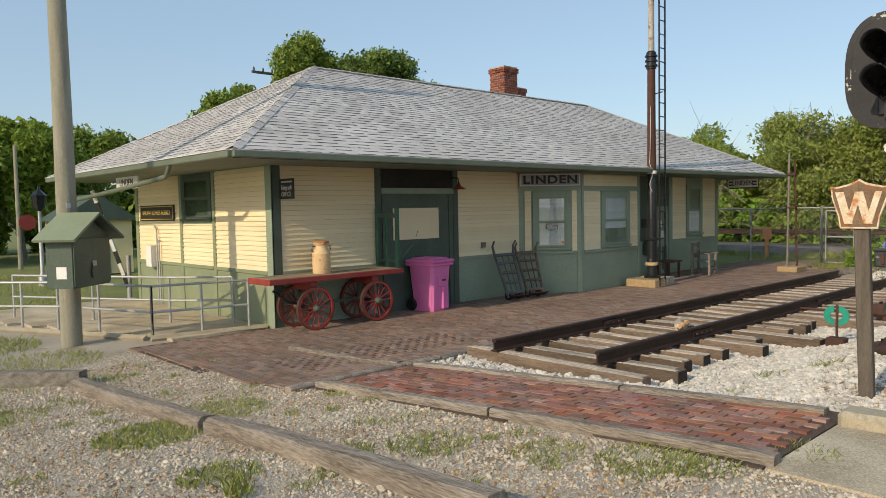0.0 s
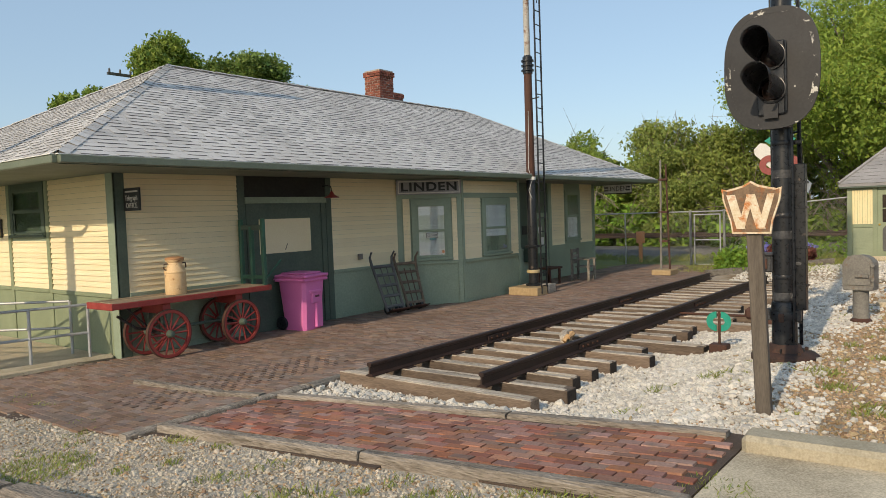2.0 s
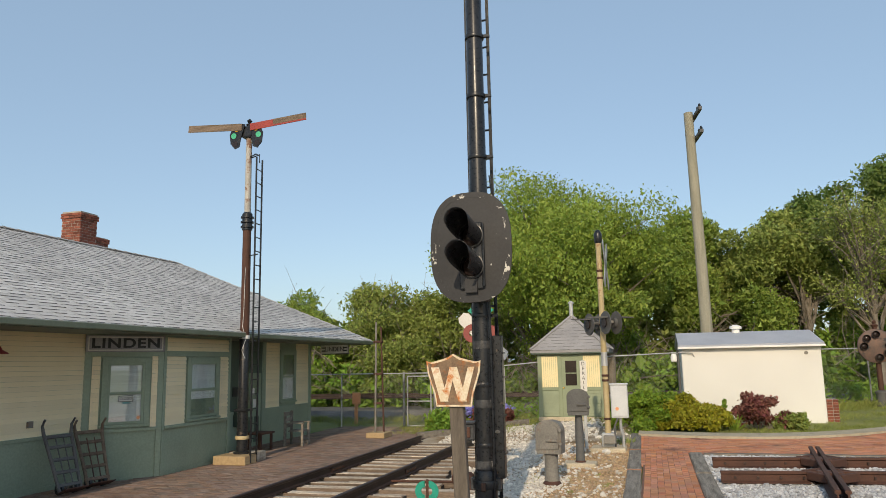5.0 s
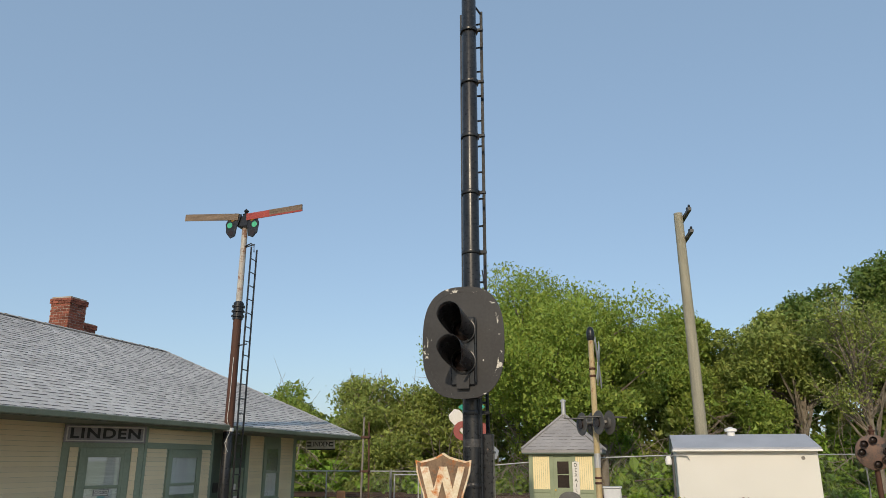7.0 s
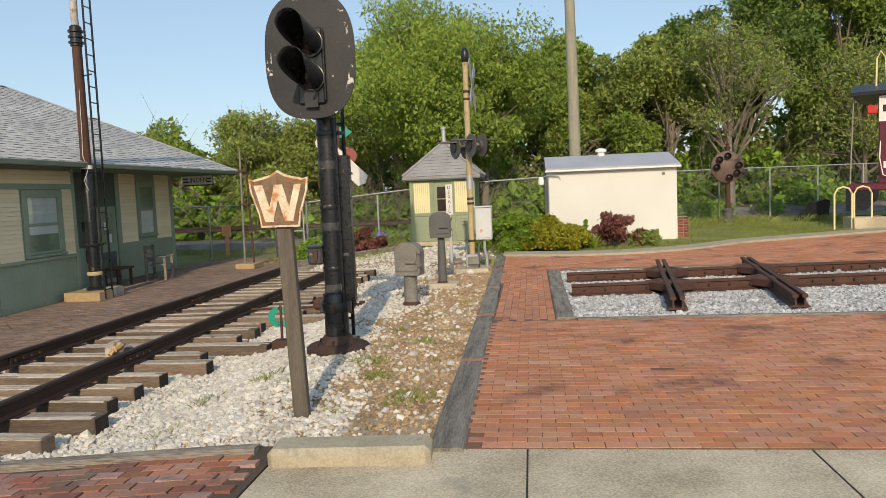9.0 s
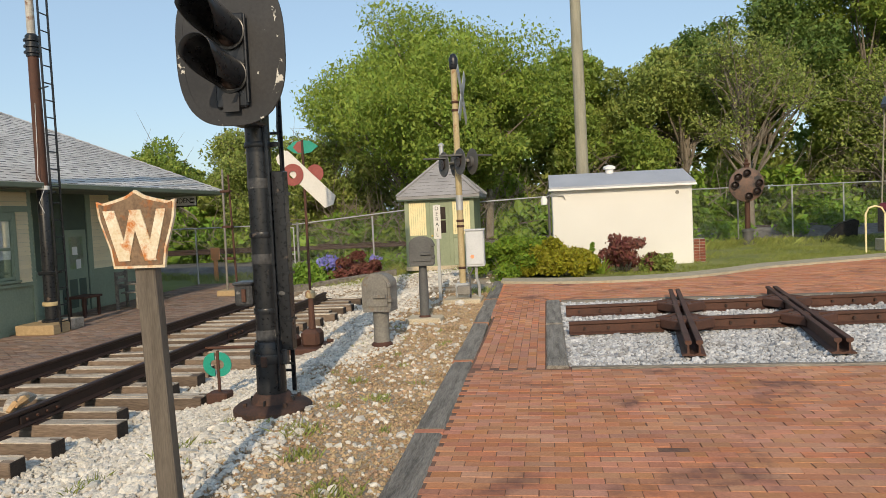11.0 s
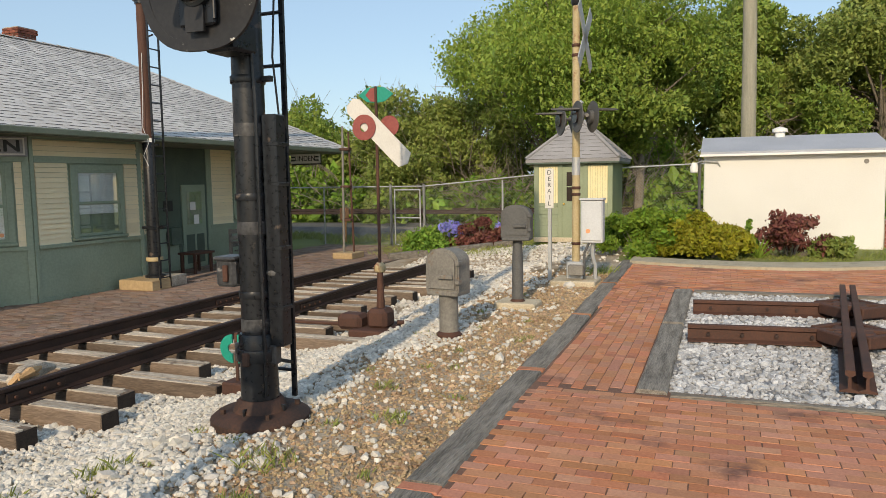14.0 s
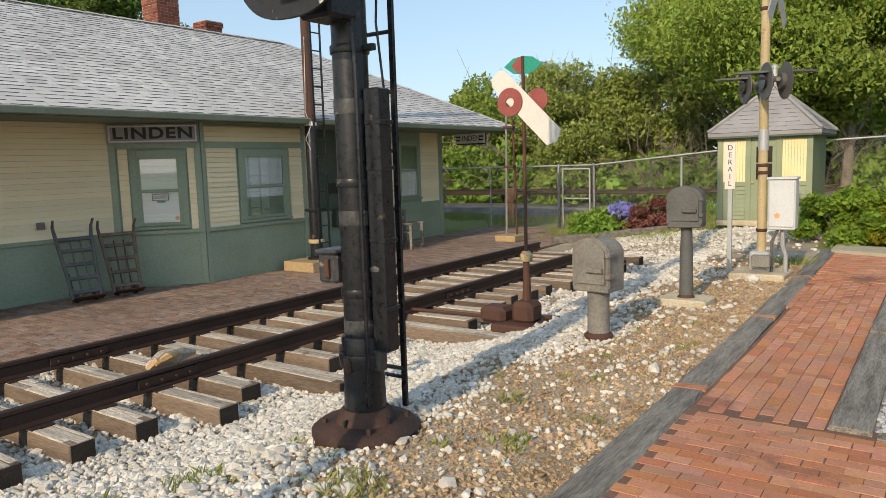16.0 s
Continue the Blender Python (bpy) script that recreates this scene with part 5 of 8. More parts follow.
lh = part("lamp_housing", G().box(-0.46, -0.14, -0.14, 0.14, 2.8, 3.6, 0.03), M_black, sg)
part("head_bracket", G().box(-0.3, -0.05, -0.13, 0.13, 2.6, 2.8, 0.02), M_black, sg)

# whistle post
wp = thing("whistle_post", "rusty shield-shaped W sign on a brown wooden post", "railroad sign", (7.07, 2.035, 0))
part("post", G().box(-0.04, 0.04, -0.06, 0.06, -0.1, 1.58, 0.008, pose(0, 0, 0, -2.1, 0, 0)), M_post, wp, "dark brown wooden post")
SH = [(-0.225, 0.17), (-0.19, 0.16), (-0.12, 0.175), (-0.05, 0.195), (0.0, 0.225), (0.05, 0.195), (0.12, 0.175), (0.19, 0.16), (0.225, 0.17), (0.215, 0.08), (0.19, 0.0), (0.16, -0.09), (0.145, -0.19), (-0.145, -0.19), (-0.16, -0.09), (-0.19, 0.0), (-0.215, 0.08)]
shm = pose(-0.06, 0.065, 1.725) @ TO_W @ Matrix.Scale(1.05, 4)
plate = part("shield", G().prism(SH, -0.01, 0.01, shm), M_wletter, wp, "shield sign plate with rust streaks")
part("face", G().prism([(x * 0.93, y * 0.92) for x, y in SH], -0.014, -0.01, shm), M_wface, plate, "grey and rust field of the sign")
wl = G()
for k, (x0, y0, x1, y1) in enumerate(((-0.15, 0.12, -0.075, -0.15), (-0.075, -0.15, 0.0, 0.12), (0.0, 0.12, 0.075, -0.15), (0.075, -0.15, 0.15, 0.12))):
    h_ = 0.033 if k % 2 == 0 else 0.026
    q_ = [(x0 - h_, y0), (x0 + h_, y0), (x1 + h_, y1), (x1 - h_, y1)]
    wl.prism(q_ if y0 < y1 else q_[::-1], -0.02 - 0.0008 * k, -0.0145 + 0.0002 * k, shm)
part("letter_w", wl, M_wletter, plate, "raised white letter W streaked with rust")

# semaphore by the depot
sm = thing("semaphore", "rusty semaphore mast with two blades and a ladder", "semaphore", (16.72, 9.97, 0))
FZ = gz(16.7, 10) + 0.03
fb = part("footing", G().box(-0.55, 0.0, -0.42, 0.42, FZ, FZ + 0.2, 0.012), M_newwood, sg and sm, "light wooden footing box")
part("footing", G().box(0.02, 0.5, -0.36, 0.36, FZ, FZ + 0.22, 0.012), M_tie, sm, "weathered wooden footing box")
part("mast_foot", G().lathe([(0.2, FZ + 0.2), (0.2, FZ + 0.24), (0.13, FZ + 0.27), (0.125, 1.4)], 20), M_black, sm, smooth=True)
part("band", G().lathe([(0.16, 0.2), (0.165, 0.21), (0.165, 0.27), (0.16, 0.28)], 20), M_tanpole, sm, smooth=True)
part("mast", G().lathe([(0.12, 1.38), (0.11, 2.7), (0.1, 5.3)], 20), M_rust, sm, "rust-red mast pipe", True)
part("mast_wrap", G().lathe([(0.122, 0.9), (0.122, 2.55), (0.118, 2.56)], 20), M_black, sm, smooth=True)
part("ring", G().lathe([(0.124, 2.57), (0.124, 2.65)], 20), M_white, sm, "white band")
for z in (5.3, 5.42, 5.54):
    part("flange", G().lathe([(0.13, z), (0.16, z + 0.01), (0.16, z + 0.05), (0.13, z + 0.06)], 20), M_black, sm, smooth=True)
part("collar", G().lathe([(0.125, 5.25), (0.125, 5.66), (0.09, 5.7)], 20), M_black, sm, smooth=True)
part("upper_mast", G().lathe([(0.08, 5.68), (0.072, 7.75)], 16), M_peel, sm, "peeling pale grey upper pipe with rust", True)
part("mechanism", G().box(-0.14, 0.14, -0.16, 0.16, 7.62, 7.92, 0.03), M_black, sm)
part("finial", G().lathe([(0.06, 7.92), (0.09, 7.98), (0.03, 8.02), (0.07, 8.08), (0.01, 8.14)], 12), M_black, sm, smooth=True)
for s, xo, lab, mt in ((1, -0.2, "brown weathered semaphore blade", M_tieside), (-1, -0.14, "faded red semaphore blade", M_redpaint)):
    mm = pose(xo, 0, 7.86, 4 * s, 0, 0)
    bl = part("blade", G().box(-0.012, 0.012, *(sorted((s * 0.1, s * 1.65))), -0.09, 0.09, 0.004, mm), mt, sm, lab)
    if s < 0:
        part("blade_tip", G().box(-0.014, 0.014, -1.65, -0.75, -0.05, 0.092, 0.002, mm), M_tieside, bl)
    spec = part("spectacle", G().prism([(s * a, b) for a, b in ((0.02, 0.12), (0.2, 0.16), (0.36, 0.08), (0.45, -0.12), (0.42, -0.36), (0.3, -0.5), (0.17, -0.45), (0.15, -0.28), (0.1, -0.12))], -0.015, 0.015, pose(xo + 0.03, 0, 7.82) @ Matrix(((0, 0, 1, 0), (1, 0, 0, 0), (0, 1, 0, 0), (0, 0, 0, 1)))), M_black, sm, "black iron spectacle casting")
    for (a, b, mt2, nm) in ((0.25, 0.02, M_lens_amber, "amber_lens"), (0.33, -0.16, M_lens_green, "green_lens"), (0.29, -0.37, M_lens_dark, "clear_lens")):
        part(nm, G().cyl((xo + 0.008, s * a, 7.82 + b), (xo + 0.052, s * a, 7.82 + b), 0.075, n=18), mt2, spec)
ld = part("ladder", G().tube([(-0.02, -0.05, 7.12), (-0.1, -0.26, 7.16), (-0.18, -0.4, 7.08), (-0.18, -0.415, 6.9)], 0.016), M_black, sm, "iron ladder")
ladder(ld, (-0.33, -0.42), (-0.04, -0.41), FZ + 0.03, 7.0, M_black, 0.34)
for z in (2.5, 4.6, 7.1):
    part("standoff", G().cyl((0.0, -0.05, z), (-0.18, -0.41, z), 0.016, n=8), M_black, ld)
part("wire", G().tube([(-0.1, -0.04, 4.3), (-0.16, -0.06, 3.3), (-0.18, -0.05, 2.85), (-0.1, -0.1, 2.55), (-0.2, -0.05, 2.3), (-0.13, -0.1, 2.1)], 0.006), M_lgrey, sm)
part("pipe_clamp", G().box(-0.16, 0.16, -0.18, 0.14, 0.85, 0.91, 0.01), M_black, sm)

# twin rusty pipe standard by the gate
pp = thing("pipe_standard", "pair of rusty pipes standing on a wooden block", "pipe stand", (22.6, 8.75, gz(22.6, 8.75) + 0.03))
part("block", G().box(-0.35, 0.35, -0.3, 0.3, 0, 0.16, 0.015), M_newwood, pp)
part("pipe", G().cyl((-0.06, 0.1, 0.15), (0.0, 0.08, 3.55), 0.035, 0.03), M_grey, pp)
part("pipe", G().cyl((0.1, -0.12, 0.15), (0.06, -0.06, 3.4), 0.03, 0.026), M_rust, pp)
for z in (1.0, 1.9, 2.9):
    part("clip", G().box(-0.06, 0.12, -0.12, 0.16, z, z + 0.07, 0.01), M_rust, pp)

# low teal switch target
tg = thing("dwarf_target", "small teal ring-shaped switch target on a rusty stand", "switch target", (10.8, 3.53, gz(10.8, 3.53) - 0.02))
part("foot", G().box(-0.1, 0.1, -0.12, 0.12, -0.03, 0.14, 0.015), M_rust, tg)
part("stem", G().cyl((0, 0, 0.1), (0, 0, 0.6), 0.018), M_rust, tg)


def ring(r0, r1, a0, a1, n=24):
    o = [(r1 * math.cos(a0 + (a1 - a0) * i / n), r1 * math.sin(a0 + (a1 - a0) * i / n)) for i in range(n + 1)]
    i_ = [(r0 * math.cos(a0 + (a1 - a0) * i / n), r0 * math.sin(a0 + (a1 - a0) * i / n)) for i in range(n, -1, -1)]
    return o + i_


for s in (-1, 1):
    a0 = math.pi / 2 if s < 0 else -math.pi / 2
    part("half_ring", G().prism([(x + s * 0.03, y) for x, y in ring(0.05, 0.135, a0, a0 + math.pi)], -0.008, 0.008, pose(-0.02, 0, 0.45) @ TO_W), M_teal, tg, "teal enamelled half ring")

# tall switch stand
sw = thing("switch_stand", "tall switch stand with white arm and teal and red target", "switch stand", (13.5, 3.34, gz(13.6, 3.42)))
part("bed_plate", G().box(-0.35, 0.35, -0.3, 0.3, 0.0, 0.1, 0.02), M_rust, sw, "rusty bed casting")
part("gear_housing", G().box(-0.16, 0.14, -0.14, 0.14, 0.08, 0.34, 0.05), M_rust, sw)
part("side_casting", G().box(-0.2, 0.1, 0.2, 0.55, 0.06, 0.26, 0.05), M_rust, sw)
part("lever", G().tube([(0.05, -0.2, 0.15), (0.2, -0.5, 0.12), (0.3, -0.75, 0.16), (0.32, -0.85, 0.2)], [0.03, 0.03, 0.03, 0.045]), M_rust, sw)
part("connecting_rod", G().tube([(0.0, 0.3, 0.1), (0.0, 1.7, 0.08)], 0.022), M_rust, sw)
part("pedestal", G().cyl((0, 0, 0.3), (0, 0, 0.85), 0.055, 0.035), M_rust, sw)
part("pedestal_cap", G().lathe([(0.06, 0.8), (0.075, 0.82), (0.075, 0.88), (0.04, 0.92)], 14), M_tanpole, sw, smooth=True)
part("rod", G().cyl((0, 0, 0.85), (0, 0, 3.12), 0.02, n=10), M_rust, sw, "thin rusty target rod")
am = pose(-0.03, -0.0, 2.6, -45, 0, 0)
arm = part("arm", G().prism([(-0.52, -0.07), (-0.45, -0.12), (0.52, -0.12), (0.58, 0.0), (0.52, 0.12), (-0.45, 0.12), (-0.52, 0.07)], -0.006, 0.006, pose(-0.03, -0.02, 2.57) @ TO_W @ pose(0, 0, 0, 0, 0, -45)), M_signwhite, sw, "white pointed arm")
dsc = part("disc", G().prism(ring(0.055, 0.16, 0, 2 * math.pi, 32), -0.02, -0.008, pose(-0.035, 0.15, 2.62) @ TO_W), M_disc, sw, "faded red ring disc")
part("rear_disc", G().prism(disc_outline(0.26, 0.26, 28, 2), 0.006, 0.02, pose(0.02, -0.16, 2.63) @ TO_W), M_disc, sw)
tp = part("top_target", G().prism([(-0.24, 0), (-0.12, 0.085), (0, 0.1), (0, -0.1), (-0.12, -0.085)], -0.006, 0.006, pose(0, 0, 3.02) @ TO_W), M_teal, sw, "teal half of the pointed target")
part("top_target", G().prism([(0.0, 0.1), (0.12, 0.085), (0.24, 0), (0.12, -0.085), (0, -0.1)], -0.006, 0.006, pose(0.004, 0, 3.02) @ TO_W), M_teal, sw)
part("red_wedge", G().prism([(-0.14, 0), (-0.07, 0.08), (0, 0.09), (0, -0.09), (-0.07, -0.08)], -0.011, -0.006, pose(0, 0, 3.02) @ TO_W), M_disc, sw, "red middle of the target")


def relay_post(at, rz, head_w, head_h, ped_r, ped_h, mat, label, flat):
    t = thing("relay_post", label, "relay box", at, rz)
    part("foot", G().lathe([(ped_r * 1.35, -0.05), (ped_r * 1.35, 0.04), (ped_r * 1.05, 0.07)], 18), M_rust, t, smooth=True)
    part("pedestal", G().lathe([(ped_r * 1.02, 0.0), (ped_r, ped_h * 0.6), (ped_r * (0.8 if flat else 1), ped_h)], 20), mat, t, smooth=True)
    part("flange", G().box(-head_w * 0.4, head_w * 0.4, -head_w * 0.5, head_w * 0.5, ped_h - 0.02, ped_h + 0.03, 0.008), mat, t)
    n = 12
    w, h = head_w / 2, head_h
    out = [(-w, 0), (w, 0), (w, h * 0.68)] + [(w * math.cos(math.pi * i / n), h * 0.68 + h * 0.32 * math.sin(math.pi * i / n)) for i in range(1, n)] + [(-w, h * 0.68)]
    hd = part("case", G().prism(out, -head_w * 0.38, head_w * 0.38, pose(0, 0, ped_h + 0.03) @ TO_W), mat, t, "arched iron case")
    part("door", G().prism([(x * 0.86, y * 0.88 + 0.03) for x, y in out], -head_w * 0.38 - 0.02, -head_w * 0.38, pose(0, 0, ped_h + 0.03) @ TO_W), mat, hd)
    rim = [(x * 1.06, y * 1.04) for x, y in out]
    part("rim", G().prism(rim, -head_w * 0.36, -head_w * 0.3, pose(0, 0, ped_h + 0.025) @ TO_W), mat, hd)
    part("latch", G().box(-head_w * 0.38 - 0.06, -head_w * 0.38 - 0.02, -w * 0.8, w * 0.1, ped_h + h * 0.38, ped_h + h * 0.48, 0.006), mat, hd)
    for z in (0.25, 0.7):
        part("hinge", G().box(-head_w * 0.38 - 0.03, -head_w * 0.2, -w - 0.03, -w + 0.02, ped_h + h * z, ped_h + h * (z + 0.1), 0.006), mat, hd)
    return t


relay_post((12.62, 2.08, 0.0), -8, 0.38, 0.45, 0.105, 0.5, M_grey, "grey iron relay case on a stout round pedestal", False)
relay_post((14.57, 1.825, 0.06), 4, 0.37, 0.41, 0.075, 0.88, M_dgrey, "dark grey iron relay case on a slim pedestal", True)
solo("footing", G().box(-0.22, 0.22, -0.28, 0.28, -0.1, 0.08, 0.02), M_concrete, "concrete footing under a relay case", "footing", (14.57, 1.825, gz(14.57, 1.825)))

dp = thing("derail_sign", "white DERAIL sign on a thin galvanised post", "railroad sign", (16.9, 1.91, gz(17, 1.92)))
part("post", G().box(-0.02, 0.02, -0.03, 0.03, -0.05, 1.85, 0.004), M_alu, dp)
pl = part("panel", G().box(-0.035, -0.022, -0.07, 0.07, 1.2, 1.84, 0.004), M_signwhite, dp, "narrow white sign panel")
for i, c in enumerate("DERAIL"):
    lettering(c, 0.1, M_signblack, pl, pose(-0.037, 0, 1.775 - i * 0.1, 90, 0, -90), name="letter", depth=0.001)

cx = thing("crossing_signal", "tan pole crossing signal with flashers and crossbuck", "crossing signal", (16.71, 1.447, gz(17, 1.49)))
part("footing", G().box(-0.35, 0.35, -0.35, 0.35, -0.1, 0.08, 0.02), M_concrete, cx)
part("mast_base", G().box(-0.13, 0.13, -0.13, 0.13, 0.08, 0.36, 0.02), M_alu, cx, "grey cast base")
part("terminal_box", G().box(-0.26, -0.13, -0.16, 0.08, 0.16, 0.32, 0.012), M_grey, cx)
part("pole", G().cyl((0, 0, 0.3), (0, 0, 4.35), 0.062, 0.058, 16), M_tanpole, cx, "tan painted pole with rust", True)
for z in (0.62, 1.4, 1.5, 2.55, 3.55, 3.7):
    part("band", G().lathe([(0.068, z), (0.072, z + 0.005), (0.072, z + 0.04), (0.068, z + 0.045)], 16), M_rust, cx, smooth=True)
part("sleeve", G().cyl((0, 0, 1.72), (0, 0, 2.0), 0.066, n=16), M_alu, cx)
part("bell", G().lathe([(0.06, 4.32), (0.08, 4.36), (0.085, 4.52), (0.05, 4.6), (0.01, 4.62)], 16), M_black, cx, "black bell at the top", True)
for s in (-1, 1):
    part("crossbuck", G().box(-0.6, 0.6, -0.1, 0.1, -0.008, 0.008, 0.003, pose(0.05, -0.13, 3.85) @ pose(0, 0, 0, 90, 0, -3) @ pose(0, 0, 0, 0, 0, 48 * s)), M_alu, cx, "grey crossbuck blade")
mF = pose(0, 0, 2.6, 0, 0, 32)
part("crossarm", G().cyl(mF @ Vector((-0.4, -0.02, 0.02)), mF @ Vector((0.4, -0.02, 0.02)), 0.03, n=10), M_grey, cx)
for x in (-0.36, 0.36):
    for s in (-1, 1):
        fl = part("flasher", G().lathe([(0.235, 0), (0.24, 0.01), (0.1, 0.02), (0.1, 0.08)], 28, mF @ pose(x, s * 0.13, 0, 90 * s, 0, 0)), M_dgrey, cx, "round black flasher background")
        part("hood", G().prism([(-0.13, 0.0), (0.13, 0.0), (0.06, 0.34), (0.0, 0.4), (-0.06, 0.34)], -0.012, 0.012, mF @ pose(x, s * 0.14, 0.11, 0, 0, 0 if s > 0 else 180)), M_dgrey, fl, "flat pointed visor")
        part("lens", G().cyl(mF @ Vector((x, s * 0.15, 0)), mF @ Vector((x, s * 0.17, 0)), 0.1, n=18), M_lens_dark, fl)
bx = thing("control_cabinet", "light grey control cabinet on a pipe beside the crossing signal", "electrical cabinet", (16.72, 1.185, gz(17, 1.2)))
part("body", G().box(-0.12, 0.12, -0.17, 0.17, 0.66, 1.33, 0.012), M_lgrey, bx)
part("door", G().box(-0.14, -0.12, -0.155, 0.155, 0.7, 1.3, 0.006), M_lgrey, bx)
part("hood", G().box(-0.15, 0.14, -0.185, 0.185, 1.33, 1.36, 0.006), M_lgrey, bx)
part("badge", G().cyl((-0.146, 0.05, 0.85), (-0.14, 0.05, 0.85), 0.035, n=14), M_orange, bx)
part("conduit", G().tube([(0, 0, 0.68), (0, 0, 0.45), (0.02, -0.04, 0.3), (0.02, -0.04, -0.05)], 0.03), M_alu, bx, smooth=True)
part("conduit", G().tube([(-0.03, 0.04, 0.68), (-0.05, 0.12, 0.5), (-0.08, 0.12, -0.05)], 0.02), M_dgrey, bx, smooth=True)

# ---- crossing diamond on show ----
dm = thing("crossing_diamond", "rusty rail crossing lying in the ballast bed", "track crossing", (0, 0, 0))
DZ = gz(14, -3) + 0.03
for x0 in (13.0, 14.57):
    part("rail", rail_bar(x0, -0.4, x0 + 0.85, -7.9, DZ, 1.05), M_rust, dm, "long rusty rail")
    part("guard_rail", rail_bar(x0 + 0.115, -1.2, x0 + 0.52, -4.9, DZ - 0.005, 1.0), M_rust, dm)
for ya, yb in ((-2.32, -1.7), (-3.94, -3.24)):
    for o in (0.06, -0.06):
        part("cross_rail", rail_bar(16.32, ya + o, 11.42, yb + o, DZ + 0.012, 1.05), M_rust, dm, "rusty crossing rail")
    for x0 in (13.0, 14.57):
        u = (16.32 - x0 - 0.2) / 4.9
        yy = ya + (yb - ya) * u
        xx = x0 + 0.115 * (-0.4 - yy)
        part("frog_casting", G().box(-0.2, 0.2, -0.2, 0.2, 0.02, 0.17, 0.04, pose(xx, yy, DZ, 0, 0, -8)), M_rust, dm, "heavy frog casting")
        for sx in (-1, 1):
            for sy in (-1, 1):
                part("wing", G().box(-0.2, 0.2, -0.035, 0.035, 0.05, 0.172, 0.012, pose(xx + 0.22 * sx, yy + 0.2 * sy, DZ, 0, 0, -8 - 40 * sx * sy)), M_rust, dm, "curved filler casting")
for x0 in (13.0, 14.57):
    for y in np.arange(-0.6, -7.5, -0.32):
        xx = x0 + 0.113 * (-0.4 - y)
        part("bolt", G().cyl((xx - 0.05, y, DZ + 0.08), (xx - 0.012, y, DZ + 0.08), 0.02, n=6), M_rail, dm)

# splintered wood lying on the ties
sp = thing("splintered_wood", "split orange-brown wood piece lying on the ties", "wood scrap", (10.35, 5.62, RTOP - 0.17), 18)
part("slab", G().tube([(-0.35, 0, 0.07), (-0.15, 0.02, 0.09), (0.1, 0.0, 0.08), (0.3, -0.02, 0.05)], [0.05, 0.085, 0.08, 0.03], 7), M_tie, sp)
part("splinter", G().tube([(-0.36, -0.08, 0.1), (-0.2, -0.1, 0.13), (0.0, -0.07, 0.12)], [0.02, 0.05, 0.02], 6), M_splinter, sp)
part("splinter", G().tube([(-0.4, -0.02, 0.05), (-0.33, -0.06, 0.12), (-0.1, -0.11, 0.08)], [0.03, 0.035, 0.015], 6), M_splinter, sp)

# ---- signal hut ----
hz = gz(25, 3) - 0.02
hut = thing("signal_hut", "small green and yellow watchman's hut with shingled pyramid roof", "hut", (24.42, 2.98, hz + 0.05))
HW = 1.03
part("wall", G().box(0.02, 2.04, -HW, HW, 0, 2.12), M_lgreen, hut)
part("sill_beam", G().box(-0.03, 2.1, -HW - 0.03, HW + 0.03, -0.05, 0.08, 0.01), M_concrete, hut)
for a, b in ((HW - 0.12, HW + 0.01), (-HW - 0.01, -HW + 0.12), (0.28, 0.4), (-0.4, -0.28)):
    part("corner_board", G().box(-0.02, 0.03, a, b, 0.05, 2.12, 0.005), M_lgreen, hut)
for s in (1, -1):
    a, b = sorted((s * 0.4, s * 0.91))
    yp = part("panel", G().box(0.0, 0.03, a, b, 1.0, 1.98, 0.004), M_yellow, hut, "yellow boarded panel")
    for k in range(1, 8):
        part("batten_line", G().box(-0.003, 0.001, a + (b - a) * k / 8 - 0.003, a + (b - a) * k / 8 + 0.003, 1.0, 1.98), M_lgreen, yp)
    part("rail_board", G().box(-0.015, 0.03, a, b, 0.9, 1.0, 0.005), M_lgreen, hut)
    for k in range(8):
        z = 0.1 + k * 0.1
        part("clapboard", G().add([(0.02, a, z), (0.02, b, z), (0.02, b, z + 0.1), (0.02, a, z + 0.1), (-0.004, a, z), (-0.004, b, z), (0.014, b, z + 0.1), (0.014, a, z + 0.1)], [(4, 5, 6, 7), (0, 1, 5, 4), (2, 3, 7, 6), (0, 3, 7, 4), (1, 2, 6, 5)]), M_lgreen, hut)
hd = part("door", G().box(-0.01, 0.03, -0.28, 0.28, 0.06, 1.95, 0.005), M_lgreen, hut, "green door with a window")
part("door_window", G().box(-0.016, -0.009, -0.19, 0.16, 1.05, 1.82, 0.002), M_lens_dark, hd, "dark glazing of the door")
part("muntin", G().box(-0.022, -0.014, -0.19, 0.16, 1.42, 1.45), M_lgreen, hd)
part("knob", G().lathe([(0.015, 0), (0.03, 0.03), (0.02, 0.06), (0.002, 0.065)], 10, pose(-0.01, 0.23, 0.98, 0, -90, 0)), M_gold, hd, smooth=True)
ap = Vector((1.03, 0, 3.28))
ev = [Vector((-0.18, HW + 0.2, 2.16)), Vector((-0.18, -HW - 0.2, 2.16)), Vector((2.24, -HW - 0.2, 2.16)), Vector((2.24, HW + 0.2, 2.16))]
hr = part("roof", G().add([*ev, ap, *[v - Vector((0, 0, 0.08)) for v in ev]], [(0, 1, 4), (1, 2, 4), (2, 3, 4), (3, 0, 4), (0, 1, 6, 5), (1, 2, 7, 6), (2, 3, 8, 7), (3, 0, 5, 8), (5, 6, 7, 8)]), M_slate, hut, "grey shingled pyramid roof")
for a, b in ((0, 1), (1, 2), (3, 0)):
    shingle(hr, ev[a], ev[b], ap, ap, M_slate, tab=0.3, expo=0.14, near=lambda p: p[:, 0] < 99)
    hr.children[-1].parent = hr
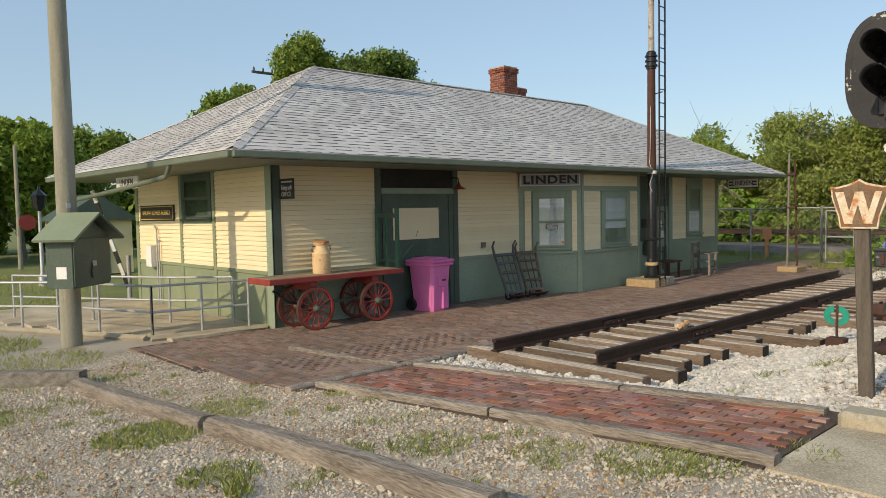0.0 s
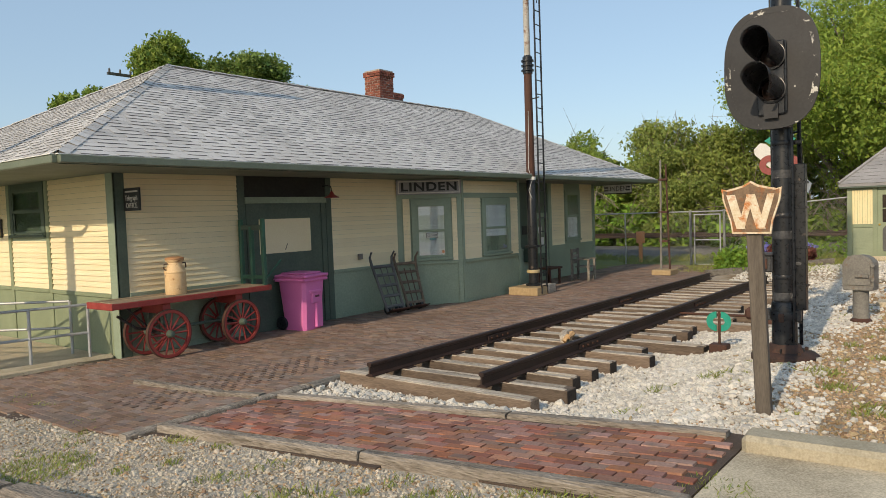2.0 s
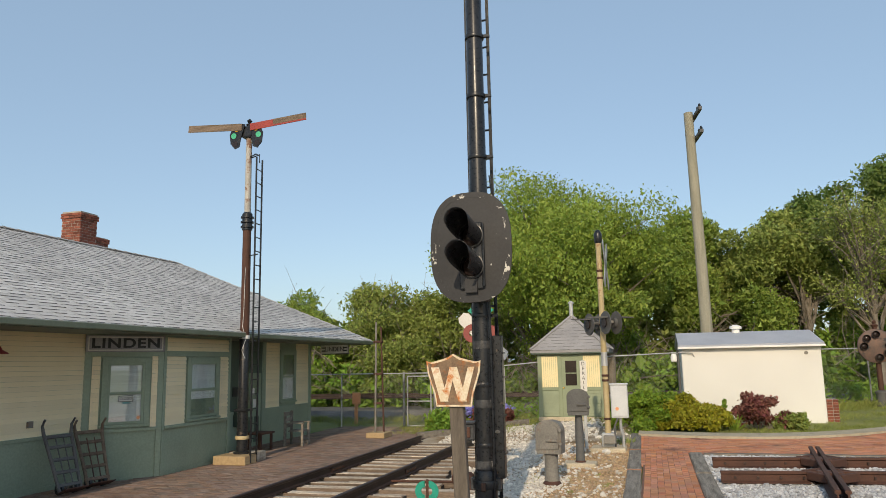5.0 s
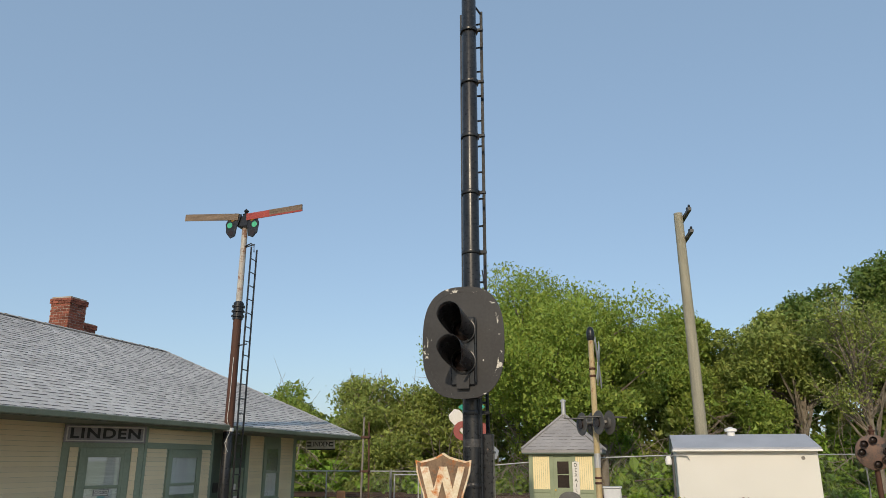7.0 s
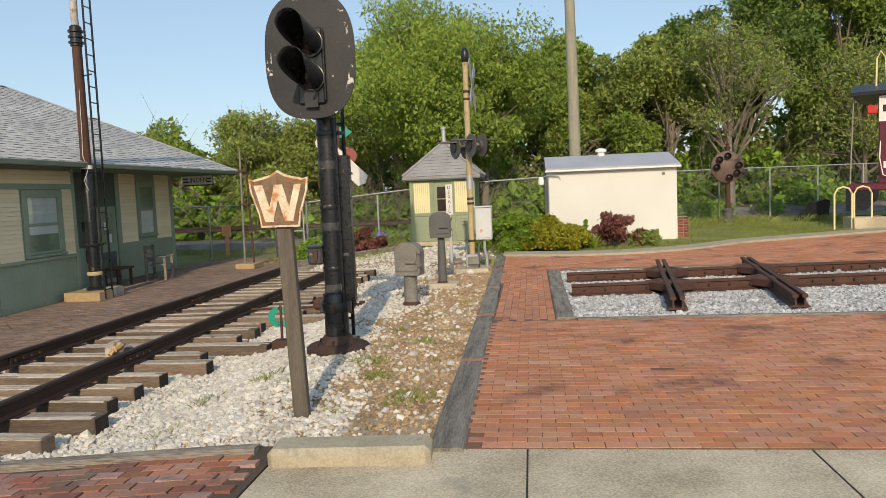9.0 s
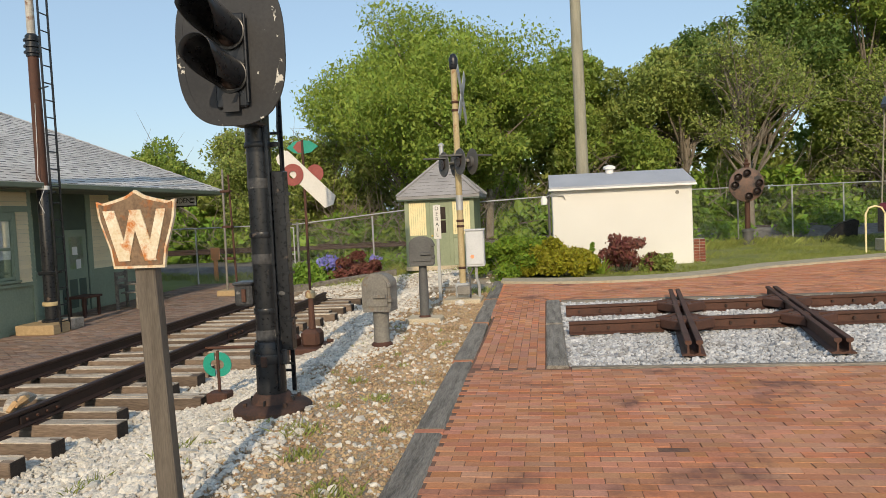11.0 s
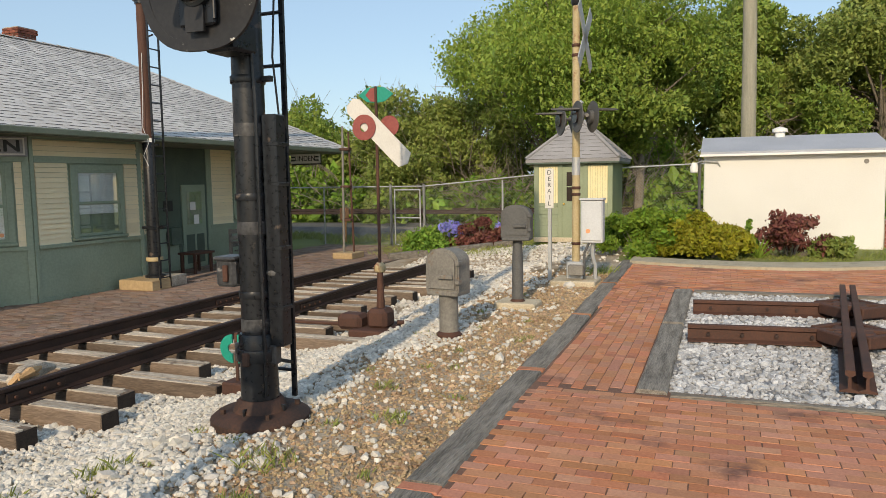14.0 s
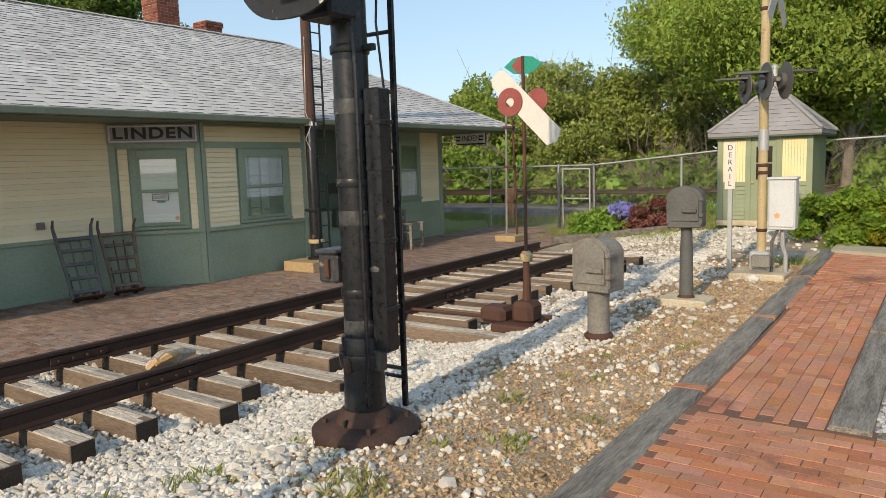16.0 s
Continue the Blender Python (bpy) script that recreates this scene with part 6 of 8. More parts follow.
for k in range(4):
    v = ev[k]
    part("hip_cap", G().tube([v + Vector((0, 0, 0.03)), ap + Vector((0, 0, 0.03))], 0.05, 6), M_slate, hr)
part("flue", G().cyl((1.03, 0, 3.15), (1.03, 0, 3.72), 0.07, n=14), M_alu, hut, "galvanised flue pipe")
part("flue_cap", G().lathe([(0.1, 3.7), (0.1, 3.74), (0.02, 3.8)], 14, pose(1.03, 0, 0)), M_alu, hut)
part("eave_board", G().box(-0.17, 2.23, -HW - 0.19, HW + 0.19, 2.04, 2.09), M_dgreen, hut)

# ---- stucco shed ----
sz = gz(23, -2) - 0.03
shed = thing("stucco_shed", "cream stucco shed with a grey low roof", "shed", (22.7, -2.11, sz - 0.11))
part("wall", G().box(0, 3.2, -1.79, 1.79, 0, 2.2, 0.02), M_stucco, shed, "cream stuccoed walls")
part("gable_fill", G().prism([(0.02, 2.2), (3.18, 2.2), (1.6, 2.62)], -1.8, 1.8, Matrix(((1, 0, 0, 0), (0, 0, 1, 0), (0, 1, 0, 0), (0, 0, 0, 1)))), M_stucco, shed)
for s in (0, 1):
    pr = [(-0.16, 2.19), (1.6, 2.6), (1.6, 2.67), (-0.16, 2.27)] if s == 0 else [(1.6, 2.6), (3.36, 2.19), (3.36, 2.27), (1.6, 2.67)]
    part("roof", G().prism(pr, -1.86, 1.86, Matrix(((1, 0, 0, 0), (0, 0, 1, 0), (0, 1, 0, 0), (0, 0, 0, 1)))), M_shedroof, shed, "grey roof slope")
part("fascia", G().box(-0.19, -0.16, -1.88, 1.88, 2.17, 2.22, 0.004), M_white, shed, "white fascia board")
part("vent", G().lathe([(0.11, 2.6), (0.11, 2.74), (0.17, 2.75), (0.17, 2.82), (0.04, 2.87)], 16, pose(1.5, 0.15, 0)), M_white, shed, "white round roof vent", True)
part("lamp_arm", G().tube([(-0.02, 1.45, 1.95), (-0.06, 1.5, 2.05), (-0.06, 1.85, 2.08), (0.0, 2.0, 2.0)], 0.015), M_alu, shed)
part("lamp", G().lathe([(0.05, 0.1), (0.09, 0.0), (0.08, -0.12), (0.02, -0.14)], 12, pose(-0.04, 2.0, 1.95)), M_white, shed, smooth=True)
part("wall_plate", G().cyl((-0.01, -1.42, 2.0), (0.01, -1.42, 2.0), 0.05, n=12), M_grey, shed)
part("corner_pipe", G().cyl((0.06, 1.88, 0), (0.06, 1.88, 2.15), 0.035, n=8), M_dgrey, shed)
pier = part("brick_pier", G().box(0.3, 0.7, -2.15, -1.84, 0, 0.75, 0.01), M_mortar, shed, "small red brick pier")
for r in range(10):
    for y in (-2.15, -2.0):
        part("brick", G().box(0.285, 0.34, y + 0.005, y + 0.14, r * 0.075 + 0.005, r * 0.075 + 0.068, 0.004), M_chim, pier)

# ---- far signal disc, scoop and caboose ----
s2 = thing("target_signal", "black round colour-light signal on a rusty post", "railroad signal", (28.4, -6.75, gz(28.4, -6.7) - 0.36))
part("base", G().lathe([(0.26, 0.25), (0.26, 0.42), (0.17, 0.48), (0.17, 0.78), (0.2, 0.8), (0.2, 0.86), (0.11, 0.9)], 18), M_dgrey, s2, smooth=True)
part("post", G().cyl((0, 0, 0.8), (0, 0, 3.02), 0.085, 0.08, 14), M_rust, s2)
part("finial", G().lathe([(0.1, 3.0), (0.12, 3.04), (0.05, 3.1), (0.07, 3.16), (0.01, 3.22)], 12), M_rust, s2, smooth=True)
part("disc", G().lathe([(0.56, -0.03), (0.56, 0.03), (0.53, 0.05), (0.005, 0.06)], 36, pose(-0.13, 0.05, 2.35, 0, -90, 0)), M_discface, s2, "round rust-brown and black background", True)
for a in (90, 137, 180, 277, 324, 6):
    y_, z_ = 0.05 + 0.38 * -math.cos(radians(a)), 2.35 + 0.38 * math.sin(radians(a))
    hh = part("hood", G().lathe([(0.115, 0.0), (0.12, 0.1), (0.113, 0.1), (0.105, 0.0)], 18, pose(-0.19, y_, z_, 0, -90, 0), False), M_black, s2)
    part("lens", G().lathe([(0.105, 0), (0.08, 0.03), (0.01, 0.045)], 16, pose(-0.19, y_, z_, 0, -90, 0)), M_lens_dark, hh, "dark glass lens", True)
sc = thing("iron_scoop", "black iron plough blade lying on the lawn", "scrap iron", (28.3, -9.5, gz(28.3, -9.5) - 0.22), 10)
part("blade", G().prism([(-0.75, -0.05), (0.55, -0.05), (0.8, 0.75), (0.65, 0.85), (0.2, 0.8), (-0.4, 0.45), (-0.7, 0.2)], -0.1, 0.1, pose(0, 0, 0, -10, 0, 0) @ TO_W), M_black, sc)
part("strut", G().box(0.05, 0.6, -0.1, 0.1, -0.05, 0.4, 0.05), M_black, sc)

cbz = gz(25, -11)
cb = thing("caboose", "maroon wooden caboose with a white band and end platform", "caboose", (24.6, -10.07, cbz + 0.24), -28)
part("body", G().box(0, 2.9, -8.5, 0, 1.05, 3.7, 0.02), M_maroon, cb, "maroon car body")
part("white_band", G().box(-0.008, 0.0, -8.5, -0.005, 2.87, 3.62), M_white, cb)
part("roof", G().prism([(-0.2, 3.66), (-0.2, 3.76), (0.6, 4.05), (1.45, 4.13), (2.3, 4.05), (3.1, 3.76), (3.1, 3.66)], -8.6, 0.72, Matrix(((1, 0, 0, 0), (0, 0, 1, 0), (0, 1, 0, 0), (0, 0, 0, 1)))), M_black, cb, "black curved roof")
for y in (-1.2, -3.6):
    w = part("window", G().box(-0.02, 0.0, y - 0.45, y + 0.05, 2.05, 2.6, 0.004), M_dark, cb)
    part("frame", G().box(-0.03, -0.02, y - 0.5, y + 0.1, 2.0, 2.06, 0.003), M_maroon, w)
part("clerestory_window", G().box(-0.02, 0.0, -1.9, -1.15, 3.05, 3.45, 0.004), M_dark, cb)
for (y, z, w, h, mt) in ((-0.5, 3.25, 0.8, 0.2, M_signblack), (-0.55, 1.6, 0.85, 0.2, M_white), (-1.6, 1.6, 0.9, 0.2, M_white)):
    part("lettering_bar", G().box(-0.013, -0.008, y - w / 2, y + w / 2, z - h / 2, z + h / 2), mt, cb)
part("frame_sill", G().box(0, 2.9, -8.5, 0.8, 0.85, 1.05, 0.02), M_maroon, cb)
solo("caboose_bed", G().box(-0.3, 3.6, -9.5, 0.9, -0.1, 0.08, 0.03), M_bedblue, "grey ballast under the caboose", "ballast", (24.6, -10.07, cbz), -28, kind="structure")
for xx in (0.6, 2.05):
    solo("caboose_rail", rail_bar(xx, -9.3, xx, 0.8, 0.08), M_rail, "rusty rail under the caboose", "rail", (24.6, -10.07, cbz), -28, group="caboose rails")
part("steps", G().prism([(0.0, 1.0), (0.85, 1.0), (0.85, 0.25), (0.35, 0.25), (0.0, 0.6)], 0.02, 0.35, Matrix(((0, 0, 1, 0), (1, 0, 0, 0), (0, 1, 0, 0), (0, 0, 0, 1)))), M_black, cb, "black end steps")
part("end_post", G().cyl((0.1, 0.75, 1.05), (0.1, 0.66, 3.68), 0.02, n=8), M_pole, cb)
part("grab_iron", G().tube([(-0.05, -0.05, 2.3), (-0.1, -0.03, 1.8), (-0.1, -0.12, 1.3), (-0.05, -0.45, 1.15)], 0.018), M_white, cb)
part("marker_lamp", G().box(-0.12, 0.02, 0.05, 0.3, 3.1, 3.36, 0.03), M_lampred, cb, "red marker lamp")
for y in (0.1, -0.4):
    part("roof_rail", G().tube([(0.35, y, 3.8), (0.35, y - 0.02, 4.75), (0.35, y - 0.12, 4.97), (0.35, y - 0.24, 4.75), (0.35, y - 0.28, 3.8)], 0.025), M_yellow, cb, "yellow roof ladder rail", True)
for y in (-1.2, -2.9, -6.5):
    wh = part("wheel", G().lathe([(0.42, -0.06), (0.42, 0.0), (0.4, 0.06), (0.1, 0.05), (0.1, -0.06)], 24, pose(0.6, y, 0.425, 0, 90, 0)), M_black, cb, smooth=True)
part("truck_frame", G().box(0.45, 0.6, -3.2, -0.9, 0.35, 0.7, 0.05), M_black, cb)
for y in (-8.8, -9.34):
    hp = thing("hoop_rail", "pale yellow bent pipe handrail by the caboose steps", "handrail", (23.9, y, gz(23.9, y)), 0, "hoop rails")
    part("hoop", G().tube([(0, 0.24, 0), (0, 0.24, 1.04), (0, 0.16, 1.2), (0, 0, 1.25), (0, -0.16, 1.2), (0, -0.24, 1.04), (0, -0.24, 0)], 0.026), M_yellow, hp, smooth=True)
solo("boarding_step", G().box(-0.4, 0.4, -0.5, 0.5, -0.05, 0.35, 0.02), M_concrete, "grey concrete boarding step", "step", (24.15, -9.55, gz(24.15, -9.55)))

# ---- things on the platform ----
PZ = gz(8, 10) + 0.03


def spoked_wheel(parent, c, r, axis_y=True, n=12, mat=None):
    """A wooden wheel in the x-z plane with felloe, tyre, hub and spokes."""
    m = pose(*c, 90, 0, 0)
    w = part("wheel", G().lathe([(r * 0.86, -0.03), (r * 0.97, -0.03), (r * 0.97, 0.03), (r * 0.86, 0.03), (r * 0.86, -0.03)], 32, m, False), mat or M_redpaint, parent, "faded red spoked wheel", True)
    part("tyre", G().lathe([(r * 0.97, -0.032), (r, -0.03), (r, 0.03), (r * 0.97, 0.032)], 32, m, False), M_rust, w, smooth=True)
    part("hub", G().lathe([(0.03, -0.11), (0.045, -0.1), (0.065, -0.03), (0.065, 0.03), (0.045, 0.1), (0.03, 0.11)], 14, m), M_dgreen, w, "dark green hub", True)
    for i in range(n):
        a = 2 * math.pi * i / n
        d = Vector((math.cos(a), 0, math.sin(a)))
        part("spoke", G().cyl(Vector(c) + d * 0.05, Vector(c) + d * r * 0.9, 0.018, 0.013, 6), mat or M_redpaint, w)
    return w


cart = thing("baggage_wagon", "old red four-wheeled baggage wagon with plank deck", "baggage wagon", (7.61, 11.13, PZ), 1)
for y in np.linspace(-0.33, 0.2, 5):
    part("deck_board", G().box(-1.53, 1.33, y, y + 0.125, 0.92, 0.965, 0.005), M_deck, cart)
for y0, y1 in ((-0.37, -0.335), (0.33, 0.365)):
    part("side_rail", G().box(-1.55, 1.36, y0, y1, 0.865, 0.955, 0.008), M_redpaint, cart, "red side rail")
for x0 in (-1.58, 1.345):
    part("end_rail", G().box(x0, x0 + 0.045, -0.37, 0.365, 0.86, 0.96, 0.008), M_redpaint, cart)
for x in (-0.66, 0.72):
    part("bolster", G().box(x - 0.07, x + 0.07, -0.31, 0.31, 0.7, 0.86, 0.01), M_redpaint, cart)
    part("axle", G().cyl((x, -0.38, 0.385), (x, 0.38, 0.385), 0.03, n=10), M_black, cart)
    for y in (-0.2, 0.2):
        part("stanchion", G().box(x - 0.04, x + 0.04, y - 0.04, y + 0.04, 0.37, 0.74, 0.006), M_dgreen, cart)
    for y in (-0.34, 0.3):
        spoked_wheel(cart, (x, y, 0.385), 0.385, n=14)
part("reach_pole", G().tube([(-0.66, 0, 0.42), (0.72, 0, 0.42)], 0.028), M_dgreen, cart)
part("tongue", G().tube([(-0.66, 0, 0.42), (-1.0, 0.02, 0.5), (-1.28, 0.05, 0.72)], 0.022), M_black, cart)
part("strut", G().tube([(-1.3, -0.3, 0.85), (-0.9, -0.2, 0.5), (-0.66, -0.1, 0.42)], 0.012), M_black, cart)
rk = part("rack", G().box(1.27, 1.32, -0.28, 0.3, 1.94, 2.03, 0.01), M_dgreen, cart, "dark green end rack")
for y in (-0.3, 0.02, 0.31):
    part("rack_post", G().box(1.26, 1.33, y - 0.035, y + 0.035, 0.96, 2.14 if abs(y) > 0.1 else 2.0, 0.008), M_rackgreen, rk)
part("rack_rail", G().box(1.27, 1.32, -0.28, 0.3, 1.06, 1.13, 0.008), M_rackgreen, rk)
part("rack_stay", G().tube([(1.3, -0.3, 1.05), (1.5, -0.3, 1.22), (1.68, -0.3, 1.38)], 0.02), M_rackgreen, rk)
can = thing("milk_can", "rusty cream-coloured milk can standing on the wagon", "milk can", (7.3, 11.08, PZ + 0.96))
part("body", G().lathe([(0.15, 0), (0.165, 0.02), (0.165, 0.37), (0.16, 0.4), (0.115, 0.47), (0.115, 0.52), (0.14, 0.54), (0.145, 0.56)], 28), M_can, can, smooth=True)
part("lid", G().lathe([(0.145, 0.56), (0.15, 0.575), (0.15, 0.595), (0.09, 0.61), (0.005, 0.612)], 28), M_canrust, can, "rusty lid", True)
for s in (-1, 1):
    part("handle", G().tube([(s * 0.12, 0, 0.5), (s * 0.19, 0, 0.5), (s * 0.2, 0, 0.43), (s * 0.16, 0, 0.4)], 0.01), M_rust, can)
part("hoop", G().lathe([(0.167, 0.35), (0.17, 0.355), (0.17, 0.375), (0.167, 0.38)], 28), M_can, can, smooth=True)

bin_ = thing("wheeled_bin", "bright pink plastic wheeled bin with lid", "waste bin", (9.98, 11.12, PZ), 8)
body = G()
lv = [(0.0, 0.24, 0.26), (0.12, 0.25, 0.27), (0.95, 0.31, 0.34), (1.0, 0.33, 0.36)]
for z, hx, hy in lv:
    for (sx, sy) in ((-1, -0.8), (-0.8, -1), (0.8, -1), (1, -0.8), (1, 0.8), (0.8, 1), (-0.8, 1), (-1, 0.8)):
        body.v.append((sx * hx, sy * hy, z))
for k in range(3):
    body.f += [(k * 8 + i, k * 8 + (i + 1) % 8, k * 8 + 8 + (i + 1) % 8, k * 8 + 8 + i) for i in range(8)]
body.f += [tuple(range(7, -1, -1)), tuple(range(24, 32))]
part("tub", body, M_pink, bin_, "pink tapered tub")
part("lid", G().box(-0.35, 0.35, -0.4, 0.38, 1.0, 1.06, 0.02).box(-0.27, 0.27, -0.3, 0.3, 1.05, 1.1, 0.03), M_pink, bin_)
part("rim", G().box(-0.345, 0.345, -0.375, 0.37, 0.93, 0.985, 0.015), M_pink, bin_)
part("grip_recess", G().box(-0.16, 0.16, -0.36, -0.3, 0.7, 0.76, 0.015), M_pink, bin_)
part("lift_bar", G().box(-0.1, 0.12, -0.345, -0.29, 0.5, 0.72, 0.02), M_pink, bin_)
part("front_rib", G().box(0.02, 0.22, -0.33, -0.26, 0.03, 0.55, 0.02), M_pink, bin_)
part("logo", G().box(-0.02, 0.1, -0.351, -0.345, 0.62, 0.66), M_maroon, bin_)
part("handle_bar", G().tube([(-0.28, 0.36, 0.98), (-0.28, 0.44, 0.97), (0.28, 0.44, 0.97), (0.28, 0.36, 0.98)], 0.018), M_pink, bin_)
for s in (-1, 1):
    part("wheel", G().lathe([(0.12, -0.03), (0.13, -0.02), (0.13, 0.02), (0.12, 0.03)], 18, pose(s * 0.27, 0.28, 0.13, 0, 90, 0)), M_black, bin_)


def hand_truck(at, rz, lean, mat, mat2, label, h=1.3):
    t = thing("hand_truck", label, "hand truck", at, rz, "old hand trucks")
    m = pose(0, 0, 0.06, -lean, 0, 0)

    def P_(x, y, z):
        return m @ Vector((x, y, z))
    for s in (-1, 1):
        part("side_rail", G().tube([P_(s * 0.22, 0, 0.0), P_(s * 0.24, 0, 0.5), P_(s * 0.28, 0.0, h - 0.2), P_(s * 0.3, -0.04, h - 0.05), P_(s * 0.31, -0.16, h + 0.02)], [0.03, 0.032, 0.032, 0.026, 0.022], 8), mat, t, "worn wooden side rail with a curved grip")
        wh = part("wheel", G().lathe([(0.04, -0.03), (0.1, -0.025), (0.1, 0.025), (0.04, 0.03)], 18, pose(s * 0.15, 0.1, 0.1, 0, 90, 0)), M_black, t, smooth=True)
        part("rib", G().tube([P_(s * 0.07, -0.01, 0.05), P_(s * 0.08, -0.02, h - 0.3)], 0.012, 6), mat2, t)
    for z in (0.12, 0.36, 0.6, 0.84, 1.04):
        part("cross_bar", G().box(-0.26, 0.26, -0.022, 0.022, z - 0.03, z + 0.03, 0.006, m), mat, t)
    part("toe_plate", G().box(-0.24, 0.24, -0.2, 0.02, -0.02, 0.0, 0.004, m), M_rust, t)
    part("brace", G().tube([P_(-0.2, 0.0, 0.45), P_(-0.16, 0.12, 0.25), (-0.16, 0.12, 0.1)], 0.012, 6), M_black, t)
    return t


hand_truck((12.3, 10.78, PZ), -10, 24, M_dgrey, M_dgrey, "grey-green iron and wood hand truck leaning back")
hand_truck((13.02, 10.8, PZ), -14, 22, M_tieside, M_rust, "brown wooden hand truck leaning beside the bay", 1.22)

bench = thing("slat_chair", "weathered grey slatted wooden garden chair on the platform", "chair", (20.25, 10.35, PZ), 10)
for x in (-0.3, 0.3):
    for y in (-0.25, 0.25):
        part("leg", G().box(x - 0.035, x + 0.035, y - 0.035, y + 0.035, 0, 0.62 if y < 0 else 0.95, 0.006), M_timber, bench)
    part("arm", G().box(x - 0.06, x + 0.06, -0.32, 0.28, 0.62, 0.65, 0.006), M_timber, bench)
for y in (-0.2, -0.05, 0.1):
    part("seat_slat", G().box(-0.3, 0.3, y - 0.06, y + 0.06, 0.4, 0.43, 0.004), M_timber, bench)
for z in (0.55, 0.72, 0.88):
    part("back_slat", G().box(-0.3, 0.3, 0.24, 0.27, z - 0.05, z + 0.05, 0.004), M_timber, bench)
part("stretcher", G().box(-0.3, 0.3, -0.26, -0.22, 0.15, 0.21, 0.004), M_timber, bench)
tb = thing("side_table", "low brown wooden table by the depot door", "table", (18.9, 10.75, PZ))
part("top", G().box(-0.35, 0.35, -0.25, 0.25, 0.44, 0.49, 0.008), M_rust, tb)
for x in (-0.28, 0.28):
    for y in (-0.18, 0.18):
        part("leg", G().box(x - 0.03, x + 0.03, y - 0.03, y + 0.03, 0, 0.44, 0.004), M_rust, tb)

# ---- west side ----
WZ = -0.36
pole = thing("utility_pole", "grey weathered utility pole on the gravel", "utility pole", (3.5, 12.75, WZ - 0.02))
part("shaft", G().tube([(0.0, 0, -0.3), (0.02, 0.0, 1.5), (0.03, 0.02, 4.0), (0.02, 0.05, 9.5)], [0.165, 0.158, 0.145, 0.12], 16), M_pole, pole, smooth=True)
part("tag", G().box(-0.03, 0.03, -0.205, -0.19, 2.28, 2.36, 0.003), M_alu, pole)
bxt = thing("notice_cabinet", "dark green gabled wooden cabinet fixed to the pole", "cabinet", (3.46, 12.38, WZ), 40)
part("body", G().box(-0.6, 0.55, -0.42, 0.1, 1.02, 1.95, 0.008), M_dgreen, bxt)
for s in (-1, 1):
    part("door", G().box(min(0, s * 0.56) - 0.02, max(0, s * 0.56) - 0.02, -0.445, -0.42, 1.06, 1.92, 0.005), M_dgreen, bxt)
RXZ = Matrix(((1, 0, 0, 0), (0, 0, 1, 0), (0, 1, 0, 0), (0, 0, 0, 1)))
part("gable", G().prism([(-0.6, 1.95), (0.55, 1.95), (-0.02, 2.3)], -0.42, 0.1, RXZ), M_dgreen, bxt)
for pr in ([(-0.8, 1.88), (-0.02, 2.36), (-0.02, 2.41), (-0.83, 1.92)], [(-0.02, 2.36), (0.75, 1.88), (0.78, 1.92), (-0.02, 2.41)]):
    # Left slope in lighter green: the sunlight on it is put into the paint.
    part("roof", G().prism(pr, -0.62, 0.2, RXZ), M_lgreen if pr[0][0] < -0.5 else M_dgreen, bxt, "sloping cabinet roof board")
part("hasp", G().box(-0.06, 0.06, -0.47, -0.445, 1.4, 1.5, 0.006), M_alu, bxt)
part("chain", G().tube([(-0.06, -0.46, 1.45), (-0.1, -0.46, 1.3), (-0.08, -0.46, 1.18)], 0.012), M_rust, bxt)
part("paper_label", G().box(-0.607, -0.6, -0.3, -0.1, 1.2, 1.42), M_white, bxt)
bxt.scale = (0.84, 0.84, 0.84)
bxt.location.z += 0.16


def railing(pts, label, h=0.92):
    t = thing("pipe_railing", label, "railing", (0, 0, 0), 0, "ramp railings")
    for x, y in pts:
        part("post", G().cyl((x, y, gz(x, y)), (x, y, gz(x, y) + h), 0.024, n=10), M_alu, t)
    for k in (h, h * 0.52):
        for (x0, y0), (x1, y1) in zip(pts, pts[1:]):
            part("rail", G().cyl((x0, y0, gz(x0, y0) + k), (x1, y1, gz(x1, y1) + k), 0.022, n=10), M_alu, t)
    return t


railing([(2.3, 16.2), (3.3, 15.0), (3.75, 14.4), (4.15, 13.4), (4.6, 12.15)], "galvanised pipe railing of the ramp")
railing([(4.6, 12.15), (5.4, 11.98), (6.2, 11.8)], "galvanised pipe railing of the ramp")
railing([(3.6, 17.0), (4.6, 15.2), (5.5, 13.6), (6.3, 12.6)], "galvanised pipe railing of the ramp")
sheet("ramp", M_concrete, 3.0, 6.55, 11.75, 18.5, 0.05, "concrete ramp beside the depot", "ramp", 0.25, inside=lambda x, y: x > 4.7 - 0.34 * (y - 12) and x < 6.55)
for (x0, y0, x1, y1) in ((4.55, 12.1, 6.5, 11.72), (3.0, 15.4, 4.5, 12.2)):
    g = G().tube([(x0, y0, WZ + 0.03), (x1, y1, WZ + 0.03)], 0.07, 4)
    solo("ramp_curb", g, M_curb, "pale concrete ramp kerb", "kerb", group="ramp kerbs")
lp = thing("lamp_post", "grey post with a black lantern", "street lamp", (6.0, 24.5, WZ))
part("post", G().lathe([(0.12, 0), (0.12, 0.3), (0.06, 0.4), (0.05, 2.3)], 14), M_alu, lp, smooth=True)
part("lantern", G().lathe([(0.08, 2.3), (0.16, 2.4), (0.22, 2.75), (0.24, 2.77), (0.05, 2.95), (0.02, 3.05)], 6), M_black, lp, "black lantern head")
rsn = thing("round_sign_post", "red round sign on a tall dark pole", "sign", (7.3, 33.0, WZ))
part("pole", G().cyl((0, 0, 0), (0, 0, 5.0), 0.09, 0.07), M_pole, rsn)
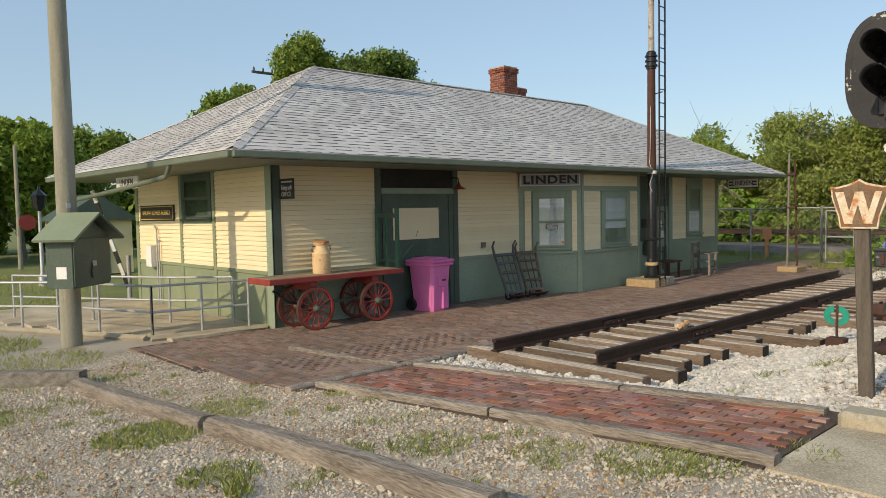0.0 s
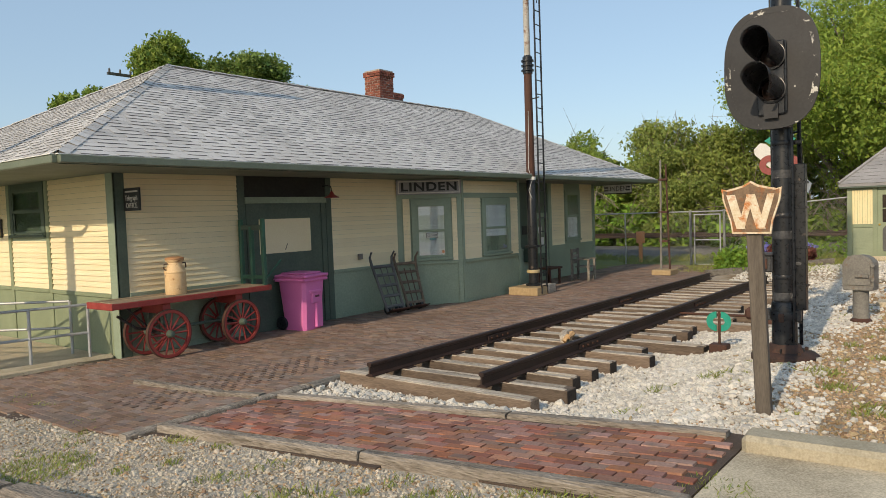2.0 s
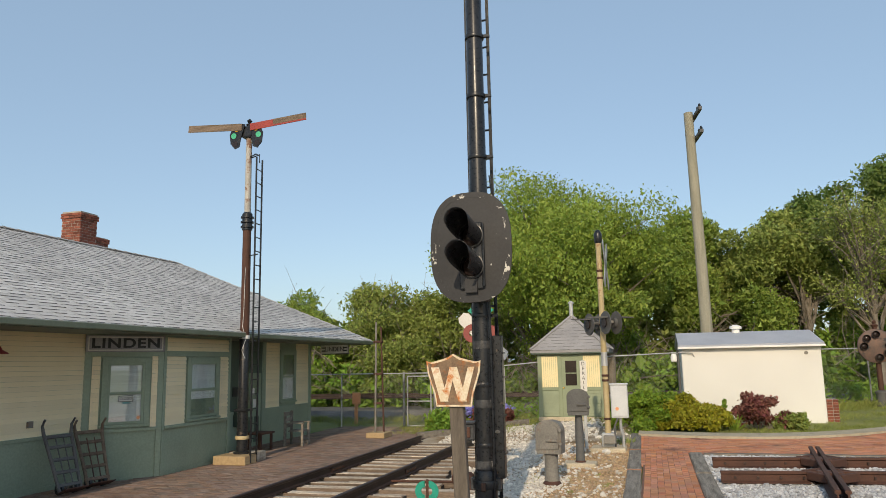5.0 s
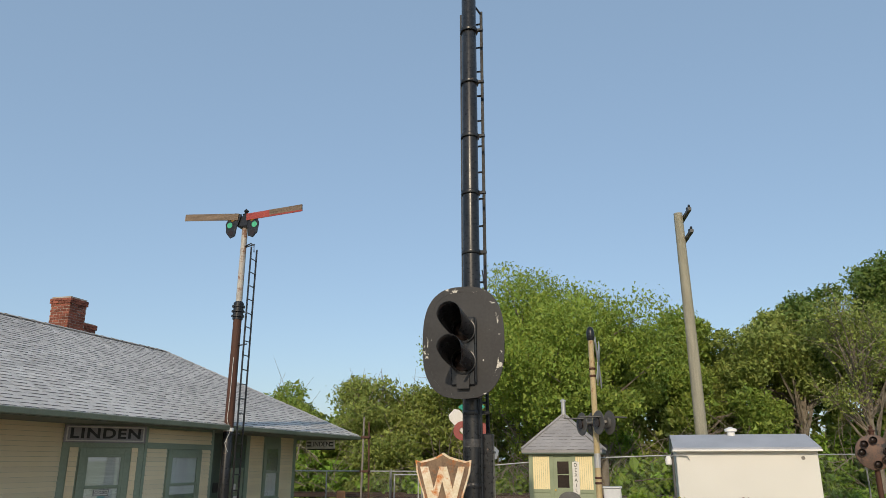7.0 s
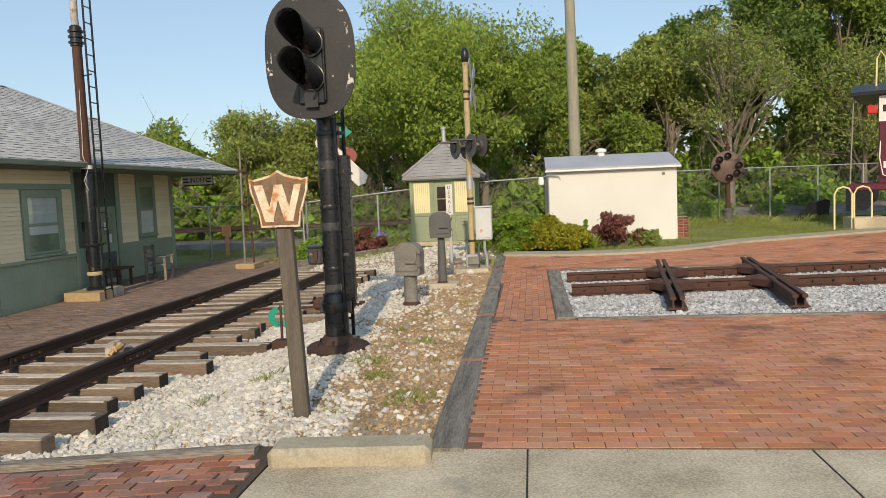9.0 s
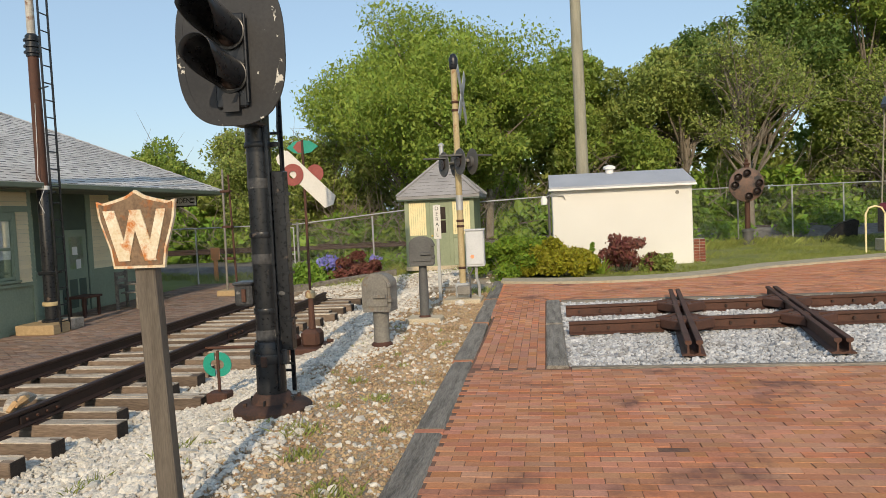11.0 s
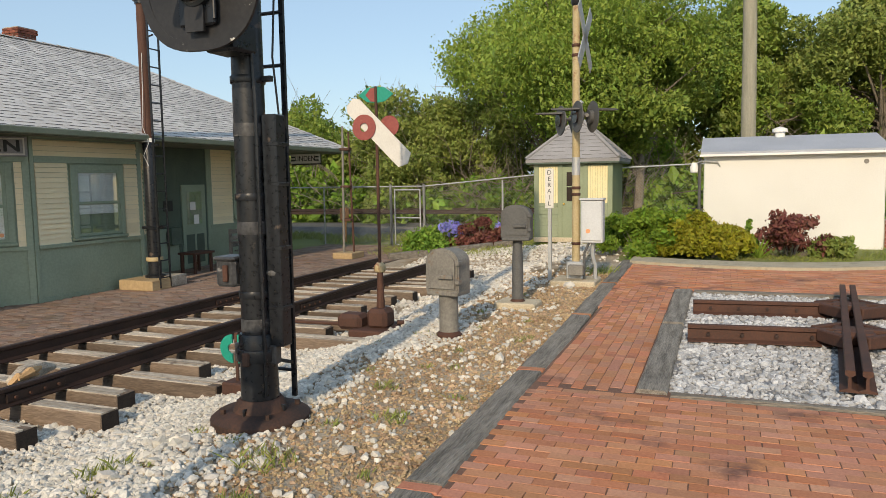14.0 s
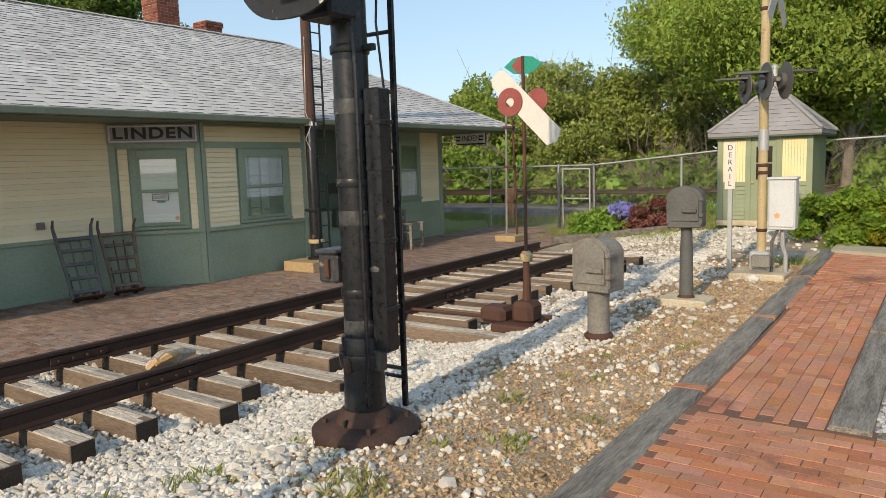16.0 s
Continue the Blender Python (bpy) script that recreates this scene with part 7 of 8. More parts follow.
part("sign", G().cyl((0.3, -0.08, 1.9), (0.3, -0.12, 1.9), 0.32, n=20), M_redpaint, rsn)
ga = thing("crossing_gate_arm", "striped crossing gate arm raised beside the depot", "gate arm", (6.2, 19.0, WZ))
d0, d1 = Vector((-0.35, 0, 2.75)), Vector((0.35, -0.2, 0.3))
for i in range(8):
    a, b = d0.lerp(d1, i / 8), d0.lerp(d1, (i + 1) / 8)
    part("stripe", G().tube([a, b], 0.06, 4), M_white if i % 2 == 0 else M_signblack, ga)
part("stand", G().cyl((0.38, -0.2, 0), (0.38, -0.2, 1.1), 0.06), M_alu, ga)
shd = thing("yellow_shed", "small yellow shed with a green roof beyond the depot", "shed", (8.6, 27.5, WZ))
part("wall", G().box(-1.2, 1.2, 0, 2, 0, 2.0), M_yellow, shd)
part("roof", G().prism([(-1.45, 1.95), (0, 2.9), (1.45, 1.95)], -0.2, 2.2, RXZ), M_dgreen, shd)
part("door", G().box(-0.4, 0.4, -0.03, 0.0, 0, 1.7), M_green, shd)
for (x, y, s) in ((2.0, 18.0, 0.35), (2.9, 17.2, 0.3), (2.2, 15.6, 0.3)):
    solo("boulder", G().lathe([(s * 0.7, -0.05), (s, s * 0.3), (s * 0.7, s * 0.65), (s * 0.2, s * 0.75)], 9), M_stonegrey, "grey boulder at the edge of the lot", "rock", (x, y, WZ), group="boulders", smooth=False)

# ---- fence, gate and main line ----
FENCE = [(26.45, 24.0), (26.45, 9.25), (26.4, 8.07), (26.7, 3.0), (27.5, -0.5), (30.6, -7.0), (36.0, -18.0)]
fence = thing("chain_link_fence", "galvanised chain-link fence overgrown at its foot", "fence", (0, 0, 0))


def fz(x, y):
    return gz(x, y) - 0.03


FH = 1.95
for i, ((x0, y0), (x1, y1)) in enumerate(zip(FENCE, FENCE[1:])):
    L = math.dist((x0, y0), (x1, y1))
    n = max(1, round(L / 2.6))
    gate = i == 1
    for k in range(n + 1):
        x, y = x0 + (x1 - x0) * k / n, y0 + (y1 - y0) * k / n
        r = 0.045 if (k in (0, n) and i in (0, 1, 2)) else 0.028
        part("post", G().cyl((x, y, fz(x, y)), (x, y, fz(x, y) + FH + (0.06 if r > 0.04 else 0)), r, n=10), M_alu, fence)
    part("top_rail", G().cyl((x0, y0, fz(x0, y0) + FH), (x1, y1, fz(x1, y1) + FH), 0.021, n=8), M_alu, fence)
    if gate:
        for s in (0.12, 0.88):
            x, y = x0 + (x1 - x0) * s, y0 + (y1 - y0) * s
            part("gate_stile", G().cyl((x, y, fz(x, y) + 0.06), (x, y, fz(x, y) + 1.86), 0.025, n=8), M_alu, fence)
        for z in (0.08, 0.95, 1.84):
            part("gate_rail", G().cyl((x0, y0 - 0.14, fz(x0, y0) + z), (x1, y1 + 0.14, fz(x1, y1) + z), 0.022, n=8), M_alu, fence)
    e = Vector((x1 - x0, y1 - y0, 0)).normalized()
    nv = Vector((-e.y, e.x, 0)) * 0.003
    w = G()
    step = 0.085
    for s in (1, -1):
        a = -FH
        while a < L:
            u0, z0, u1, z1 = a, (0 if s > 0 else FH), a + FH, (FH if s > 0 else 0)
            if u0 < 0:
                z0 += s * (0 - u0)
                u0 = 0
            if u1 > L:
                z1 -= s * (u1 - L)
                u1 = L
            if u1 > u0 + 0.02:
                p = Vector((x0, y0, 0)) + e * u0
                q = Vector((x0, y0, 0)) + e * u1
                p.z, q.z = fz(p.x, p.y) + z0, fz(q.x, q.y) + z1
                up = Vector((0, 0, 0.0022))
                w.add([p - up, q - up, q + up, p + up], [(0, 1, 2, 3)])
            a += step
    part("wire_mesh", w, M_wire, fence, "diamond wire mesh", kind="stuff")

ML0, ML1 = Vector((30.6, 30.0, 0)), Vector((36.0, -24.0, 0))
ms = (ML1 - ML0).normalized().cross(Vector((0, 0, 1)))
g = G()
for i in range(28):
    c = ML0.lerp(ML1, i / 27)
    z = gz(c.x, c.y)
    for off, h in ((-2.6, -0.05), (-1.5, 0.3), (1.5, 0.3), (2.6, -0.05)):
        p = c + ms * off
        g.v.append((p.x, p.y, z + h))
    if i:
        k = 4 * i
        g.f += [(k - 4 + a, k - 3 + a, k + 1 + a, k + a) for a in range(3)]
solo("main_line_bed", g, M_bedmain, "dark ballast bed of the main line behind the fence", "ballast", kind="structure")
for off in (-0.75, 0.75):
    a, b = ML0 + ms * off, ML1 + ms * off
    solo("main_rail", rail_bar(a.x, a.y, b.x, b.y, gz(32, 0) + 0.27 - 0.1), M_rail, "rusty rail of the main line behind the fence", "rail", group="main line rails")
om = thing("orange_marker", "faded orange marker on a post behind the fence", "marker", (27.6, 11.6, gz(27.6, 11.6)))
part("post", G().box(-0.05, 0.05, -0.06, 0.06, 0, 0.8, 0.006), M_orange, om)
part("flag", G().box(-0.03, 0.03, -0.17, 0.17, 0.75, 1.2, 0.02), M_orange, om)

tele = thing("telegraph_pole", "tall weathered telegraph pole behind the stucco shed", "utility pole", (27.2, -1.38, gz(27.2, -1.4)))
part("shaft", G().tube([(0, 0, -0.2), (-0.05, 0.03, 5.0), (-0.15, 0.1, 10.3)], [0.21, 0.19, 0.155], 14), M_pole, tele, smooth=True)
for z in (9.3, 10.1):
    part("crossarm", G().box(-0.9, 0.8, -0.06, 0.06, z, z + 0.12, 0.01, pose(-0.12, -0.12, 0, 0, 0, 8)), M_dgrey, tele)
    for x in (-0.8, -0.5, 0.4, 0.7):
        part("insulator", G().lathe([(0.04, 0), (0.05, 0.06), (0.03, 0.12)], 8, pose(-0.12 + x, -0.12 + x * 0.14, z + 0.12)), M_black, tele)
t2 = thing("telegraph_pole", "distant telegraph pole with crossarm behind the depot", "utility pole", (19.6, 33.5, WZ))
part("shaft", G().cyl((0, 0, 0), (0, 0, 9.6), 0.17, 0.13, 12), M_pole, t2)
part("crossarm", G().box(-1.4, 1.4, -0.06, 0.06, 9.2, 9.32), M_dgrey, t2)
for i in range(6):
    part("insulator", G().lathe([(0.05, 0), (0.05, 0.14), (0.02, 0.2)], 8, pose(-1.3 + i * 0.52, 0, 9.32)), M_dgrey, t2)


# ---- plants ----
def leaves(name, mat, cen, rad, n, size, parent=None, flat=0.75, stretch=1.6, droop=0.0, corners=4):
    """Leaves scattered in clumps: centres (m, 3), radii (m,), n leaves in all."""
    cen, rad = np.asarray(cen, float), np.asarray(rad, float)
    w = rad ** 2
    i = rng.choice(len(cen), n, p=w / w.sum())
    d = rng.normal(size=(n, 3))
    d /= np.linalg.norm(d, axis=1, keepdims=True)
    rr = rad[i] * rng.uniform(0.2, 1.0, n) ** 0.45 * (1 + 0.14 * rng.normal(size=n))
    p = cen[i] + d * rr[:, None] * np.array([1, 1, flat])
    s = size * np.exp(rng.normal(0, 0.3, n))
    R = turns(n)
    a, b = R[:, :, 0] * (s * stretch)[:, None], R[:, :, 1] * s[:, None]
    if droop:
        a = a * (1 - droop) + np.array([0, 0, -1.0]) * (s * stretch * droop)[:, None]
    c = R[:, :, 2] * (s * 0.25)[:, None]
    v = np.stack([p - a, p - b * 0.9 + c, p + a, p + b * 0.9 + c][:corners] if corners == 4 else [p - a, p - b + c, p + a * 0.8 + b], 1).reshape(-1, 3)
    f = np.arange(corners * n).reshape(n, corners)
    ob = new(name, np_mesh(name, v, f, mat))
    ob.parent = parent
    return ob


def tree(at, h, r, mat, label, n=14000, size=0.11, trunk_r=0.22, base=0.28, bare=0.0, seed=0, droop=0.0, clumps=46, lobes=5):
    """A tapered trunk, limbs to every clump, and an uneven crown of small leaves."""
    rt = np.random.default_rng(seed)
    t = thing("tree", label, "tree", (at[0], at[1], gz(*at) - 0.05))
    lob = [(np.array([rt.normal(0, r * 0.42), rt.normal(0, r * 0.42), h * rt.uniform(base + 0.18, 0.84)]), r * rt.uniform(0.42, 0.7)) for _ in range(lobes)] + [(np.array([rt.normal(0, r * 0.15), rt.normal(0, r * 0.15), h * 0.84]), r * 0.45)]
    cen, rad = [], []
    for k in range(clumps):
        c, lr = lob[k % len(lob)]
        d = rt.normal(size=3)
        d /= np.linalg.norm(d)
        p = c + d * lr * rt.uniform(0.5, 1.0) * np.array([1, 1, 0.85])
        p[2] = min(max(p[2], h * base), h * 0.97)
        cen.append(p)
        rad.append(r * rt.uniform(0.18, 0.4))
    g = G()
    tp = [Vector((0, 0, -0.1)), Vector((rt.normal(0, 0.1), rt.normal(0, 0.1), h * 0.3)), Vector((rt.normal(0, 0.25), rt.normal(0, 0.25), h * 0.6)), Vector((rt.normal(0, 0.3), rt.normal(0, 0.3), h * 0.85))]
    g.tube(tp, [trunk_r, trunk_r * 0.75, trunk_r * 0.45, 0.03], 9)
    part("trunk", g, M_bark, t, smooth=True)
    b = G()
    for p in cen:
        s = rt.uniform(0.2, 0.7)
        k = min(int(s * 3), 2)
        q = tp[k].lerp(tp[k + 1], s * 3 - k)
        e = Vector(p)
        mid = q.lerp(e, 0.55) + Vector((rt.normal(0, 0.2), rt.normal(0, 0.2), 0.25))
        rr = trunk_r * (0.38 - 0.2 * s)
        b.tube([q, mid, e], [rr, rr * 0.55, 0.012], 5)
        if bare:
            for _ in range(5):
                e2 = e + Vector(rt.normal(0, r * 0.22, 3)) + Vector((0, 0, 0.25))
                b.tube([mid.lerp(e, rt.uniform(0.3, 1.0)), e2], [0.018, 0.005], 3)
    part("branchwork", b, M_bark, t, kind="stuff")
    leaves("crown", mat, cen, rad, int(3.9 * n * (1 - 0.8 * bare)), size * 0.58, t, droop=droop, corners=3)
    return t


BIG = "mature tree with a full uneven crown behind the fence"
tree((34.0, 5.2), 10.6, 4.6, M_leaf_bright, "tall light-green willow behind the fence", 34000, 0.085, 0.3, 0.2, 0, 11, 0.3, 110, 8)
tree((33.0, 2.2), 7.4, 2.6, M_leaf_mid, BIG, 11000, 0.1, 0.2, 0.2, 0, 12)
tree((37.5, -1.6), 8.6, 3.0, M_leaf_mid, BIG, 17000, 0.1, 0.25, 0.2, 0, 13, clumps=60)
tree((38.5, -6.5), 8.6, 3.2, M_leaf_olive, BIG, 17000, 0.1, 0.25, 0.2, 0, 14, clumps=60)
tree((41.0, -10.8), 12.0, 3.6, M_leaf_dark, BIG, 19000, 0.11, 0.28, 0.2, 0, 15, clumps=64)
tree((40.5, -15.5), 12.5, 4.0, M_leaf_mid, BIG, 19000, 0.11, 0.28, 0.15, 0, 16, clumps=64)
tree((43.0, -21.5), 14.0, 4.6, M_leaf_dark, BIG, 20000, 0.12, 0.3, 0.15, 0, 17, clumps=64)
tree((46.0, -29.0), 14.0, 5.0, M_leaf_mid, BIG, 18000, 0.13, 0.3, 0.15, 0, 18, clumps=60)
tree((35.0, -8.6), 8.6, 2.8, M_leaf_olive, "half-bare tree with grey branches behind the fence", 7000, 0.07, 0.2, 0.25, 0.85, 19)
tree((37.0, -15.0), 8.0, 3.0, M_leaf_olive, "half-bare tree with grey branches behind the fence", 7000, 0.07, 0.18, 0.2, 0.8, 20)
tree((36.0, 9.5), 6.6, 2.8, M_leaf_olive, "scrubby half-bare tree behind the fence", 9000, 0.09, 0.15, 0.15, 0.3, 21)
tree((35.0, 14.0), 6.4, 3.0, M_leaf_olive, "scrubby half-bare tree behind the fence", 9000, 0.09, 0.15, 0.15, 0.25, 22)
tree((37.0, 19.0), 6.0, 3.0, M_leaf_mid, BIG, 9000, 0.1, 0.15, 0.1, 0.1, 23)
tree((36.0, 25.0), 5.6, 3.0, M_leaf_bright, BIG, 9000, 0.11, 0.15, 0.1, 0, 24)
DEP = "leafy tree rising behind the depot roof"
tree((16.8, 33.0), 8.6, 2.2, M_leaf_mid, DEP, 9000, 0.11, 0.2, 0.3, 0, 31)
tree((21.5, 34.0), 11.4, 2.7, M_leaf_mid, DEP, 12000, 0.11, 0.25, 0.3, 0, 32)
tree((25.2, 33.0), 11.6, 3.2, M_leaf_dark, DEP, 13000, 0.11, 0.25, 0.3, 0, 33)
tree((28.6, 34.0), 10.4, 2.8, M_leaf_mid, DEP, 11000, 0.11, 0.25, 0.3, 0, 34)
tree((36.0, 36.0), 8.4, 2.4, M_leaf_bright, DEP, 6000, 0.11, 0.2, 0.3, 0.2, 35)
FARW = "leafy tree at the far side of the lot"
for k, (x, y, h) in enumerate(((1.0, 38, 6.5), (5.0, 41, 7.5), (9.0, 40, 6.8), (13.0, 43, 7.2), (-4.0, 40, 7.0), (-10.0, 38, 8.0), (9.5, 50, 9.0), (2.0, 52, 9.0))):
    tree((x, y), h, 3.0, (M_leaf_mid, M_leaf_dark, M_leaf_bright)[k % 3], FARW, 8000, 0.13, 0.2, 0.1, 0, 40 + k)


def bank(name, mat, pts, n, size, label, h0, h1, dens=1.6, seed=3):
    """A rambling mass of undergrowth along a line."""
    rt = np.random.default_rng(seed)
    cen, rad = [], []
    for (x0, y0), (x1, y1) in zip(pts, pts[1:]):
        L = math.dist((x0, y0), (x1, y1))
        for _ in range(int(L * dens)):
            s = rt.random()
            x, y = x0 + (x1 - x0) * s + rt.normal(0, 0.6), y0 + (y1 - y0) * s + rt.normal(0, 0.4)
            hh = rt.uniform(h0, h1) * (0.75 + 0.4 * noise.noise((x * 0.3, y * 0.3, seed)))
            z = gz(x, y)
            for q in np.arange(0.25, hh, 0.55):
                cen.append((x + rt.normal(0, 0.3), y + rt.normal(0, 0.3), z + q))
                rad.append(0.55 * rt.uniform(0.7, 1.3))
    ob = leaves(name, mat, cen, rad, n, size)
    tagged(ob, label, "shrubs", kind="stuff")


bank("undergrowth", M_leaf_vine, [(35.5, 26), (34.6, 12), (34.5, 0), (37.0, -8), (40.0, -26)], 46000, 0.085, "tangled green undergrowth and vines behind the fence", 1.8, 3.6, 2.6, 3)
bank("undergrowth", M_leaf_olive, [(37.5, 26), (37.0, 10), (36.5, 0), (39.0, -8), (43.0, -28)], 46000, 0.095, "tall olive thicket behind the main line", 3.2, 6.2, 2.2, 5)
bank("undergrowth", M_leaf_mid, [(40.0, 30), (39.5, 8), (39.5, -4), (43.0, -12), (47.0, -34)], 40000, 0.12, "dense dark thicket behind the main line", 4.0, 7.0, 2.2, 7)
bank("fence_weeds", M_leaf_vine, [(27.4, 8.5), (27.6, 3.5)], 3000, 0.05, "weeds along the fence", 0.3, 1.0, 2.2, 8)
bank("fence_weeds", M_leaf_vine, [(28.0, 1.5), (30.4, -5.0), (37.0, -18.0)], 9000, 0.05, "weeds along the fence", 0.3, 1.0, 1.6, 9)
bank("far_hedge", M_leaf_mid, [(-26, 44), (-4, 47), (16, 50), (34, 44)], 36000, 0.16, "far hedge beyond the lot", 3.0, 5.5, 1.6, 10)
g = G()


def twigs(label, pts, n, length, seed):
    """Bare grey twigs among the thicket."""
    rt = np.random.default_rng(seed)
    g = G()
    for _ in range(n):
        k = rt.integers(0, len(pts) - 1)
        s = rt.random()
        x, y = (pts[k][j] + (pts[k + 1][j] - pts[k][j]) * s for j in (0, 1))
        p = Vector((x + rt.normal(0, 0.5), y + rt.normal(0, 0.5), gz(x, y) + rt.uniform(0.3, 2.5)))
        d = Vector((rt.normal(0, 0.6), rt.normal(0, 0.8), rt.uniform(0.2, 1.2))).normalized()
        L = length * rt.uniform(0.5, 1.4)
        mid = p + d * L * 0.5 + Vector(rt.normal(0, 0.1, 3))
        q = p + d * L + Vector((0, 0, -0.15))
        g.tube([p, mid, q], [0.022, 0.014, 0.005], 4)
        for _ in range(3):
            o = p.lerp(q, rt.uniform(0.3, 0.95))
            g.tube([o, o + (d + Vector(rt.normal(0, 0.6, 3))) * L * 0.35], [0.01, 0.004], 3)
    solo("bare_twigs", g, M_bark, label, "twigs", kind="stuff")


twigs("bare grey twigs in the thicket behind the fence", [(33.8, 22), (33.6, 10), (33.5, 2), (36.0, -8), (39.0, -24)], 420, 1.5, 61)


def shrub(name, at, r, h, mat, n, size, label, seed=1, stems=True):
    rt = np.random.default_rng(seed)
    t = thing(name, label, "shrub", (at[0], at[1], gz(*at)))
    cen, rad = [], []
    for _ in range(26):
        a, q = rt.uniform(0, 2 * math.pi), math.sqrt(rt.random())
        cen.append((r * q * math.cos(a), r * q * math.sin(a), h * rt.uniform(0.15, 0.85) * math.sqrt(max(0.1, 1 - q * q * 0.8))))
        rad.append(r * rt.uniform(0.2, 0.36))
    st = G()
    for c in cen:
        st.tube([(c[0] * 0.15, c[1] * 0.15, -0.05), c], [0.012, 0.004], 4)
    part("stems", st, M_bark, t)
    leaves("foliage", mat, cen, rad, n, size, t)
    return t


shrub("evergreen_shrub", (20.9, 0.85), 0.85, 1.2, M_leaf_clip, 16000, 0.026, "dense clipped green shrub beside the plaza", 1)
shrub("evergreen_shrub", (20.75, -0.4), 0.85, 0.92, M_leaf_gold, 16000, 0.026, "golden-leaved clipped shrub beside the plaza", 2)
shrub("evergreen_shrub", (21.3, 0.2), 0.75, 1.15, M_leaf_clip, 12000, 0.026, "dense clipped green shrub beside the plaza", 3)
shrub("barberry", (21.1, -2.0), 0.68, 1.15, M_leaf_red, 3000, 0.028, "dark red barberry shrub by the shed wall", 4)
shrub("barberry", (21.1, -2.8), 0.4, 0.55, M_leaf_olive, 1500, 0.03, "straggly dark shrub by the shed wall", 8)
shrub("small_conifer", (21.3, -1.2), 0.2, 0.95, M_leaf_vine, 1800, 0.02, "small upright conifer by the shed wall", 5)
yc = thing("yucca", "small spiky grey-green yucca in the border", "plant", (20.75, -1.4, gz(20.75, -1.4)))
ry = random.Random(6)
for k in range(26):
    a, tilt, ln = ry.uniform(0, 6.28), ry.uniform(0.25, 1.2), ry.uniform(0.32, 0.5)
    dx, dy, h_ = math.cos(a) * math.sin(tilt), math.sin(a) * math.sin(tilt), math.cos(tilt)
    part("blade", G().tube([(0.03 * dx, 0.03 * dy, -0.02), (ln * 0.55 * dx, ln * 0.55 * dy, ln * 0.6 * h_), (ln * dx, ln * dy, ln * 0.95 * h_)], [0.014, 0.012, 0.001], 3), M_leaf_vine, yc)
shrub("barberry", (24.75, 5.7), 0.7, 1.05, M_leaf_red, 4600, 0.03, "dark red barberry in the flower bed", 6)
shrub("flowering_plant", (24.5, 6.5), 0.45, 0.7, M_leaf_mid, 1500, 0.03, "leafy plant with blue flowers", 7)
leaves("blue_flowers", M_flower, [(24.4, 6.5, 0.4), (24.45, 6.2, 0.36), (24.9, 5.1, 0.4)], [0.3, 0.22, 0.2], 420, 0.03)
tagged(bpy.data.objects["blue_flowers"], "small blue flowers in the bed", "flowers", kind="stuff")
bank("bed_greens", M_leaf_vine, [(23.0, 7.9), (24.2, 6.9), (25.0, 5.6)], 3000, 0.035, "low green plants in the flower bed", 0.2, 0.45, 5, 12)


def blades(name, spots, label, seed=2):
    """Tufts of grass: spots of (x, y, radius, count, height)."""
    rt = np.random.default_rng(seed)
    vs = []
    for x, y, r, n, h in spots:
        a, q = rt.uniform(0, 2 * np.pi, n), r * np.sqrt(rt.random(n))
        px, py = x + q * np.cos(a), y + q * np.sin(a)
        pz = np.array([gz(u, v) for u, v in zip(px, py)]) - 0.005
        hh = h * rt.uniform(0.4, 1.3, n)
        lx, ly = rt.normal(0, 0.5, n) * hh, rt.normal(0, 0.5, n) * hh
        t = rt.uniform(0, np.pi, n)
        wx, wy = 0.004 * np.cos(t), 0.004 * np.sin(t)
        w = 1 + h * 4
        vs.append(np.stack([np.stack([px - wx * w, py - wy * w, pz], 1), np.stack([px + wx * w, py + wy * w, pz], 1), np.stack([px + lx * 0.5 + wx * w * 0.7, py + ly * 0.5 + wy * w * 0.7, pz + hh * 0.65], 1), np.stack([px + lx, py + ly, pz + hh], 1)], 1))
    v = np.concatenate(vs).reshape(-1, 3)
    ob = new(name, np_mesh(name, v, np.arange(len(v)).reshape(-1, 4), M_grass))
    tagged(ob, label, "grass", kind="stuff")


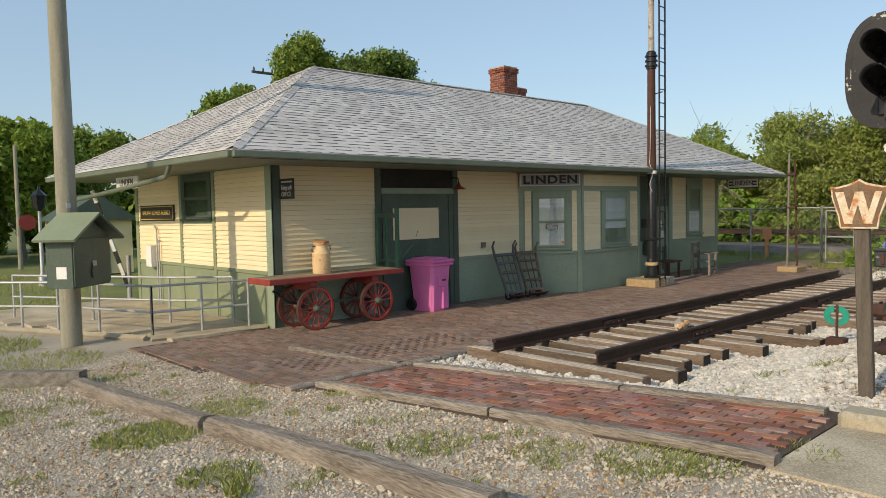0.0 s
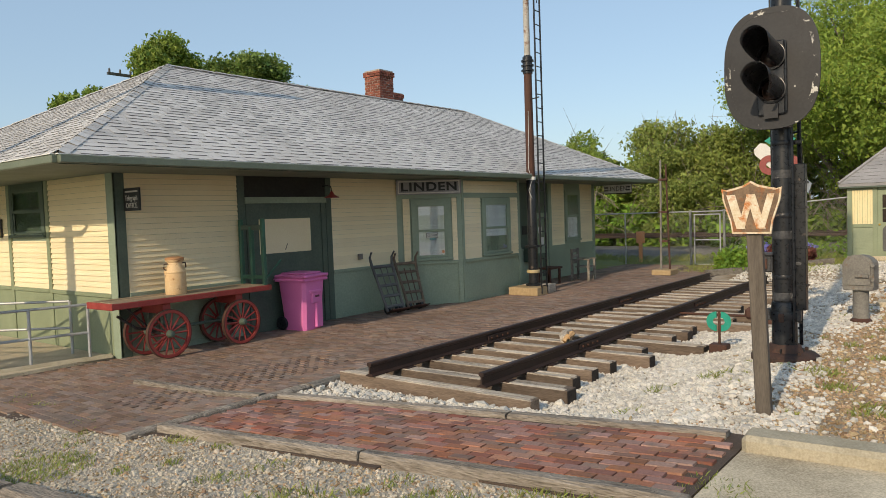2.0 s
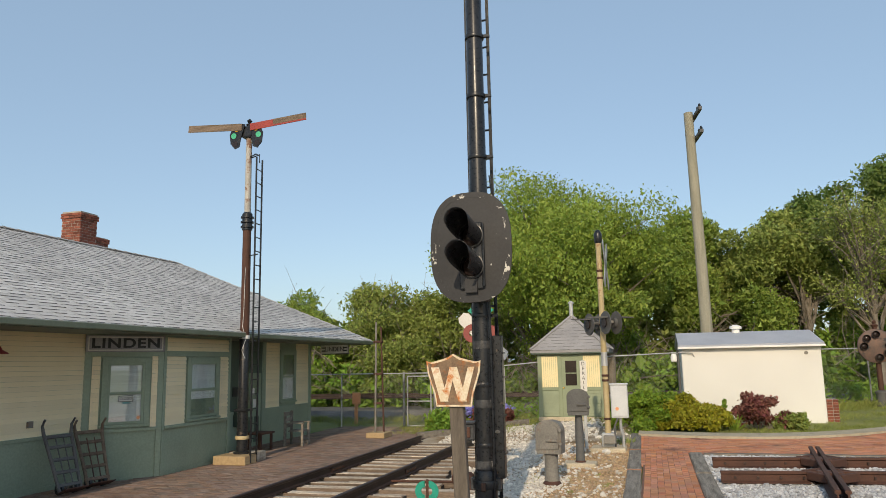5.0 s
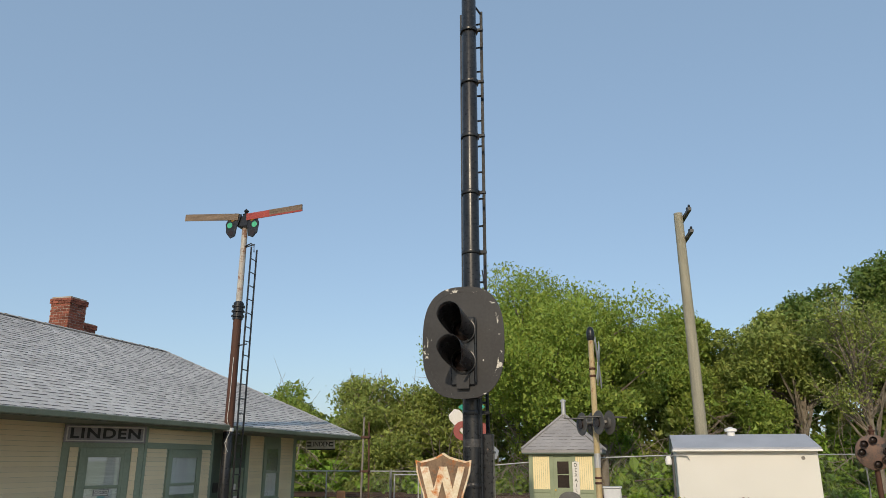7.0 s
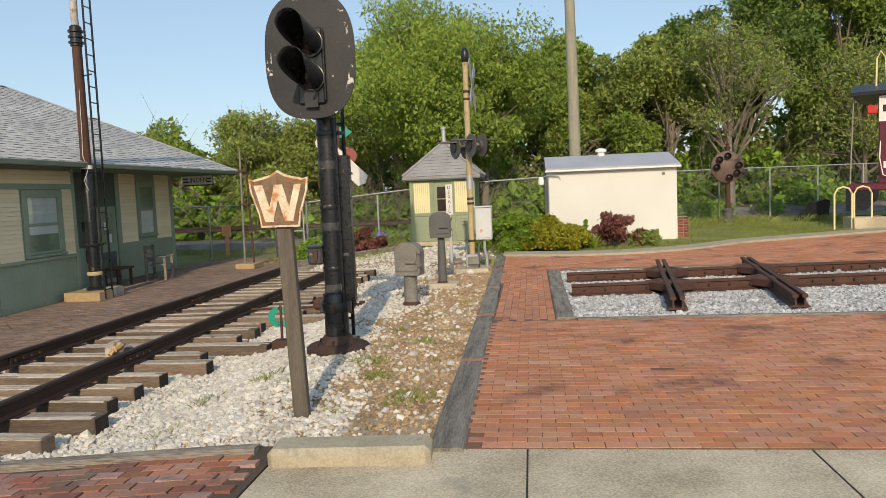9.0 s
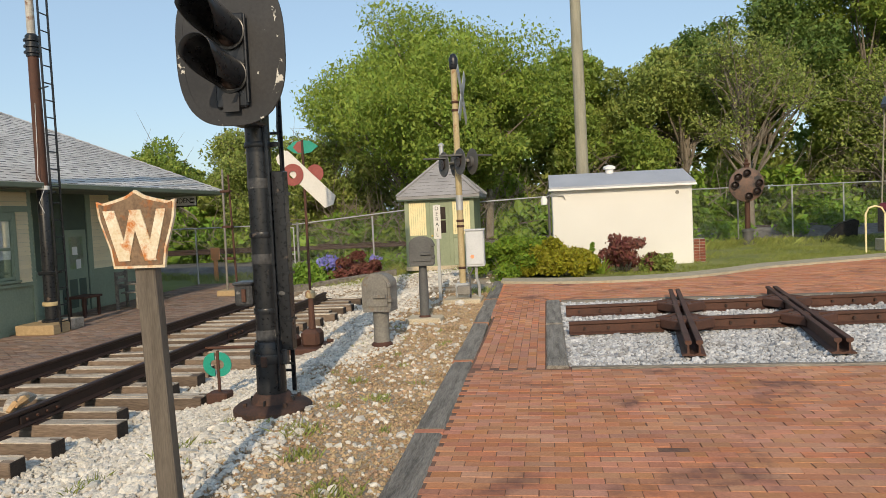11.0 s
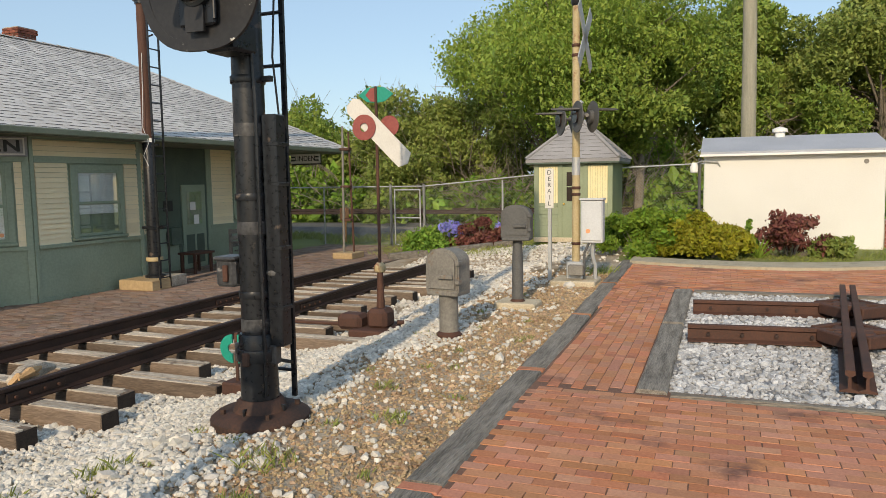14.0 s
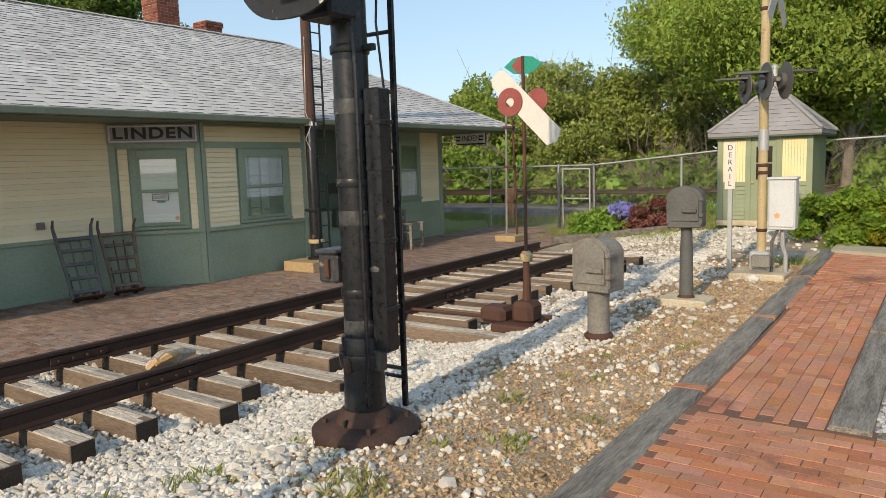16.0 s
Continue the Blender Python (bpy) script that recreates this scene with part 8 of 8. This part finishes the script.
rt5 = random.Random(5)
lotg = [(2.45, 6.6, 0.5, 1500, 0.06), (3.35, 7.0, 0.5, 1100, 0.05), (2.3, 4.9, 0.3, 500, 0.06), (4.4, 2.6, 0.4, 700, 0.05), (1.6, 8.6, 0.45, 500, 0.05), (3.75, 4.2, 0.35, 420, 0.06), (4.15, 3.3, 0.3, 320, 0.05), (3.2, 4.6, 0.25, 240, 0.06), (2.2, 4.4, 0.12, 70, 0.12), (1.9, 3.9, 0.1, 60, 0.12), (4.5, 2.3, 0.3, 300, 0.05), (5.2, 1.85, 0.25, 160, 0.05), (2.8, 11.6, 0.8, 900, 0.07), (2.2, 13.5, 1.0, 1200, 0.1), (3.0, 9.7, 0.3, 200, 0.06)]
for _ in range(60):
    lotg.append((rt5.uniform(1.2, 4.6), rt5.uniform(2.2, 10.5), rt5.uniform(0.05, 0.16), 50, 0.05))
blades("lot_grass", lotg, "thin grass tufts growing through the gravel")
bedg = [(8.6, 2.9, 0.18, 120, 0.08), (8.3, 1.7, 0.15, 110, 0.07), (8.9, 1.9, 0.2, 140, 0.07), (9.9, 1.5, 0.14, 90, 0.06), (10.6, 1.9, 0.1, 60, 0.06), (7.6, 1.25, 0.2, 140, 0.07), (18.0, 1.3, 0.4, 240, 0.1), (8.2, 3.4, 0.16, 90, 0.07), (7.2, 3.3, 0.12, 60, 0.06)]
for _ in range(26):
    bedg.append((rt5.uniform(7.2, 16), rt5.uniform(1.15, 2.9), 0.06, 26, 0.05))
blades("bed_grass", bedg, "small weeds in the ballast", 3)
lawn = [(rt5.uniform(22.6, 30.0), rt5.uniform(-14, 5.5), 0.7, 260, 0.07) for _ in range(150)] + [(court_end(y) + rt5.uniform(1.2, 2.6), y, 0.5, 160, 0.06) for y in np.linspace(-8, -1, 40)] + [(rt5.uniform(23, 26.3), rt5.uniform(5, 9), 0.5, 120, 0.12) for _ in range(20)] + [(rt5.uniform(27, 30), rt5.uniform(-10, 20), 0.8, 160, 0.22) for _ in range(60)]
blades("lawn_grass", lawn, "rough lawn grass by the fence", 4)
west = [(rt5.uniform(-2, 6), rt5.uniform(19, 36), 0.9, 150, 0.12) for _ in range(60)]
blades("west_grass", west, "rough grass beyond the lot", 6)
seam = [(6.36, y + rt5.uniform(-0.1, 0.1), 0.06, 18, 0.04) for y in np.arange(-6, 1.0, 0.22)] + [(rt5.uniform(6.5, 7.4), rt5.uniform(-3.5, 0.6), 0.05, 14, 0.035) for _ in range(24)]
seam += [(rt5.uniform(4.85, 6.4), yy + rt5.uniform(-0.02, 0.02), 0.03, 12, 0.03) for yy in (0.26, -1.53, -3.3, -5.1) for _ in range(9)]
blades("seam_grass", seam, "weeds in the joint between pavement and bricks", 7)
